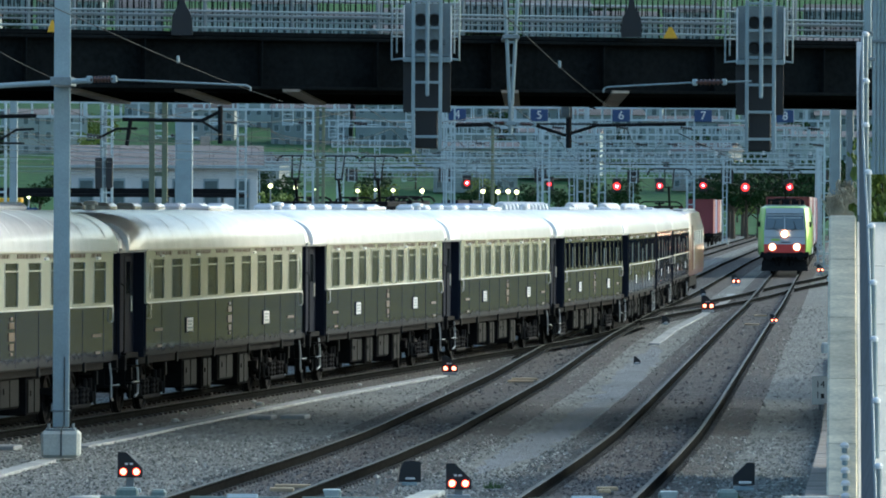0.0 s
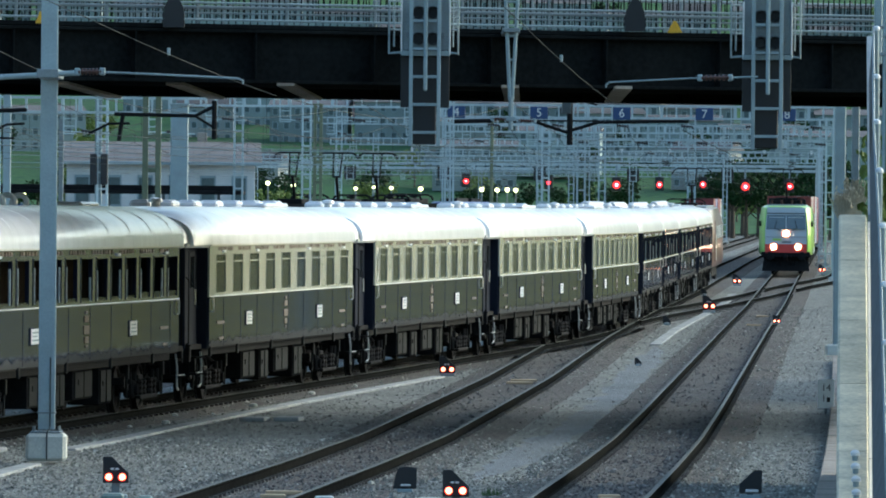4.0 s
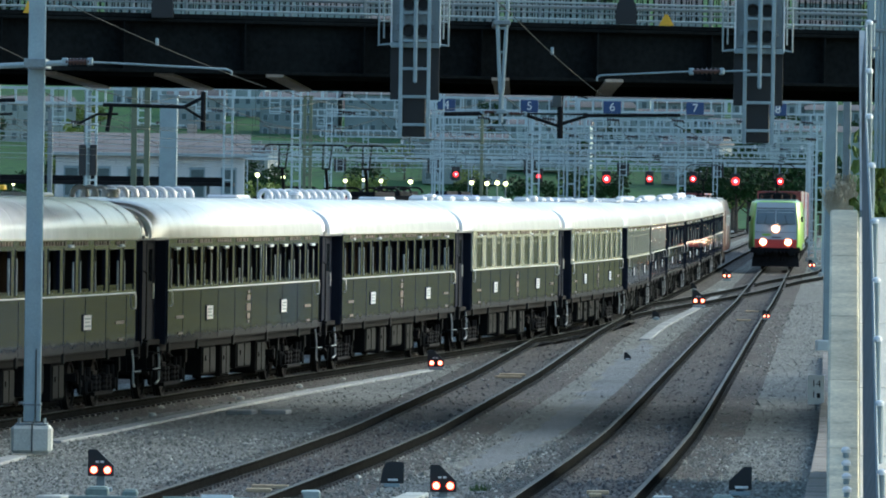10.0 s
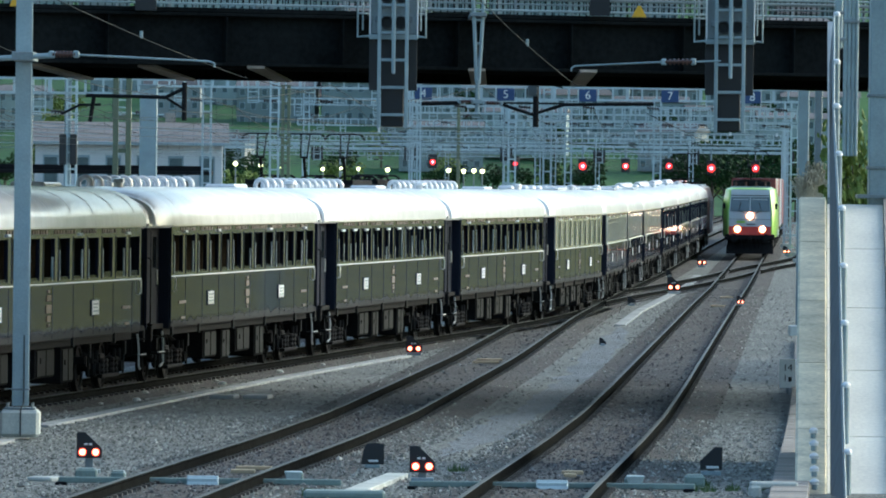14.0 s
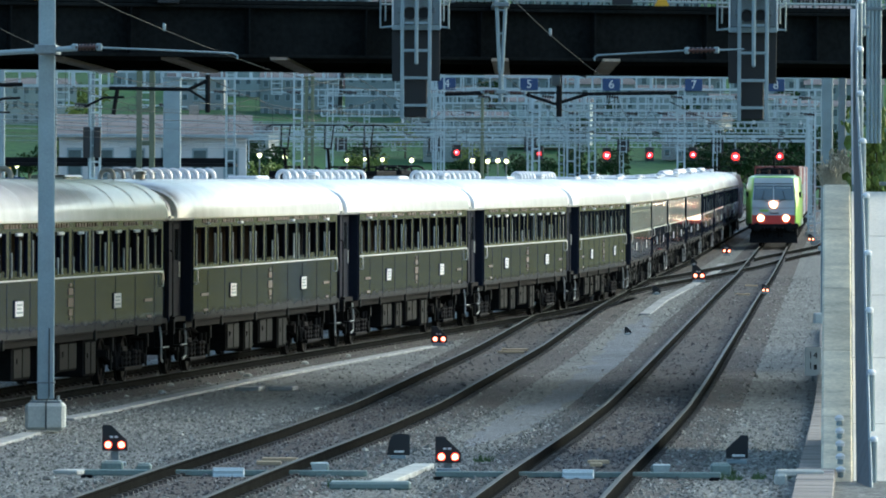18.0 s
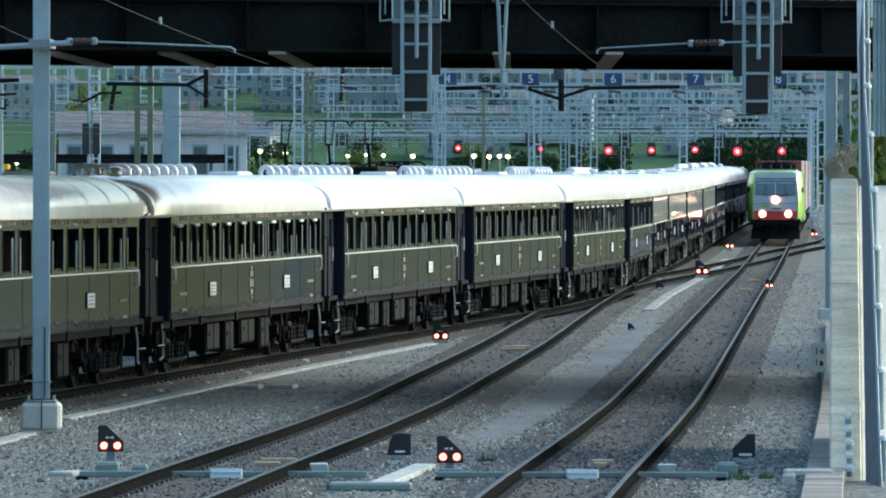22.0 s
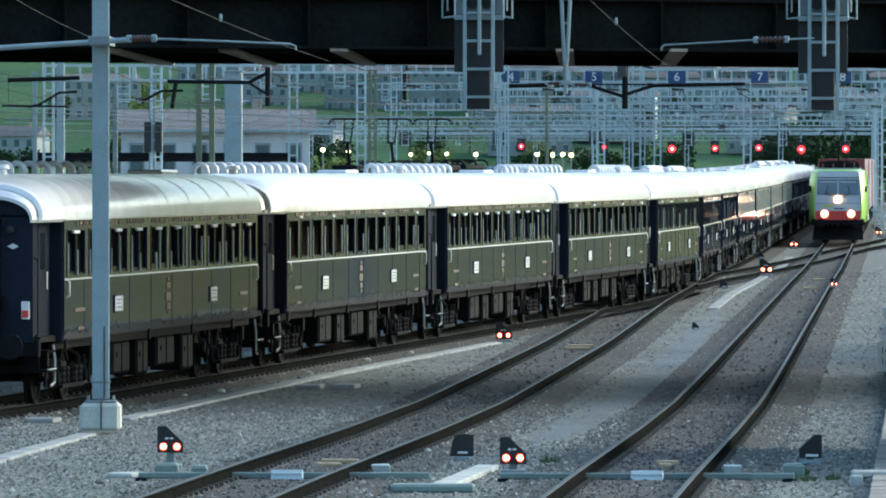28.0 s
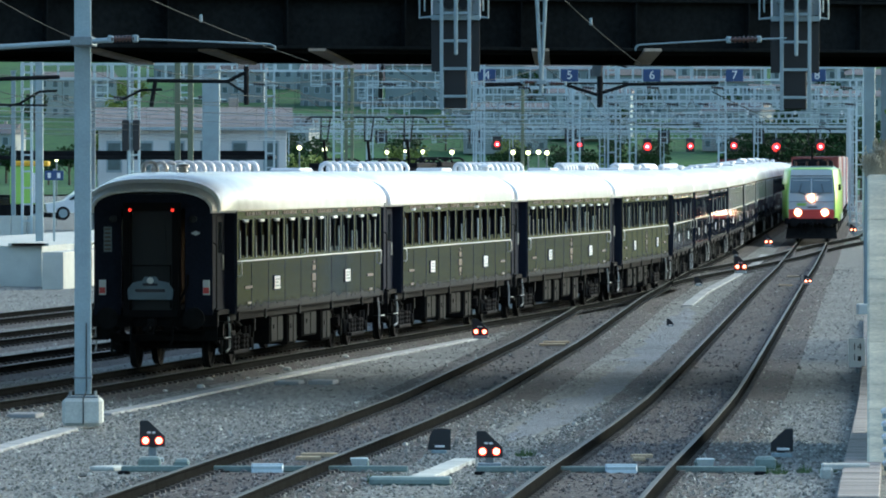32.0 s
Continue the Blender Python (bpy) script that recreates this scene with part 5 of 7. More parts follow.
def ramp():
    root = thing("ramp_wall", "pale concrete retaining wall of a rising ramp", "wall", kind="structure")
    ds = [84, 88, 92, 95, 98, 101, 104, 106.4]
    for a, b in zip(ds, ds[1:]):
        rings = []
        for d in (a, b - 0.02):
            x = 0.0601 * d
            rings.append([(x, d, -1.0), (x, d, ramp_z(d) - 0.03), (x + 0.03, d, ramp_z(d)), (x + 0.40, d, ramp_z(d)), (x + 0.42, d, ramp_z(d) - 0.06), (x + 0.42, d, -1.0)])
        part("wall_bay", Geo().loft(rings), M_RAMP, root)
    path = thing("ramp_path", "pale concrete walkway slabs climbing to the bridge", "path", kind="structure")
    for a, b in zip(ds, ds[1:]):
        part("slab", Geo().loft([[(0.0601 * d + u, d, ramp_z(d) - w) for u, w in ((0.43, 0.10), (1.28, 0.10), (1.28, 0.5), (0.43, 0.5))] for d in (a, b - 0.03)]), M_SLAB, path)
    part("kerb", Geo().loft([[(0.0601 * d + u, d, ramp_z(d) - w) for u, w in ((1.29, 0.0), (1.42, 0.0), (1.42, 0.6), (1.29, 0.6))] for d in (84, 106.4)]), M_CONC_DARK, path)
    part("stair_string", Geo().loft([[(0.0601 * d + u, d, ramp_z(d) - w) for u, w in ((0.44, 0.0), (0.62, 0.0), (0.62, 0.35), (0.44, 0.35))] for d in (106.4, 117)]), M_GALV_DK, path)
    fence = thing("wire_fence", "galvanised wire mesh fence with capped posts on the wall", "fence", "ramp fences")
    caps = [(1635, 890), (1629.1, 763.3), (1624.5, 643.5), (1620.1, 531.8), (1616.8, 429.2), (1612.5, 326.7), (1606.2, 229.2), (1601, 144), (1600.1, 64.7), (1599, -20)]
    tops = []
    for i, (x, y) in enumerate(caps):
        d = 89.2 + 2.75 * i
        tops.append(Vector(plan(x, y, d)))
    for p in tops:
        q = part("post", Geo().cyl((p.x, p.y, ramp_z(p.y) - 0.2), (p.x, p.y, p.z), 0.05, n=10), M_GALV, fence)
        part("post_cap", Geo().turned(tuple(p), [(0.058, -0.05), (0.062, -0.02), (0.05, 0.01), (0.02, 0.03)], "z", 12), M_PLAQUE, q)
    for a, b in zip(tops, tops[1:]):
        g = Geo()
        h0, h1 = a.z - ramp_z(a.y), b.z - ramp_z(b.y)
        for k in range(-26, 46):
            u0, u1 = k / 46, k / 46 + 0.55
            for flip in (False, True):
                ends = []
                for u in (max(0.0, u0), min(1.0, u1)):
                    q = (u - u0) / 0.55
                    rise = 1 - q if flip else q
                    p = a.lerp(b, u)
                    x = p.x * rise + (0.0601 * p.y + 0.52) * (1 - rise)
                    ends.append(Vector((x - 0.05, p.y, p.z - (h0 + (h1 - h0) * u) * 0.95 * (1 - rise))))
                if u0 < 1 and u1 > 0:
                    g.cyl(*ends, 0.0045, n=3, caps=False)
        part("mesh_panel", g, M_MESH, fence)
        part("top_rail", Geo().cyl(a + Vector((-0.05, 0, -0.04)), b + Vector((-0.05, 0, -0.04)), 0.02, n=7), M_GALV, fence)
    for i, y in enumerate((765, 787, 808, 829, 851)):
        d = 94.6 - 0.55 * i
        p = plan(1570 + i * 0.8, y, d)
        b = thing("capped_stub", "short galvanised stub with a white cap on the wall", "post", "capped stubs", at=(p[0] - 0.02, d, ramp_z(d)))
        part("tube", Geo().cyl((0, 0, -0.05), (0, 0, max(0.1, p[2] - ramp_z(d))), 0.04, n=10), M_GALV, b)
        part("cap", Geo().turned((0, 0, max(0.1, p[2] - ramp_z(d))), [(0.06, -0.04), (0.065, 0), (0.04, 0.03), (0.01, 0.04)], "z", 12), M_PLAQUE, b)


ramp()
for x, w, y0, d, label in ((1602.5, 0.13, 330, 116, "pale steel lamp column beside the ramp"), (1680, 0.36, 309, 106.6, "broad pale steel mast on the ramp")):
    p = plan(x, y0, d)
    m = thing("ramp_mast", label, "mast", "ramp masts", at=(p[0], d, ramp_z(d) - 0.1))
    part("column", Geo().box(0, 0, 3.6, w, w, 7.4, 0.02), M_GALV, m)
    part("base_plate", Geo().box(0, 0, 0.06, w * 2.0, w * 1.6, 0.06, 0.01), M_GALV_DK, m)
    for z in (0.5, 1.6, 3.6):
        part("clamp_band", Geo().box(0, 0, z, w + 0.05, w + 0.05, 0.05, 0.008), M_GALV_DK, m)
pipes = thing("pipe_bundle", "bundle of grey cable pipes rising beside the bridge", "pipes")
for k, x in enumerate((1614, 1621, 1628, 1635)):
    d = 121.0
    part("pipe", Geo().cyl(plan(x, 235, d), plan(x, -130, d), 0.031, n=8), M_GALV, pipes)
part("pipe_clamp", Geo().box(*plan(1624.5, -5, 121), 0.3, 0.1, 0.06, 0.01), M_GALV_DK, pipes)


# ---- the waiting freight train ----
def pantograph(parent, y, h, z=4.0, r=0.03):
    """h: how high the head stands over its frame."""
    root = part("pantograph", Geo().box(0, y, z + 0.12, 1.2, 1.6, 0.06, 0.01), M_BLACK, parent)
    for a in (-0.5, 0.5):
        for b in (-0.6, 0.6):
            part("insulator", insulator((a, y + b, z - 0.02), (a, y + b, z + 0.12), 3, 0.07), M_INSUL, root)
    knee, top = z + 0.16 + h * 0.48, z + 0.1 + h
    part("lower_arm", Geo().tube([(0, y + 0.6, z + 0.16), (0, y - 0.75, knee)], r * 1.7), M_BLACK, root)
    part("upper_arm", Geo().tube([(-0.16, y - 0.75, knee), (-0.22, y + 0.3, top)], r).tube([(0.16, y - 0.75, knee), (0.22, y + 0.3, top)], r).tube([(-0.2, y - 0.75, knee), (0.2, y - 0.75, knee)], r), M_BLACK, root)
    for o in (0.15, 0.45):
        part("contact_strip", Geo().tube([(-0.98, y + o, top - 0.28), (-0.9, y + o, top - 0.1), (-0.7, y + o, top), (0.7, y + o, top), (0.9, y + o, top - 0.1), (0.98, y + o, top - 0.28)], r), M_BLACK, root)


def nose_ring(y, w, z0, zm, top, wt, rake):
    """An outline across the engine, leaning back with height."""
    pts = [(-w * 0.96, z0), (-w, z0 + 0.2), (-w, zm), (-wt, top - 0.1), (-wt * 0.82, top), (wt * 0.82, top), (wt, top - 0.1), (w, zm), (w, z0 + 0.2), (w * 0.96, z0)]
    return [(a, y + max(0, (b - 2.2)) * rake, b) for a, b in pts]


M_SCREEN = material("reflecting_windscreen", (0.10, 0.135, 0.155), 0.12, 0, 0.15, 1, 20, 0, coat=1.0)


M_SILVER = material("silver_grey_paint", (0.42, 0.47, 0.50), 0.35, 0, 0.1, 0.6, 25, 0.01, coat=0.4)


def freight_engine():
    root = thing("electric_locomotive", "lime green and silver electric locomotive with lit headlamps", "locomotive")
    g = Geo()
    g.loft([nose_ring(0.0, 1.2, 1.2, 2.45, 3.74, 1.08, 0.2), nose_ring(0.12, 1.27, 1.14, 2.5, 3.78, 1.16, 0.2), nose_ring(1.3, 1.49, 1.1, 3.0, 3.82, 1.36, 0.08), nose_ring(17.6, 1.49, 1.1, 3.0, 3.82, 1.36, 0), nose_ring(18.9, 1.2, 1.2, 2.6, 3.74, 1.08, -0.1)])
    part("body", g, M_GREEN, root, "lime green body shell")

    def y(z):
        return max(0, z - 2.2) * 0.2 - 0.02

    def panel(pts, mat, name, label="", parent=None, off=0.0):
        return part(name, Geo().loft([[(a, y(b) - off - o, b) for a, b in pts] for o in (0.0, 0.025)]), mat, parent or root, label)

    panel([(-1.14, 1.66), (1.14, 1.66), (1.14, 2.45), (1.04, 3.68), (-1.04, 3.68), (-1.14, 2.45)], M_SILVER, "front_panel", "silver-grey front panel")
    panel([(-1.06, 3.3), (1.06, 3.3), (1.03, 3.7), (-1.03, 3.7)], M_SILVER, "brow_panel", "pale silver panel over the windscreen", None, 0.03)
    panel([(-1.05, 3.36), (1.05, 3.36), (1.045, 3.4), (-1.045, 3.4)], M_SIGBLACK, "brow_seam", "", None, 0.058)
    ws = panel([(-1.08, 2.5), (1.08, 2.5), (1.03, 3.28), (-1.03, 3.28)], M_SCREEN, "windscreen", "wide blue-grey windscreen", None, 0.03)
    panel([(-0.03, 2.5), (0.03, 2.5), (0.03, 3.28), (-0.03, 3.28)], M_SILVER, "centre_post", "", ws, 0.058)
    for s in (-1, 1):
        panel([(s * 0.07, 2.58), (s * 1.0, 2.58), (s * 0.96, 3.2), (s * 0.07, 3.2)], M_SCREEN, "pane", "", ws, 0.058)
        part("wiper", Geo().tube([(s * 0.3, y(2.5) - 0.1, 2.42), (s * 0.62, y(2.6) - 0.11, 2.56), (s * 0.5, y(3.0) - 0.12, 2.98)], 0.018), M_BLACK, root)
        part("blind_edge", Geo().box(s * 0.52, y(3.2) - 0.1, 3.16, 0.84, 0.02, 0.05), M_SILVER, ws)
    panel([(-1.14, 1.22), (1.14, 1.22), (1.15, 1.68), (-1.15, 1.68)], M_RED, "red_band", "red band below the front panel", None, 0.012)
    panel([(-1.14, 2.06), (1.14, 2.06), (1.14, 2.085), (-1.14, 2.085)], M_GALV_DK, "panel_seam", "", None, 0.03)
    for s in (-1, 1):
        h = part("headlamp_housing", Geo().box(s * 0.70, -0.05, 1.53, 0.5, 0.06, 0.36, 0.03), M_RED, root)
        part("headlamp", Geo().turned((s * 0.68, -0.07, 1.53), [(0.15, 0.0), (0.14, -0.03), (0.07, -0.05), (0.01, -0.052)], "y", 18), M_LAMP_W, h, "glowing warm headlamp")
        # the ring imitates the lamp's orange glare
        part("lamp_rim", Geo().turned((s * 0.68, -0.085, 1.53), [(0.22, 0.01), (0.215, -0.01), (0.155, -0.012), (0.15, 0.01)], "y", 18), M_LAMP_HALO, h, "orange glowing ring for the lamp's glare")
        part("tail_lens", Geo().turned((s * 1.0, -0.05, 1.53), [(0.05, 0.0), (0.045, -0.03), (0.01, -0.04)], "y", 12), M_RED, root)
    part("top_headlamp", Geo().turned((0, y(2.26) - 0.03, 2.26), [(0.16, 0.0), (0.15, -0.03), (0.08, -0.05), (0.01, -0.052)], "y", 18), M_LAMP_W, root, "glowing upper headlamp")
    part("lamp_rim", Geo().turned((0, y(2.26) - 0.05, 2.26), [(0.22, 0.01), (0.215, -0.01), (0.165, -0.012), (0.16, 0.01)], "y", 18), M_LAMP_HALO, root, "orange glowing ring for the lamp's glare")
    part("number_panel", Geo().box(-0.5, y(2.0) - 0.04, 1.93, 0.46, 0.012, 0.12), M_GREEN, root)
    part("number_panel", Geo().box(0.05, y(2.0) - 0.04, 1.8, 0.5, 0.012, 0.06), M_SIGBLACK, root)
    part("bumper_beam", Geo().box(0, 0.2, 1.1, 2.7, 0.5, 0.32, 0.05), M_BLACK, root)
    for s in (-1, 1):
        part("buffer", Geo().turned((s * 0.875, 0.0, 1.04), [(0.12, 0.1), (0.13, -0.25), (0.09, -0.27), (0.09, -0.42), (0.24, -0.43), (0.24, -0.47), (0.15, -0.5)], "y", 16), M_BLACK, root)
        part("mirror", Geo().box(s * 1.42, 0.55, 2.8, 0.12, 0.05, 0.3, 0.01), M_BLACK, root)
        part("side_stripe", Geo().box(s * 1.495, 9.5, 1.3, 0.02, 16.8, 0.3), M_GALV, root)
        for k in range(5):
            part("side_grille", Geo().box(s * 1.495, 3.5 + 2.9 * k, 3.1, 0.02, 2.0, 0.5), M_GALV_DK, root)
        part("cab_window", Geo().box(s * 1.475, 1.9, 2.85, 0.05, 0.7, 0.62, 0.01), M_DARKGLASS, root)
    part("plough", Geo().loft([[(-1.3, -0.05, 0.2), (1.3, -0.05, 0.2), (1.25, 0.3, 0.75), (-1.25, 0.3, 0.75)], [(-1.3, 0.05, 0.2), (1.3, 0.05, 0.2), (1.25, 0.4, 0.75), (-1.25, 0.4, 0.75)]]), M_BLACK, root)
    part("coupling", Geo().box(0, -0.1, 1.0, 0.2, 0.5, 0.2, 0.03).tube([(0.08, -0.3, 1.0), (0.08, -0.36, 0.7), (-0.08, -0.36, 0.7), (-0.08, -0.3, 1.0)], 0.03), M_BLACK, root)
    for x in (-0.5, -0.3, 0.3, 0.5):
        part("brake_hose", Geo().tube([(x, -0.05, 1.02), (x, -0.2, 0.95), (x, -0.22, 0.65), (x * 0.9, -0.14, 0.5)], 0.028), M_RUBBER, root)
    part("underframe", Geo().box(0, 9.4, 0.8, 2.5, 10.5, 0.6, 0.05), M_BLACK, root)
    part("roof_deck", Geo().box(0, 9.4, 3.84, 2.2, 16.2, 0.08, 0.02), M_GALV_DK, root)
    for x, yy, w, l, h in ((-0.55, 2.4, 0.5, 1.2, 0.22), (0.1, 2.9, 0.5, 1.6, 0.34), (0.62, 2.3, 0.4, 0.9, 0.26), (-0.2, 4.6, 1.6, 1.6, 0.36), (0.2, 7.9, 1.7, 2.2, 0.3), (0, 11.0, 1.7, 2.2, 0.3)):
        part("roof_housing", Geo().box(x, yy, 3.86 + h / 2, w, l, h, 0.05), M_BLACK, root)
    for x in (-0.8, -0.25, 0.3, 0.8):
        part("roof_insulator", insulator((x, 1.7, 3.86), (x, 1.7, 4.12), 4, 0.08), M_INSUL, root)
    part("bus_bar", Geo().tube([(-0.8, 1.7, 4.14), (-0.2, 1.75, 4.2), (0.3, 1.7, 4.16), (0.8, 1.8, 4.14)], 0.03), M_BLACK, root)
    pantograph(root, 4.2, 1.75, 3.95)
    pantograph(root, 16.0, 0.25, 3.9)
    for yy in (4.2, 14.6):
        b = part("bogie", MESH["bogie"], None, root, at=(0, yy, 0.12))
        for dy in (-1.3, 1.3):
            part("wheelset", MESH["wheel"], None, b, at=(0, dy, 0.46 - 0.12))
    return root


def container_geo(l=6.0, w=2.44, h=2.6):
    g = Geo()
    ring = []
    n = 20
    for s in (1, -1):
        for k in range(n + 1):
            yy = -l / 2 + 0.1 + (l - 0.2) * k / n
            ring.append((s * (w / 2 - (0.03 if k % 2 else 0.0)), s * yy))
    g.loft([[(a, b, z) for a, b in ring] for z in (0.08, h - 0.08)])
    for a in (-1, 1):
        for b in (-1, 1):
            g.box(a * (w / 2 - 0.06), b * (l / 2 - 0.06), h / 2, 0.14, 0.14, h, 0.01)
    for z in (0.06, h - 0.06):
        for a in (-1, 1):
            g.box(a * (w / 2 - 0.05), 0, z, 0.12, l, 0.12).box(0, a * (l / 2 - 0.05), z, w, 0.12, 0.12)
    return g


M_CONT_BLUE = material("faded_blue_paint", (0.10, 0.14, 0.30), 0.5, 0, 0.15, 0.6, 20, 0.02)
M_CONT_RED = material("faded_red_paint", (0.21, 0.04, 0.045), 0.5, 0, 0.15, 0.6, 20, 0.02)


def wagon(colors):
    root = thing("container_wagon", "flat wagon carrying " + " and ".join(n for n, _ in colors) + " containers", "freight wagon", "container wagons")
    part("wagon_frame", Geo().box(0, 0, 1.05, 2.5, 19.2, 0.24, 0.03).box(0, 0, 0.8, 0.5, 15, 0.3, 0.02), M_IRON, root)
    k = len(colors)
    for i, (n, m) in enumerate(colors):
        l = 18.6 / k - 0.2
        part("container", container_geo(l, 2.5, 3.12), m, root, "corrugated %s container" % n, at=(0, -9.3 + (i + 0.5) * 18.6 / k, 1.18))
    for yy in (-6.8, 6.8):
        b = part("bogie", MESH["bogie"], None, root, at=(0, yy, 0))
        for dy in (-0.95, 0.95):
            part("wheelset", MESH["wheel"], None, b, at=(0, dy, 0.46))
    for s in (-1, 1):
        part("buffer", Geo().turned((0.875, s * 9.6, 1.05), [(0.1, 0), (0.09, s * 0.3), (0.22, s * 0.31), (0.22, s * 0.35)], "y", 12), M_BLACK, root)
        part("buffer", Geo().turned((-0.875, s * 9.6, 1.05), [(0.1, 0), (0.09, s * 0.3), (0.22, s * 0.31), (0.22, s * 0.35)], "y", 12), M_BLACK, root)
    return root


ENGINE = freight_engine()
R, W, B = ("red", M_CONT_RED), ("white", M_WHITE), ("blue", M_CONT_BLUE)
WAGONS = [wagon(c) for c in ((R, W, R), (W, R), (R, R, B), (W, W, R), (B, R), (R, W))]
ENGINE_AT = ((0, 390.3), (4, 389.6), (8, 388.8), (12, 386.6), (14, 384.3), (16, 381.6), (18, 378.8), (20, 376.0), (22, 373.0), (24, 369.8), (26, 366.2), (28, 362.6), (30, 359.8), (32, 357.6))


def on_right(d):
    h = right_x(d + 8) - right_x(d - 8)
    return pose(right_x(d), d, grade(d), 0, 0, -math.degrees(math.atan(h / 16)))


# a red train standing in the yard, its end in view past the coaches
RED_WAGONS = [wagon(c) for c in ((R, B), (R, R, W))]
for i, ob in enumerate(RED_WAGONS):
    d = 652 + 20.4 * i
    ob.matrix_basis = pose(left_x(d) - 2.0, d, grade(d), 0, 0, -math.degrees(math.atan(0.063)))


M_DULLRED = material("dull_red_paint", (0.10, 0.036, 0.03), 0.3, 0, 0.2, 0.6, 20, 0.01, coat=0.6)


# ---- the engine at the head of the long train ----
def train_engine():
    root = thing("red_locomotive", "dark red electric locomotive hauling the long train", "locomotive")
    g = Geo()
    g.loft([nose_ring(-9.2, 1.2, 1.2, 2.8, 3.75, 1.0, 0.2), nose_ring(-8.2, 1.48, 1.1, 3.0, 3.86, 1.25, 0.05), nose_ring(8.2, 1.48, 1.1, 3.0, 3.86, 1.25, -0.05), nose_ring(9.2, 1.2, 1.2, 2.8, 3.75, 1.0, -0.2)])
    part("body", g, M_DULLRED, root)
    for s in (-1, 1):
        part("cab_glass", Geo().box(0, s * 9.05, 3.05, 1.9, 0.1, 0.6, 0.02), M_DARKGLASS, root)
        for k in range(5):
            part("side_grille", Geo().box(s * 1.49, -5 + 2.5 * k, 2.7, 0.03, 1.6, 0.6), M_GALV_DK, root)
        part("cab_door", Geo().box(s * 1.487, -7.6, 2.3, 0.02, 0.7, 1.9, 0.005), M_DULLRED, root)
        part("grab_rail", Geo().cyl((s * 1.53, -7.15, 1.4), (s * 1.53, -7.15, 2.6), 0.02, n=6), M_PLAQUE, root)
        for b in (-1, 1):
            part("buffer", Geo().turned((s * 0.875, b * 9.2, 1.05), [(0.12, 0), (0.09, b * 0.4), (0.24, b * 0.41), (0.24, b * 0.45)], "y", 12), M_BLACK, root)
    part("underframe", Geo().box(0, 0, 0.8, 2.5, 9, 0.5, 0.05), M_BLACK, root)
    part("roof_deck", Geo().box(0, 0, 3.88, 2.1, 15.5, 0.08, 0.02), M_GALV_DK, root)
    pantograph(root, -5.6, 0.25, 3.9)
    pantograph(root, 5.6, 1.7, 3.9)
    for yy in (-5.2, 5.2):
        b = part("bogie", MESH["bogie"], None, root, at=(0, yy, 0.1))
        for dy in (-1.3, 1.3):
            part("wheelset", MESH["wheel"], None, b, at=(0, dy, 0.36))
    return root


COACHES.append((train_engine(), -31.28 + PITCH * 14 + 9.8))


# ---- the yard beyond the bridge ----
def frame_beam(a, b, h=0.62, w=0.4, bay=0.75, t=0.1):
    """A welded frame girder between two places: chords with upright posts, h high."""
    g = Geo()
    n = max(2, round((b[0] - a[0]) / bay))
    mid, l = (a[0] + b[0]) / 2, b[0] - a[0]
    for s in (-1, 1):
        y = a[1] + s * w / 2
        for u in (0, 1):
            g.box(mid, y, a[2] + u * h, l, t, t)
        for k in range(n + 1):
            x = a[0] + l * k / n
            g.box(x, y, a[2] + h / 2, t * (1.5 if k % 5 == 0 else 0.75), t * 0.7, h)
    for k in range(0, n + 1, 2):
        x = a[0] + l * k / n
        for u in (0, 1):
            g.box(x, a[1], a[2] + u * h, t * 0.7, w, t * 0.7)
    return g


def gantry(d, x0, x1, foot, posts, arms, label, h=0.6, bay=0.75, drop=0.8, t=0.1, tall=0.9, mat=None):
    """foot: the bearing of the girder's lower edge."""
    mat = mat or M_GANTRY
    root = thing("catenary_gantry", label, "catenary gantry", "catenary gantries")
    k = d / LENS
    z = EYE_Z + (HORIZON - foot) * k
    ax, bx = (x0 - 784) * k, (x1 - 784) * k
    part("beam", frame_beam((ax, d, z), (bx, d, z), h, 0.4, bay, t), mat, root)
    for x in posts:
        px = (x - 784) * k
        g = Geo()
        for a in (-0.2, 0.2):
            for b in (-0.2, 0.2):
                g.box(px + a, d + b, (grade(d) + z + tall) / 2, 0.09, 0.09, z + tall - grade(d))
        for j in range(int((z + tall) / 0.7)):
            zz = grade(d) + 0.35 + 0.7 * j
            for b in (-0.2, 0.2):
                g.box(px, d + b, zz, 0.4, 0.05, 0.07)
        part("post", g, mat, root)
        part("footing", Geo().box(px, d, grade(d) - 0.1, 0.8, 0.8, 0.4, 0.04), M_CONCRETE, root)
    for x in arms:
        px = (x - 784) * k
        g = Geo()
        for o in (-0.26, 0.26):
            g.box(px + o, d, z + h * 0.5 - drop / 2, 0.06, 0.06, h + drop)
        for q in (0.3, 0.65, 1.0):
            g.box(px, d, z - drop * q, 0.52, 0.05, 0.05)
        g.cyl((px - 0.26, d, z - drop + 0.1), (px + 1.7, d, z - drop + 0.02), 0.03, n=5)
        part("hanging_arm", g, mat, root)
        part("insulator", insulator((px + 0.5, d, z - drop + 0.12), (px + 1.15, d, z - drop + 0.06), 5, 0.085), M_INSUL_DK, root)
    return root


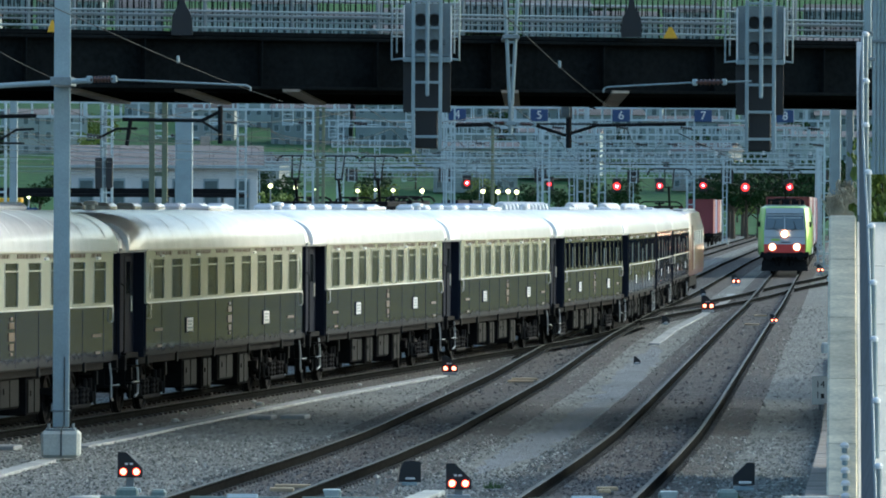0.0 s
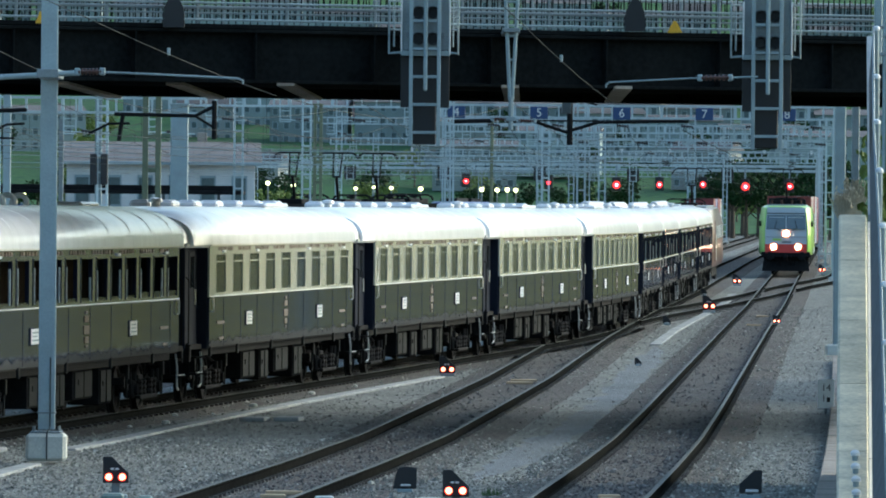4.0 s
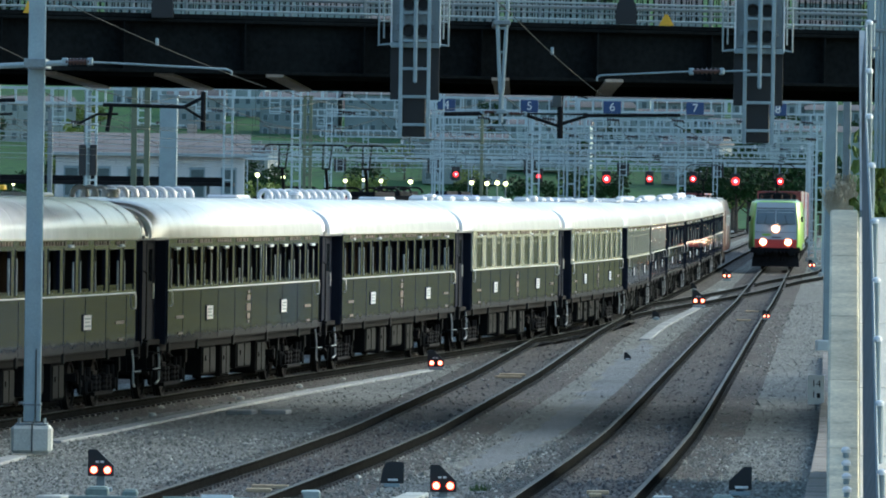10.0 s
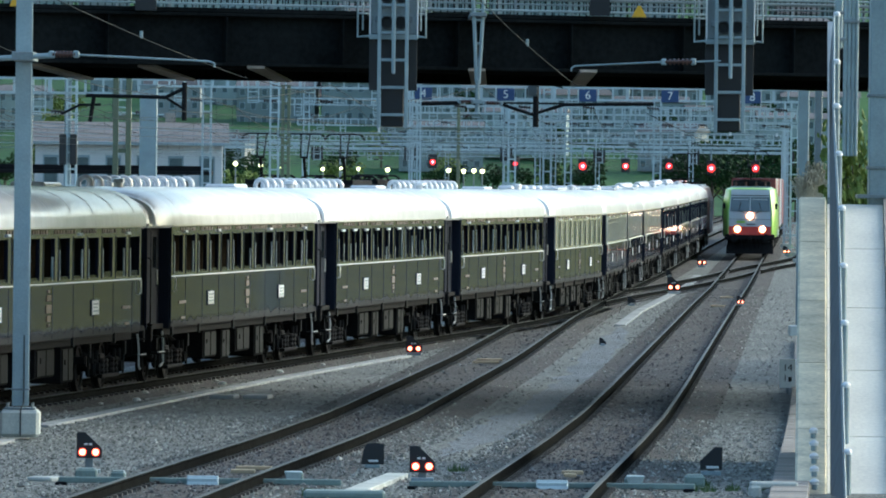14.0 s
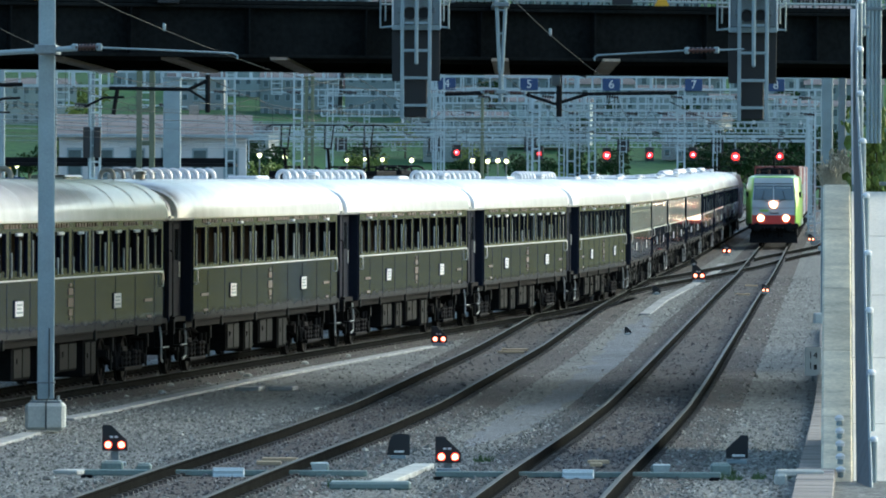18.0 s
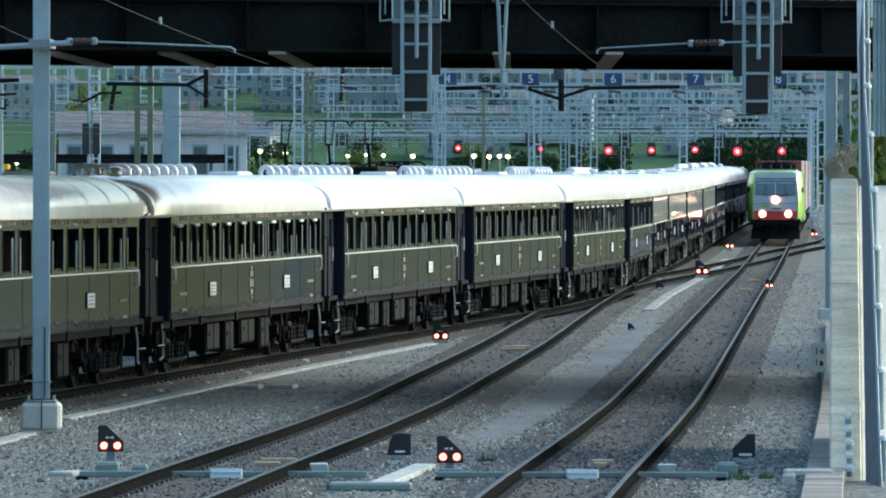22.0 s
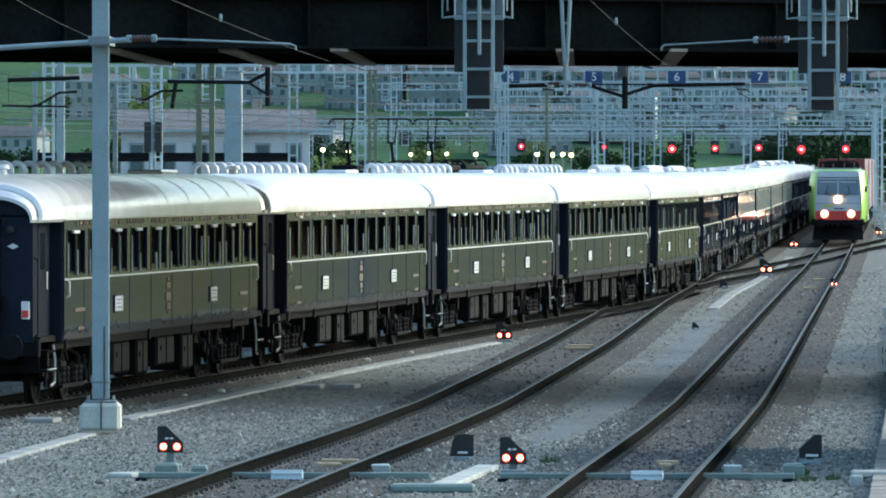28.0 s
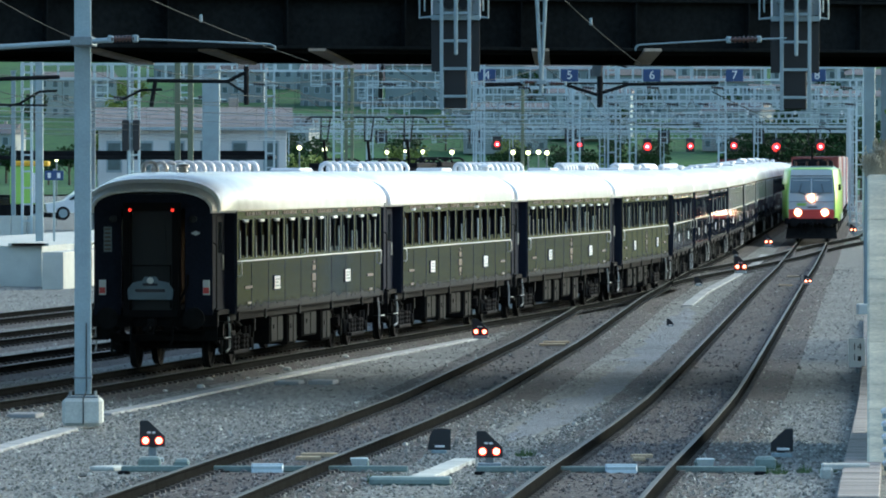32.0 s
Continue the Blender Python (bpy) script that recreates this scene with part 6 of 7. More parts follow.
M_INSUL_DK = material("dark_brown_porcelain", (0.03, 0.022, 0.022), 0.4, 0, 0.2, 8, 40, 0.0)
SPREAD = lambda a, b, n: [a + (b - a) * k / (n - 1) for k in range(n)]
gantry(300, 40, 420, 140, (48, 238), (180, 330), "grey frame gantry over the platform tracks", 0.62, 0.75, 0.9)
numbers = gantry(372, 835, 1536, 142, (845, 1083, 1536), SPREAD(900, 1470, 6), "grey frame gantry with blue track number boards", 0.64, 0.78, 0.5)
gantry(345, 385, 850, 126, (478, 598, 850), (430, 560, 660, 780), "grey frame gantry with hanging arms", 0.42, 0.72, 0.75)
gantry(405, 1010, 1525, 179, (1020, 1278, 1522), SPREAD(1060, 1480, 5), "grey frame gantry over many tracks", 0.78, 0.62, 0.3, tall=1.3)
gantry(455, 850, 1520, 168, (1120, 1510), SPREAD(880, 1450, 6), "grey frame gantry with hanging arms", 0.5, 0.55, 0.7)
gantry(505, 620, 1100, 156, (655, 1010), SPREAD(640, 1060, 4), "slender grey gantry deep in the yard", 0.44, 0.6, 0.8, 0.09)
signs = gantry(560, 640, 1510, 192, (720, 1066, 1505), SPREAD(680, 1440, 7), "grey frame gantry far down the yard", 0.5, 0.6, 0.6)
gantry(640, 850, 1508, 210, (1094, 1506), SPREAD(880, 1440, 6), "grey frame gantry far down the yard", 0.5, 0.6, 0.5)
gantry(710, 500, 1505, 219, (508, 1338, 1503), SPREAD(560, 1440, 5), "hazy grey gantry far down the yard", 0.46, 0.62, 0.4)
signals = gantry(780, 380, 1508, 233, (652, 845, 1010, 1172, 1502), (), "far signal gantry with red lights hung over the tracks", 0.5, 3.2, 0.8, 0.3)
gantry(900, 560, 1500, 245, (905, 1498), SPREAD(600, 1440, 6), "hazy grey gantry at the yard's far end", 0.5, 0.8, 0.6)
for x in (784, 1155, 1240, 1323, 1407, 1490):
    p = plan(x, 200, 559.5)
    part("white_plate", Geo().box(p[0], 559.55, p[2], 0.2, 0.05, 0.32, 0.01), M_PLAQUE, signs, "small white number plate")

for x, s in ((862, "4"), (1008, "5"), (1154, "6"), (1300, "7"), (1446, "8")):
    p = plan(x, 134, 369)
    b = part("number_board", Geo().box(p[0], 369.0, p[2], 0.92, 0.06, 0.64, 0.02).box(p[0], 370.4, p[2] - 0.2, 0.1, 2.8, 0.1), M_BLUE, numbers, "blue board with a white track number")
    t = text(b, s, 0.62, (p[0], 368.95, p[2]), M_PLAQUE, "track_number")
for x in (675, 840, 1010, 1175, 1342, 1510):
    p = plan(x, 242, 779)
    g = part("turned_signal", Geo().box(p[0], 779, p[2], 1.35, 0.2, 1.4, 0.03), M_SIGBLACK, signals, "black signal board seen from behind")
    cage = Geo()
    for o in (-0.36, 0.36):
        cage.box(p[0] + o, 778.8, p[2] + 0.9, 0.11, 0.08, 3.4)
    for q in range(6):
        cage.box(p[0], 778.8, p[2] - 0.7 + 0.62 * q, 0.72, 0.07, 0.09)
    part("signal_cage", cage, M_GANTRY, g, "grey ladder cage before the signal")

for x, y, r in ((879.8, 255.7, 0.22), (1026, 257, 0.18), (1146, 260, 0.3), (1222, 259, 0.24), (1299, 258, 0.24), (1374, 261, 0.32), (1452.4, 260, 0.27)):
    p = plan(x, y, 776)
    r *= 0.86
    s = thing("red_signal", "black colour-light signal showing red, hung from the gantry", "railway signal", "red signals")
    part("housing", Geo().box(p[0], 776.3, p[2] + 0.1, 0.95, 0.4, 1.5, 0.05), M_SIGBLACK, s)
    part("hanger", Geo().box(p[0], 776.5, p[2] + 1.2, 0.2, 0.2, 1.9, 0.02), M_GALV, s)
    part("red_lamp", Geo().turned((p[0], 776.05, p[2]), [(r, 0), (r * 0.85, -0.06), (r * 0.5, -0.1), (0.01, -0.11)], "y", 18), M_LAMP_RED, s, "glowing red lens")
    part("bulb", Geo().turned((p[0], 775.95, p[2]), [(r * 0.42, 0), (r * 0.36, -0.03), (0.01, -0.05)], "y", 12), M_LAMP_CORE, s, "bright bulb behind the lens")
    # glare of the red lens, built as a wider glowing ring
    part("lens_rim", Geo().turned((p[0], 776.05, p[2]), [(r * 1.7, 0.05), (r * 1.7, -0.04), (r * 1.2, -0.05), (r * 1.18, 0.03)], "y", 18), M_LAMP_REDSOFT, s, "red glowing ring for the glare around the lens")


def yard_mast(x, w, y0, y1, d, mat, label, twin=False):
    k = d / LENS
    px = (x - 784) * k
    top = EYE_Z + (HORIZON - y0) * k
    root = thing("yard_mast", label, "mast", "yard masts", at=(px, d, grade(d) - 0.2))
    ww = w * k
    if twin:
        for s in (-1, 1):
            part("leg", Geo().box(s * (ww / 2 - 0.07), 0, top / 2, 0.15, 0.2, top, 0.01), mat, root)
        for j in range(int(top / 0.9)):
            part("batten", Geo().box(0, 0, 0.6 + 0.9 * j, ww - 0.2, 0.12, 0.12, 0.01), mat, root)
    else:
        part("column", Geo().box(0, 0, top / 2, ww, ww * 0.8, top, 0.03), mat, root)
    part("cap", Geo().box(0, 0, top, ww + 0.08, ww, 0.06, 0.01), mat, root)
    part("footing", Geo().box(0, 0, 0.1, ww + 0.4, ww + 0.4, 0.4, 0.04), M_CONCRETE, root)
    return root


yard_mast(326, 32, 90, 305, 190, M_OLIVEPOLE, "mossy olive twin-legged mast", True)
yard_mast(374, 31, 115, 305, 262, M_GALV, "broad pale grey mast beyond the bridge")
yard_mast(70, 14, 40, 430, 268, M_GALV, "pale grey mast standing by the platform end")
yard_mast(231, 12, 112, 300, 300, M_GALV, "slim pale grey mast with black boxes")
yard_mast(618, 16, 118, 300, 318, M_OLIVEPOLE, "olive green mast among the gantries", True)
yard_mast(925, 6, 150, 300, 420, M_OLIVEPOLE, "slim olive mast far in the yard")
yard_mast(1539, 20, 60, 340, 205, M_GALV, "pale grey mast beside the ramp wall")
yard_mast(1566, 14, 60, 340, 190, M_GALV_DK, "darker grey mast behind the fence")
yard_mast(24, 8, 120, 320, 300, M_GALV, "slim pale grey mast beyond the bridge")
yard_mast(165, 9, 150, 300, 330, M_GALV_DK, "thin grey mast with step irons")
for x in (222, 241):
    p = plan(x, 240, 299.4)
    thing("signal_box_back", "small black signal case fixed to a mast", "railway signal", "signal cases", geo=Geo().box(p[0], 299.76, p[2], 0.3, 0.3, 1.3, 0.03), mats=M_SIGBLACK)

# contact wires and catenaries above the tracks
for o in (0.0, -4.4, -8.8, -13.4, -18.0, -22.6, -27.2, -31.8):
    for base, lo in ((train_x, 150),):
        spans = [150, 205, 262, 302, 345, 405, 455, 505, 560, 620, 690, 780, 880]
        contact, upper = [], []
        drops = Geo()
        for a, b in zip(spans, spans[1:]):
            pa, pb = Vector((base(a) + o, a, 5.6)), Vector((base(b) + o, b, 5.6))
            contact += arc(pa, pb, 0.02, 3)
            top = arc(pa + Vector((0, 0, 1.35)), pb + Vector((0, 0, 1.35)), 0.75, 6)
            upper += top
            for p in top[1:-1]:
                drops.cyl((p[0], p[1], p[2]), (p[0], p[1], 5.6), 0.006, n=4, caps=False)
        w = thing("catenary", "overhead contact wire with its carrying wire and droppers", "overhead wire", "yard catenaries", geo=Geo().tube(contact, 0.011, 4), mats=M_WIRE)
        part("carrying_wire", Geo().tube(upper, 0.012, 4), M_WIRE, w)
        tagged(part("dropper_rest", drops, M_WIRE, w), kind="stuff")
for o in (0.0,):
    g = arc((right_x(140), 140, 5.55), (right_x(405), 405, 5.6), 0.05, 20) + arc((right_x(405), 405, 5.6), (right_x(880), 880, 5.6), 0.05, 20)
    wire("overhead contact wire above the straight track", g, 0.011)
for y0, y1, d in ((196, 190, 240), (206, 199, 275), (214, 206, 320), (228, 205, 300), (188, 196, 250), (236, 226, 420)):
    wire("thin cross wire strung between the gantries", arc(plan(-30, y0, d), plan(1500, y1, d + 8), 0.25, 12), 0.014, M_GALV)


# ---- left side: platform, station, parked trains ----
def platform():
    root = thing("platform", "pale concrete platform with a block end wall", "platform", kind="structure")
    g = Geo()
    for d0, d1, x0, x1, z in ((246, 262, 75, 112, 1.1), (252, 420, -300, 74, 1.25)):
        ka, kb = d0 / LENS, d1 / LENS
        g.loft([[((x0 - 784) * ka + (d - d0) * 0.1, d, h) for x0, h in ((x0, -0.3), (x1, -0.3), (x1, z), (x0, z))] for d in (d0, d1)])
    part("deck", g, M_CONCRETE, root)
    for k in range(8):
        part("coping_slab", Geo().box((30 + k * 6 - 784) * 252 / LENS, 251.95 + 0.0, 1.3, 0.6, 0.5, 0.1, 0.01), M_CONCRETE, root)


platform()
rail_fence = thing("platform_edge_wall", "low pale concrete wall beside the outer tracks", "wall", kind="structure")
for k in range(10):
    part("wall_block", Geo().box((-190 + 28 * k - 784) * 300 / LENS, 300, 1.55, 0.64, 0.25, 0.9, 0.02), M_CONCRETE, rail_fence)

M_PLASTER = material("white_plaster", (0.60, 0.61, 0.60), 0.8, 0, 0.12, 0.5, 12, 0.05, tint=0.12)
M_PINK = material("faded_pink_plaster", (0.50, 0.29, 0.26), 0.8, 0, 0.12, 0.5, 12, 0.05)
M_TILE = material("dark_roof_tiles", (0.09, 0.085, 0.085), 0.8, 0, 0.25, 0.8, 20, 0.3, tint=0.3)
M_WIN = material("dark_house_window", (0.09, 0.125, 0.13), 0.15, 0, 0.2, 3, 30, 0)


M_HOUSE = material("greyed_plaster", (0.30, 0.315, 0.30), 0.85, 0, 0.14, 0.5, 12, 0.05, tint=0.25)
M_ROOFBROWN = material("weathered_brown_grey_tiles", (0.17, 0.155, 0.15), 0.85, 0, 0.25, 0.6, 16, 0.3, streak=(0.4, 3, 3))
M_TEAL = material("teal_grey_facade", (0.23, 0.28, 0.27), 0.7, 0, 0.2, 0.3, 6, 0.05, tint=0.3)


def house(w, l, h, wall, floors, cols, label, rise=2.2, tiles=None):
    """A house about its base; the long side faces -y."""
    root = thing("house", label, "house", "houses beyond the yard")
    part("wall", Geo().box(0, 0, h / 2, w, l, h, 0.03), wall, root)
    part("roof", Geo().loft([[(x, -l / 2 - 0.5, h), (x, l / 2 + 0.5, h), (x, 0.3, h + rise), (x, -0.3, h + rise)] for x in (-w / 2 - 0.4, w / 2 + 0.4)]), tiles or M_TILE, root)
    part("chimney", Geo().box(w * 0.22, 0.6, h + rise, 0.6, 0.6, 1.2, 0.03), M_CONC_DARK, root)
    for f in range(floors):
        for c in range(cols):
            x = -w / 2 + w * (c + 0.5) / cols
            z = h * (f + 0.55) / floors
            part("window", Geo().box(x, -l / 2 - 0.02, z, w / cols * 0.5, 0.1, h / floors * 0.52).box(x, -l / 2 - 0.06, z, w / cols * 0.4, 0.06, h / floors * 0.44, slot=1), [M_GALV, M_WIN], root)
    return root


def place(ob, x, y, d, rz=0.0):
    p = plan(x, y, d)
    ob.matrix_basis = pose(p[0], d, p[2], 0, 0, rz)
    return ob


# the station building and its canopy
st = place(house(11.4, 7, 3.7, M_PLASTER, 1, 6, "white plastered station building with a wide grey-brown roof", 1.35, M_ROOFBROWN), 341, 337, 432, 2)
part("eave_board", Geo().box(0, -4.05, 3.72, 12.2, 0.12, 0.2, 0.02), M_GALV, st, "pale eave board")
cano = thing("platform_canopy", "long dark platform canopy on thin posts", "canopy", geo=Geo().box(-15.5, 360, 4.55, 14, 5.0, 0.2, 0.03).box(-15.5, 360, 4.78, 13, 3.0, 0.25, 0.03), mats=M_BLACK)
for k in range(5):
    part("post", Geo().box(-21 + 2.8 * k, 360, 2.2, 0.16, 0.16, 4.6, 0.01), M_GALV_DK, cano)
for x, y in ((100, 283), (173, 277), (237, 265), (289, 267), (417, 269), (435, 263), (450, 270), (465, 272), (486, 263), (530, 262), (575, 265), (612, 268), (685, 270), (717, 268), (748, 269), (800, 270), (908, 270), (935, 271), (953, 270), (968, 271)):
    p = plan(x, y, 455)
    l = thing("platform_lamp", "glowing round lamp on a thin grey post", "street lamp", "platform lamps", at=(p[0], 455, grade(455)))
    h = p[2] - grade(455)
    part("post", Geo().cyl((0, 0.2, -0.3), (0, 0.2, h), 0.05, n=6), M_GALV_DK, l)
    r = 0.10 + 0.05 * ((x * 7) % 3) / 2
    part("globe", Geo().turned((0, 0, h), [(0.02, -r), (r * 0.8, -r * 0.6), (r, 0), (r * 0.8, r * 0.6), (0.02, r)], "z", 12), M_LAMP_Y, l, "glowing yellow-green globe")
    part("hat", Geo().turned((0, 0, h + r), [(r * 1.5, -0.02), (r * 1.4, 0.03), (r * 0.5, 0.12), (0.02, 0.15)], "z", 10), M_SIGBLACK, l, "black tin hat")


def parked(x, d, n, mat, label, panto):
    """A train standing in the yard, end on."""
    for i in range(n):
        dd = d + 19.5 * i
        root = thing("parked_rail_vehicle", label, "railway vehicle", "parked trains", at=((x - 784) * d / LENS + 0.063 * (dd - d), dd, grade(dd)), rz=-3.6)
        part("body", Geo().loft([nose_ring(-9.2, 1.3, 1.1, 2.9, 3.7, 1.1, 0.1), nose_ring(-8.6, 1.45, 1.0, 3.0, 3.8, 1.2, 0), nose_ring(9.2, 1.45, 1.0, 3.0, 3.8, 1.2, 0)]), mat, root)
        part("cab_glass", Geo().box(0, -9.1, 2.95, 2.0, 0.12, 0.6, 0.02), M_DARKGLASS, root)
        part("roof_gear", Geo().box(0, 0, 3.9, 1.2, 15, 0.3, 0.04), M_BLACK, root)
        part("underframe", Geo().box(0, 0, 0.5, 2.2, 16, 1.1, 0.05), M_BLACK, root)
        if panto:
            pantograph(root, -5, 2.35 if i == 0 else 0.3, 3.85, 0.045)
            pantograph(root, 5, 0.3, 3.85, 0.05)


parked(590, 350, 1, M_IRON, "dark brown parked locomotive with raised pantographs", True)
parked(666, 352, 1, M_CONT_RED, "dull red parked locomotive with raised pantographs", True)
parked(735, 354, 2, M_IRON, "dark grey parked locomotive with pantographs", True)
parked(860, 520, 2, M_CONT_BLUE, "blue parked rail vehicle in the yard", False)

# by the platform's end
kiosk = thing("kiosk", "small lime green kiosk with an orange top", "kiosk", at=plan(48, 362, 330))
part("cabin", Geo().box(0, 0, 0.9, 1.5, 1.4, 1.8, 0.05), M_GREEN, kiosk)
part("lid", Geo().box(0.2, 0, 1.9, 1.7, 1.6, 0.24, 0.05), M_YELLOW, kiosk)
part("door", Geo().box(0.5, -0.71, 0.75, 0.4, 0.04, 1.4, 0.01), M_PLAQUE, kiosk)
sgn = thing("platform_sign", "blue platform sign with white bars on a grey post", "sign", at=plan(96, 430, 268))
part("post", Geo().box(0, 0, 1.3, 0.08, 0.08, 3.0, 0.01), M_GALV, sgn)
part("board", Geo().box(0, -0.06, 2.55, 0.72, 0.06, 0.36, 0.01), M_BLUE, sgn)
part("number_panel", Geo().box(-0.18, -0.1, 2.55, 0.12, 0.02, 0.2).box(0.18, -0.1, 2.55, 0.12, 0.02, 0.2), M_PLAQUE, sgn)


def parked_car(at, rz, mat, label):
    root = thing("car", label, "car", "parked cars", at=at, rz=rz)
    prof = [(-2.1, 0.35), (-2.15, 0.75), (-1.3, 0.9), (-0.6, 1.42), (0.9, 1.45), (1.7, 0.98), (2.1, 0.85), (2.12, 0.35)]
    part("body", Geo().loft([[(x, s * w, z) for x, z in prof] for s, w in ((-1, 0.86), (-1, 0.8), (1, 0.8), (1, 0.86))]), mat, root)
    for s in (-1, 1):
        part("side_window", Geo().slab([(-1.1, 0.95), (-0.55, 1.35), (0.85, 1.38), (1.45, 0.98)], s * 0.87 - 0.01, s * 0.87 + 0.01), M_DARKGLASS, root)
        for x in (-1.35, 1.3):
            w = part("wheel", Geo().turned((x, s * 0.82, 0.32), [(0.1, -0.1), (0.32, -0.1), (0.32, 0.1), (0.1, 0.1)], "y", 16), M_RUBBER, root)
            part("rim", Geo().turned((x, s * 0.82, 0.32), [(0.02, s * 0.09), (0.2, s * 0.1), (0.21, s * 0.11), (0.02, s * 0.115)], "y", 12), M_GALV, w)


parked_car(plan(160, 390, 330), 8, M_WHITE, "silver-white parked car behind the platform")
parked_car(plan(15, 398, 345), 0, M_IRON, "dark grey parked car behind the platform")


# ---- hillside, houses and trees ----
def hill_z(x, d):
    base = max(0.0, d - 1440)
    z = 0.5 + base * 0.086 + (base / 420) ** 2 * 3.0
    return z + 5.0 * noise.noise(Vector((x / 90, d / 130, 0.3))) * min(1, base / 150)


def hillside():
    g = Geo()
    xs = [-1500 + 100 * k for k in range(31)]
    ds = [925, 1200, 1430, 1470, 1510, 1550, 1600, 1660, 1730, 1820, 1950, 2200, 2700, 3800]
    g.put([(x, d, hill_z(x, d)) for d in ds for x in xs], [(i * 31 + k, i * 31 + k + 1, (i + 1) * 31 + k + 1, (i + 1) * 31 + k) for i in range(len(ds) - 1) for k in range(30)])
    thing("hillside", "green meadow hillside behind the yard", "hill", kind="structure", geo=g, mats=M_GRASS)
    # grassy banks along both sides of the line, outside the tracks
    for s, label in ((1, "olive grass bank right of the line"), (-1, "green grass bank left of the line")):
        g = Geo()
        ds = [-40, 60, 125, 150, 200, 260, 330, 420, 560, 760, 940]
        rows = []
        for d in ds:
            x0 = max(right_x(d), 0.0615 * d - 3.2) + 4.3 + (6 if d < 130 else 0) if s > 0 else -0.09 * max(d, 40) - 34
            rows.append([(x0 + s * u, d, grade(d) - 0.25 + h + (0.3 * noise.noise(Vector((u, d / 9, s))) if u > 5 else 0)) for u, h in ((0, 0), (3, 0.3), (7, 1.0), (16, 2.2), (40, 3.4), (120, 6))])
        g.loft(rows, closed=False)
        thing("grass_bank", label, "grass bank", kind="structure", geo=g, mats=M_BANK)


M_BANK = material("olive_grass", (0.19, 0.168, 0.018), 0.9, 0, 0.4, 0.25, 6.0, 0.4, second=(0.075, 0.078, 0.013), spec=0.1)
hillside()
# unseen slope added behind the viewpoint; its height limits sky light from there
g = Geo()
g.loft([[(x, -70 - u + 8 * noise.noise(Vector((x / 30, u, 2))), h) for u, h in ((0, -1), (4, 4), (14, 7), (40, 10), (90, 14))] for x in range(-400, 420, 40)], closed=False)
thing("wooded_slope", "unseen dark slope added behind the viewpoint", "hill", kind="structure", geo=g, mats=M_LEAF)


def tree(h, spread, seed, label, leaf=None):
    rnd = random.Random(seed)
    root = thing("tree", label, "tree", "trees")
    g = Geo()
    g.cyl((0, 0, -0.3), (0.05, 0, h * 0.45), h * 0.03, h * 0.018, 8)
    tips = []
    for k in range(9):
        a = rnd.uniform(0, 6.28)
        z0 = h * rnd.uniform(0.25, 0.6)
        r = spread * rnd.uniform(0.3, 0.75)
        tip = (r * math.cos(a), r * math.sin(a), z0 + h * rnd.uniform(0.12, 0.38))
        g.cyl((0.03, 0, z0), tip, h * 0.011, h * 0.004, 5)
        tips.append(tip)
    part("trunk", g, M_BARK, root)
    c = Geo()
    for k in range(420):
        t = tips[rnd.randrange(len(tips))] if rnd.random() < 0.55 else (0, 0, h * 0.62)
        s = spread * (0.42 if t[0] else 0.75)
        while True:
            v = [rnd.uniform(-1, 1) for _ in range(3)]
            if sum(a * a for a in v) < 1:
                break
        p = Vector((t[0] + v[0] * s, t[1] + v[1] * s, t[2] + v[2] * s * (h * 0.36 / spread if not t[0] else 0.8)))
        q = rnd.uniform(0.12, 0.26) * spread * 0.55
        n = Vector([rnd.uniform(-1, 1) for _ in range(3)]).normalized()
        u = n.orthogonal().normalized()
        w = n.cross(u)
        ring = [p + u * q * math.cos(j * 1.26 + k) * rnd.uniform(0.6, 1) + w * q * math.sin(j * 1.26 + k) * rnd.uniform(0.6, 1) for j in range(5)]
        c.put(ring + [p + n * q * 0.5], [(j, (j + 1) % 5, 5) for j in range(5)])
    part("crown", c, leaf or M_LEAF, root)
    return root


M_LEAF2 = material("bright_leaves", (0.20, 0.26, 0.04), 0.7, 0, 0.4, 0.6, 6, 0.2, second=(0.08, 0.12, 0.025))
T = [tree(9.5, 3.2, 1, "dense dark green tree beyond the tracks"), tree(7.5, 2.8, 2, "dark green bushy tree beyond the tracks"), tree(8, 3.6, 3, "broad bright green tree on the slope", M_LEAF2), tree(11, 3.4, 4, "tall dark green tree on the slope")]
spots = [(0, 1330, 830), (3, 1352, 840), (0, 1376, 825), (3, 1398, 850), (0, 1420, 835), (1, 1512, 800), (3, 1526, 820), (1, 1305, 860), (0, 1345, 870), (3, 1490, 860), (2, 232, 470)]
rnd = random.Random(5)
for i, x, d in spots:
    p = plan(x, 300, d)
    copy_thing(T[i], pose(p[0], d, grade(d) - 0.2, 0, 0, rnd.uniform(0, 360)))
for k in range(80):
    x, d = rnd.uniform(-120, 1700), rnd.choice((rnd.uniform(1380, 1470), rnd.uniform(1470, 2050)))
    p = plan(x, 0, d)
    copy_thing(T[rnd.randrange(4)], pose(p[0], d, hill_z(p[0], d) - 0.3, 0, 0, rnd.uniform(0, 360)))
for k in range(5):
    d = 290 + 40 * k + rnd.uniform(-5, 5)
    x = 0.078 * d + 12 + rnd.uniform(0, 8)
    copy_thing(T[(1, 2)[k % 2]], pose(x + 14, d, 2.4, 0, 0, rnd.uniform(0, 360)))
for i, ob in enumerate(T):
    p = plan(1460 - 30 * i, 300, 900 + 8 * i)
    ob.matrix_basis = pose(p[0], p[1], 0.2, 0, 0, 40 * i)
p = plan(1636, 300, 120)
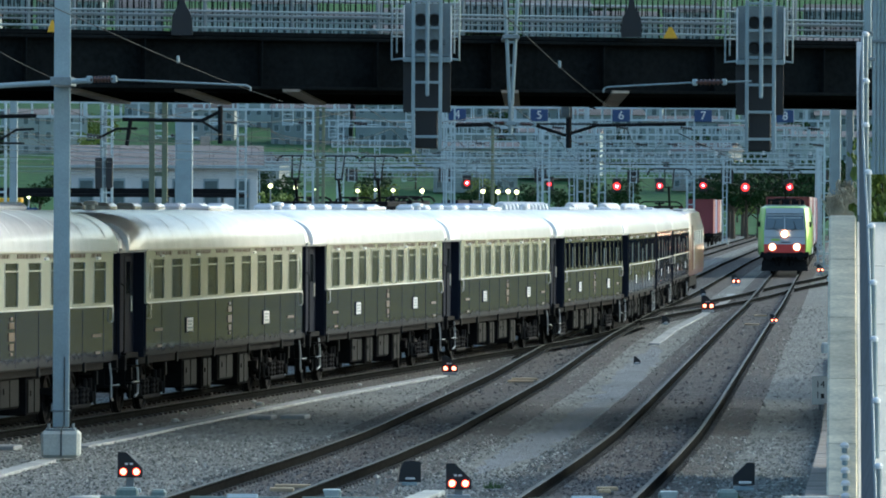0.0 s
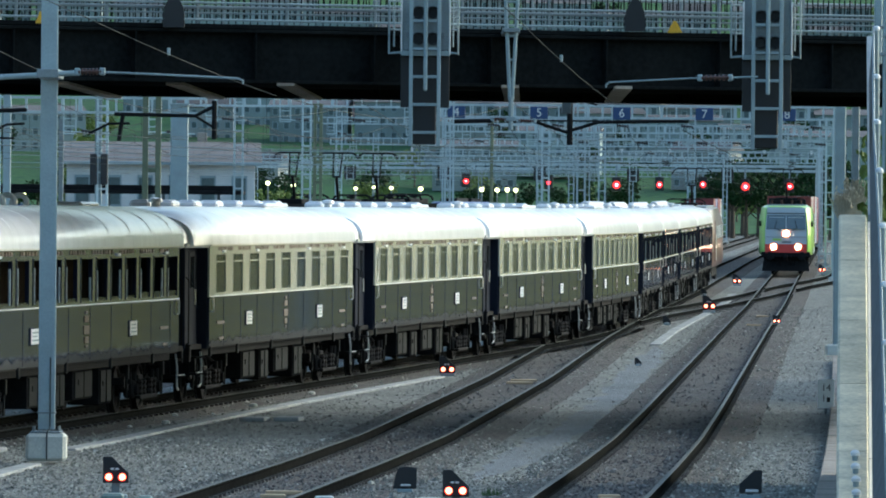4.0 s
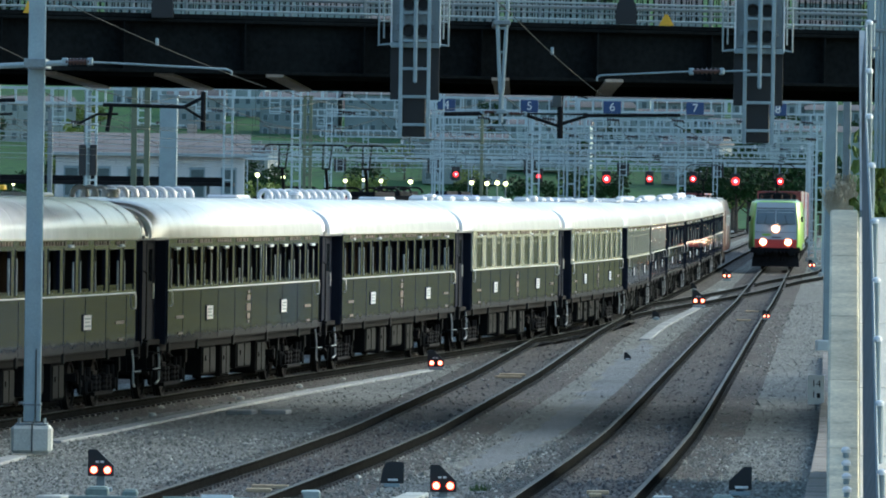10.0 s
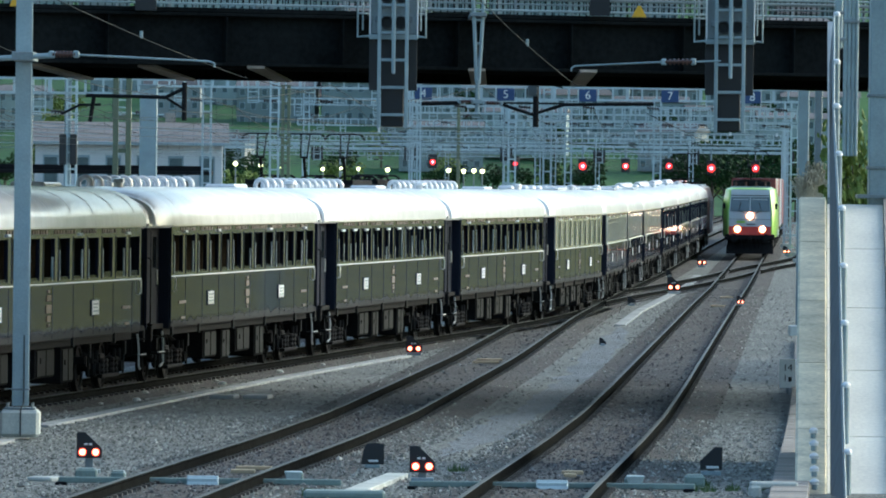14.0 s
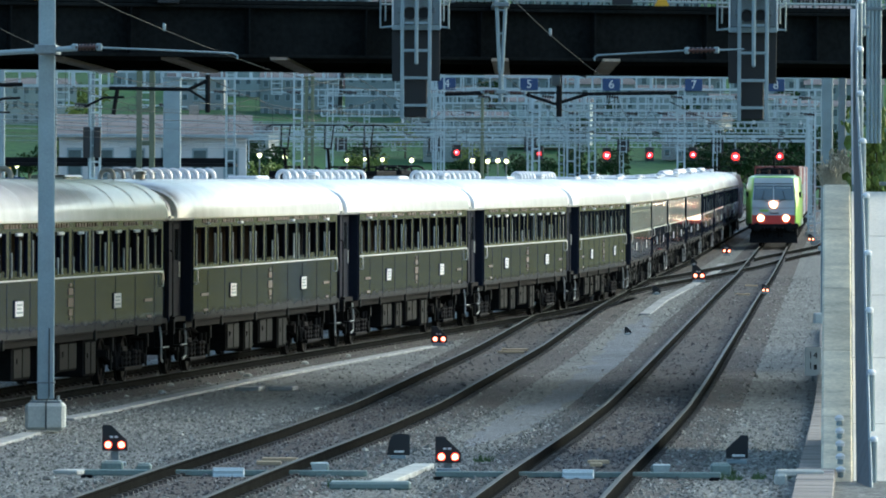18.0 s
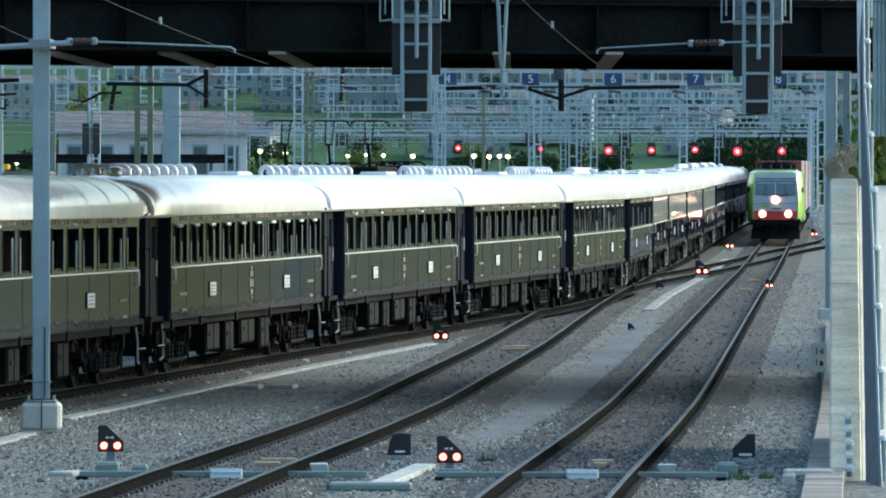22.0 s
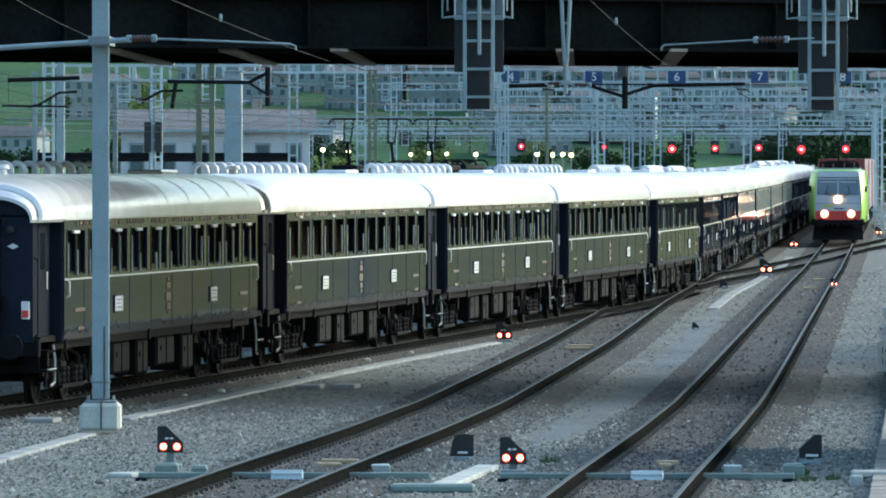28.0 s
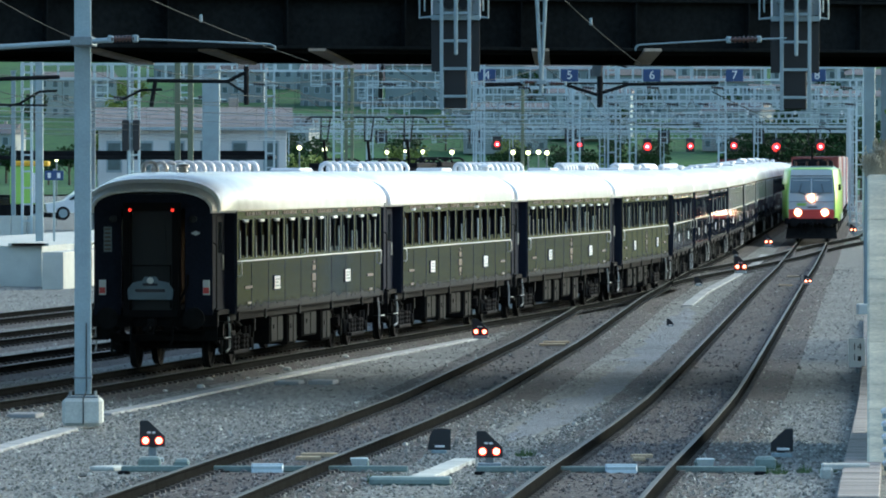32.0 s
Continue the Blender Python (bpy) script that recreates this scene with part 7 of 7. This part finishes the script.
bush = copy_thing(T[2], pose(p[0] + 0.1, 122, 2.2, 0, 0, 30))
bush.scale = (0.2, 0.2, 0.38)
# unseen trees added right of the view, a dark reflection for the near coaches
for k in range(6):
    d = 158 + 3.5 * k
    copy_thing(T[1], pose(0.0615 * d + 4.2 + 0.5 * (k % 3), d, -3.3, 0, 0, 47 * k))

H = [house(11, 9, 6.5, M_HOUSE, 2, 4, "white plastered house with a dark tiled roof"), house(13, 9, 8.5, M_HOUSE, 3, 5, "three-storey pale house with a dark roof"), house(10, 8, 5.6, M_PINK, 2, 3, "faded pink house with a dark roof"), house(18, 10, 9.5, M_TEAL, 3, 7, "long grey apartment block on the slope", 1.4)]
for k in range(16):
    x, d = rnd.uniform(-100, 1650), rnd.uniform(1470, 2050)
    if 1180 < x < 1300 and d < 1620:
        continue
    p = plan(x, 0, d)
    copy_thing(H[rnd.choice((0, 0, 0, 1, 2, 1, 3))], pose(p[0], d, hill_z(p[0], d) - 0.4, 0, 0, rnd.uniform(-25, 25)))
for i, (ob, x, d) in enumerate(zip(H, (560, 420, 718, 130), (1730, 1640, 1690, 1600))):
    p = plan(x, 0, d)
    ob.matrix_basis = pose(p[0], d, hill_z(p[0], d) - 0.4, 0, 0, 8 * i - 10)


# terraces of apartment blocks and woods on the upper slope
for row, (d, x0, x1, step) in enumerate(((1535, 900, 1180, 140), (1585, 860, 1600, 132), (1640, 610, 1620, 136), (1690, 330, 900, 150), (1965, -60, 1640, 122))):
    x = x0
    while x < x1:
        q = plan(x + rnd.uniform(-14, 14), 0, d + rnd.uniform(-25, 25))
        copy_thing(H[rnd.choice((3, 3, 1, 3))], pose(q[0], q[1], hill_z(q[0], q[1]) - 0.4, 0, 0, rnd.uniform(-12, 12)))
        x += step
for k in range(60):
    x, d = rnd.uniform(780, 1640), rnd.uniform(1560, 1750)
    q = plan(x, 0, d)
    copy_thing(T[rnd.choice((0, 1, 3))], pose(q[0], d, hill_z(q[0], d) - 0.3, 0, 0, rnd.uniform(0, 360)))
for x, d, k in ((205, 1625, 0.95), (232, 1632, 0.8), (250, 1640, 0.7), (540, 620, 0.62), (575, 622, 0.6)):
    q = plan(x, 0, d)
    copy_thing(T[2], pose(q[0], d, (hill_z(q[0], d) if d > 900 else grade(d)) - 0.4, 0, 0, 60 * k)).scale = (k, k, k)


# ---- small things by the track ----
def tuft(x, d, r, seed):
    rt = random.Random(seed)
    g = Geo()
    for k in range(46):
        a, q, h = rt.uniform(0, 6.28), r * math.sqrt(rt.random()), rt.uniform(0.05, 0.13)
        bx, by = q * math.cos(a), q * math.sin(a)
        lx, ly = rt.uniform(-0.05, 0.05), rt.uniform(-0.05, 0.05)
        g.put([(bx - 0.008, by, 0), (bx + 0.008, by, 0), (bx + lx, by + ly, h)], [(0, 1, 2)])
    thing("grass_tuft", "small tuft of green weeds in the gravel", "weeds", "weeds in the gravel", "stuff", g, M_WEED, (x, d, bed_level(x, d)))


M_WEED = material("green_weed", (0.10, 0.16, 0.05), 0.8, 0, 0.4, 4, 40, 0, second=(0.05, 0.09, 0.03))
for i, (x, y, d, r) in enumerate(((700, 872, 88.8, 0.12), (1372, 832, 92.6, 0.16), (1424, 828, 93.0, 0.1), (1466, 828, 93.2, 0.13), (1365, 812, 94.8, 0.12), (660, 868, 89.2, 0.09), (930, 768, 99.6, 0.14))):
    tuft(plan(x, y, d)[0], d, r, i)


def pale_stone(x, d, r, seed):
    rt = random.Random(seed)
    g = Geo()
    g.loft([[(r * q * rt.uniform(0.75, 1.15) * math.cos(k * 0.785), r * q * rt.uniform(0.6, 1.0) * math.sin(k * 0.785), z * r) for k in range(8)] for q, z in ((0.8, -0.3), (1.0, 0.15), (0.75, 0.55), (0.3, 0.72))])
    thing("pale_stone", "pale broken stone lying beside the rail", "stone", "pale stones beside the rail", geo=g, mats=M_CONCRETE, at=(x, d, bed_level(x, d)))


for i, d in enumerate((133.6, 136.2, 140.4, 142.0, 147.7, 149.1, 155.3, 157.0, 163.8)):
    pale_stone(train_x(d) + 1.5 + 0.32 * math.sin(i * 2.3), d, 0.05 + 0.022 * ((i * 5) % 3), i)

slab = plan(727, 858, 88.7)
thing("trough_cover", "long grey-green concrete cover lying on the gravel", "trough cover", "loose trough covers", geo=Geo().box(slab[0], 88.7, grade(88.7) - 0.15, 1.04, 0.46, 0.11, 0.03), mats=M_LIME)
slab = plan(1497, 845, 91.0)
thing("trough_cover", "pale cross lid of the duct beside the wall", "trough cover", "loose trough covers", geo=Geo().box(slab[0], 91.0, grade(91) - 0.05, 0.62, 0.3, 0.09, 0.02).box(slab[0] - 0.25, 90.9, grade(91) - 0.15, 0.16, 0.24, 0.2, 0.03), mats=M_CONCRETE)
slab = plan(200, 817, 94.0)
thing("trough_cover", "pale thin slab lying on the gravel", "trough cover", "loose trough covers", geo=Geo().box(slab[0], 94.0, grade(94) - 0.17, 0.42, 0.5, 0.06, 0.015, rz=-35), mats=M_CONCRETE)
for x, y, d in ((636, 808, 93.6), (1249, 812, 93.4)):
    q = plan(x, y, d)
    thing("point_bucket", "pale tapered sheet-metal cover over the point rods", "point cover", "point covers", geo=Geo().loft([[(q[0] + a * w, d + b * w, z) for a, b in ((-1, -1), (1, -1), (1, 1), (-1, 1))] for w, z in ((0.075, grade(d) - 0.19), (0.11, grade(d) - 0.05), (0.12, grade(d) - 0.03), (0.11, grade(d) - 0.02))]), mats=M_COVER)


def dry_shrub(at, r, h, seed):
    """Bleached stalks standing in a bunch."""
    rt = random.Random(seed)
    g = Geo()
    for k in range(130):
        a, q = rt.uniform(0, 6.28), r * 0.45 * math.sqrt(rt.random())
        p = Vector((q * math.cos(a), q * math.sin(a), 0))
        t = p * rt.uniform(1.4, 2.4) + Vector((rt.uniform(-0.1, 0.1), 0, h * rt.uniform(0.55, 1)))
        g.cyl(p, t, 0.016, 0.008, 4, caps=False)
        g.put([t + Vector((rt.uniform(-0.03, 0.03), rt.uniform(-0.03, 0.03), rt.uniform(-0.05, 0.06))) for _ in range(4)], [(0, 1, 2), (0, 2, 3)])
    thing("dry_shrub", "bunch of bleached dry stalks at the wall end", "shrub", "dry shrubs", "stuff", g, M_DRY, at)


M_DRY = material("bleached_stalks", (0.46, 0.41, 0.30), 0.9, 0, 0.35, 3, 30, 0)
for x, y, d, r, h in ((1546, 322, 132, 0.2, 0.5), (1557, 318, 133, 0.22, 0.6), (1567, 314, 134, 0.2, 0.7)):
    q = plan(x, y, d)
    dry_shrub((q[0], d, q[2]), r, h, int(x))


# ---- what moves ----
def motions():
    times = [0.5 * k for k in range(65)]
    gone = lambda t: float(np.interp(t, range(33), GONE))
    for ob, c in COACHES:
        walk(ob, [(t, on_track(c + gone(t))) for t in times])
    where = lambda t: float(np.interp(t, [a for a, _ in ENGINE_AT], [b for _, b in ENGINE_AT]))
    slow = [k / 3 for k in range(97)]
    for ob, back in [(ENGINE, 0.0)] + [(w, 29.4 + 20.2 * i) for i, w in enumerate(WAGONS)]:
        walk(ob, [(t, on_right(where(t) + back)) for t in range(0, 33, 2)])
        for wheel in [o for o in ob.children_recursive if o.name.startswith("wheelset")]:
            x, y, z = wheel.location
            walk(wheel, [(t, pose(x, y, z, math.degrees((where(0) - where(t)) / 0.46))) for t in slow])
    spin, t = [0.0], 0.0
    while t < 32.0:
        t = round(t + (1 / 15 if t < 9 else 0.1 if t < 20 else 2 / 15), 6)
        spin.append(min(t, 32.0))
    for ob, c in COACHES:
        for wheel in [o for o in ob.children_recursive if o.name.startswith("wheelset")]:
            x, y, z = wheel.location
            walk(wheel, [(t, pose(x, y, z, -math.degrees(gone(t) / 0.46))) for t in spin])


motions()
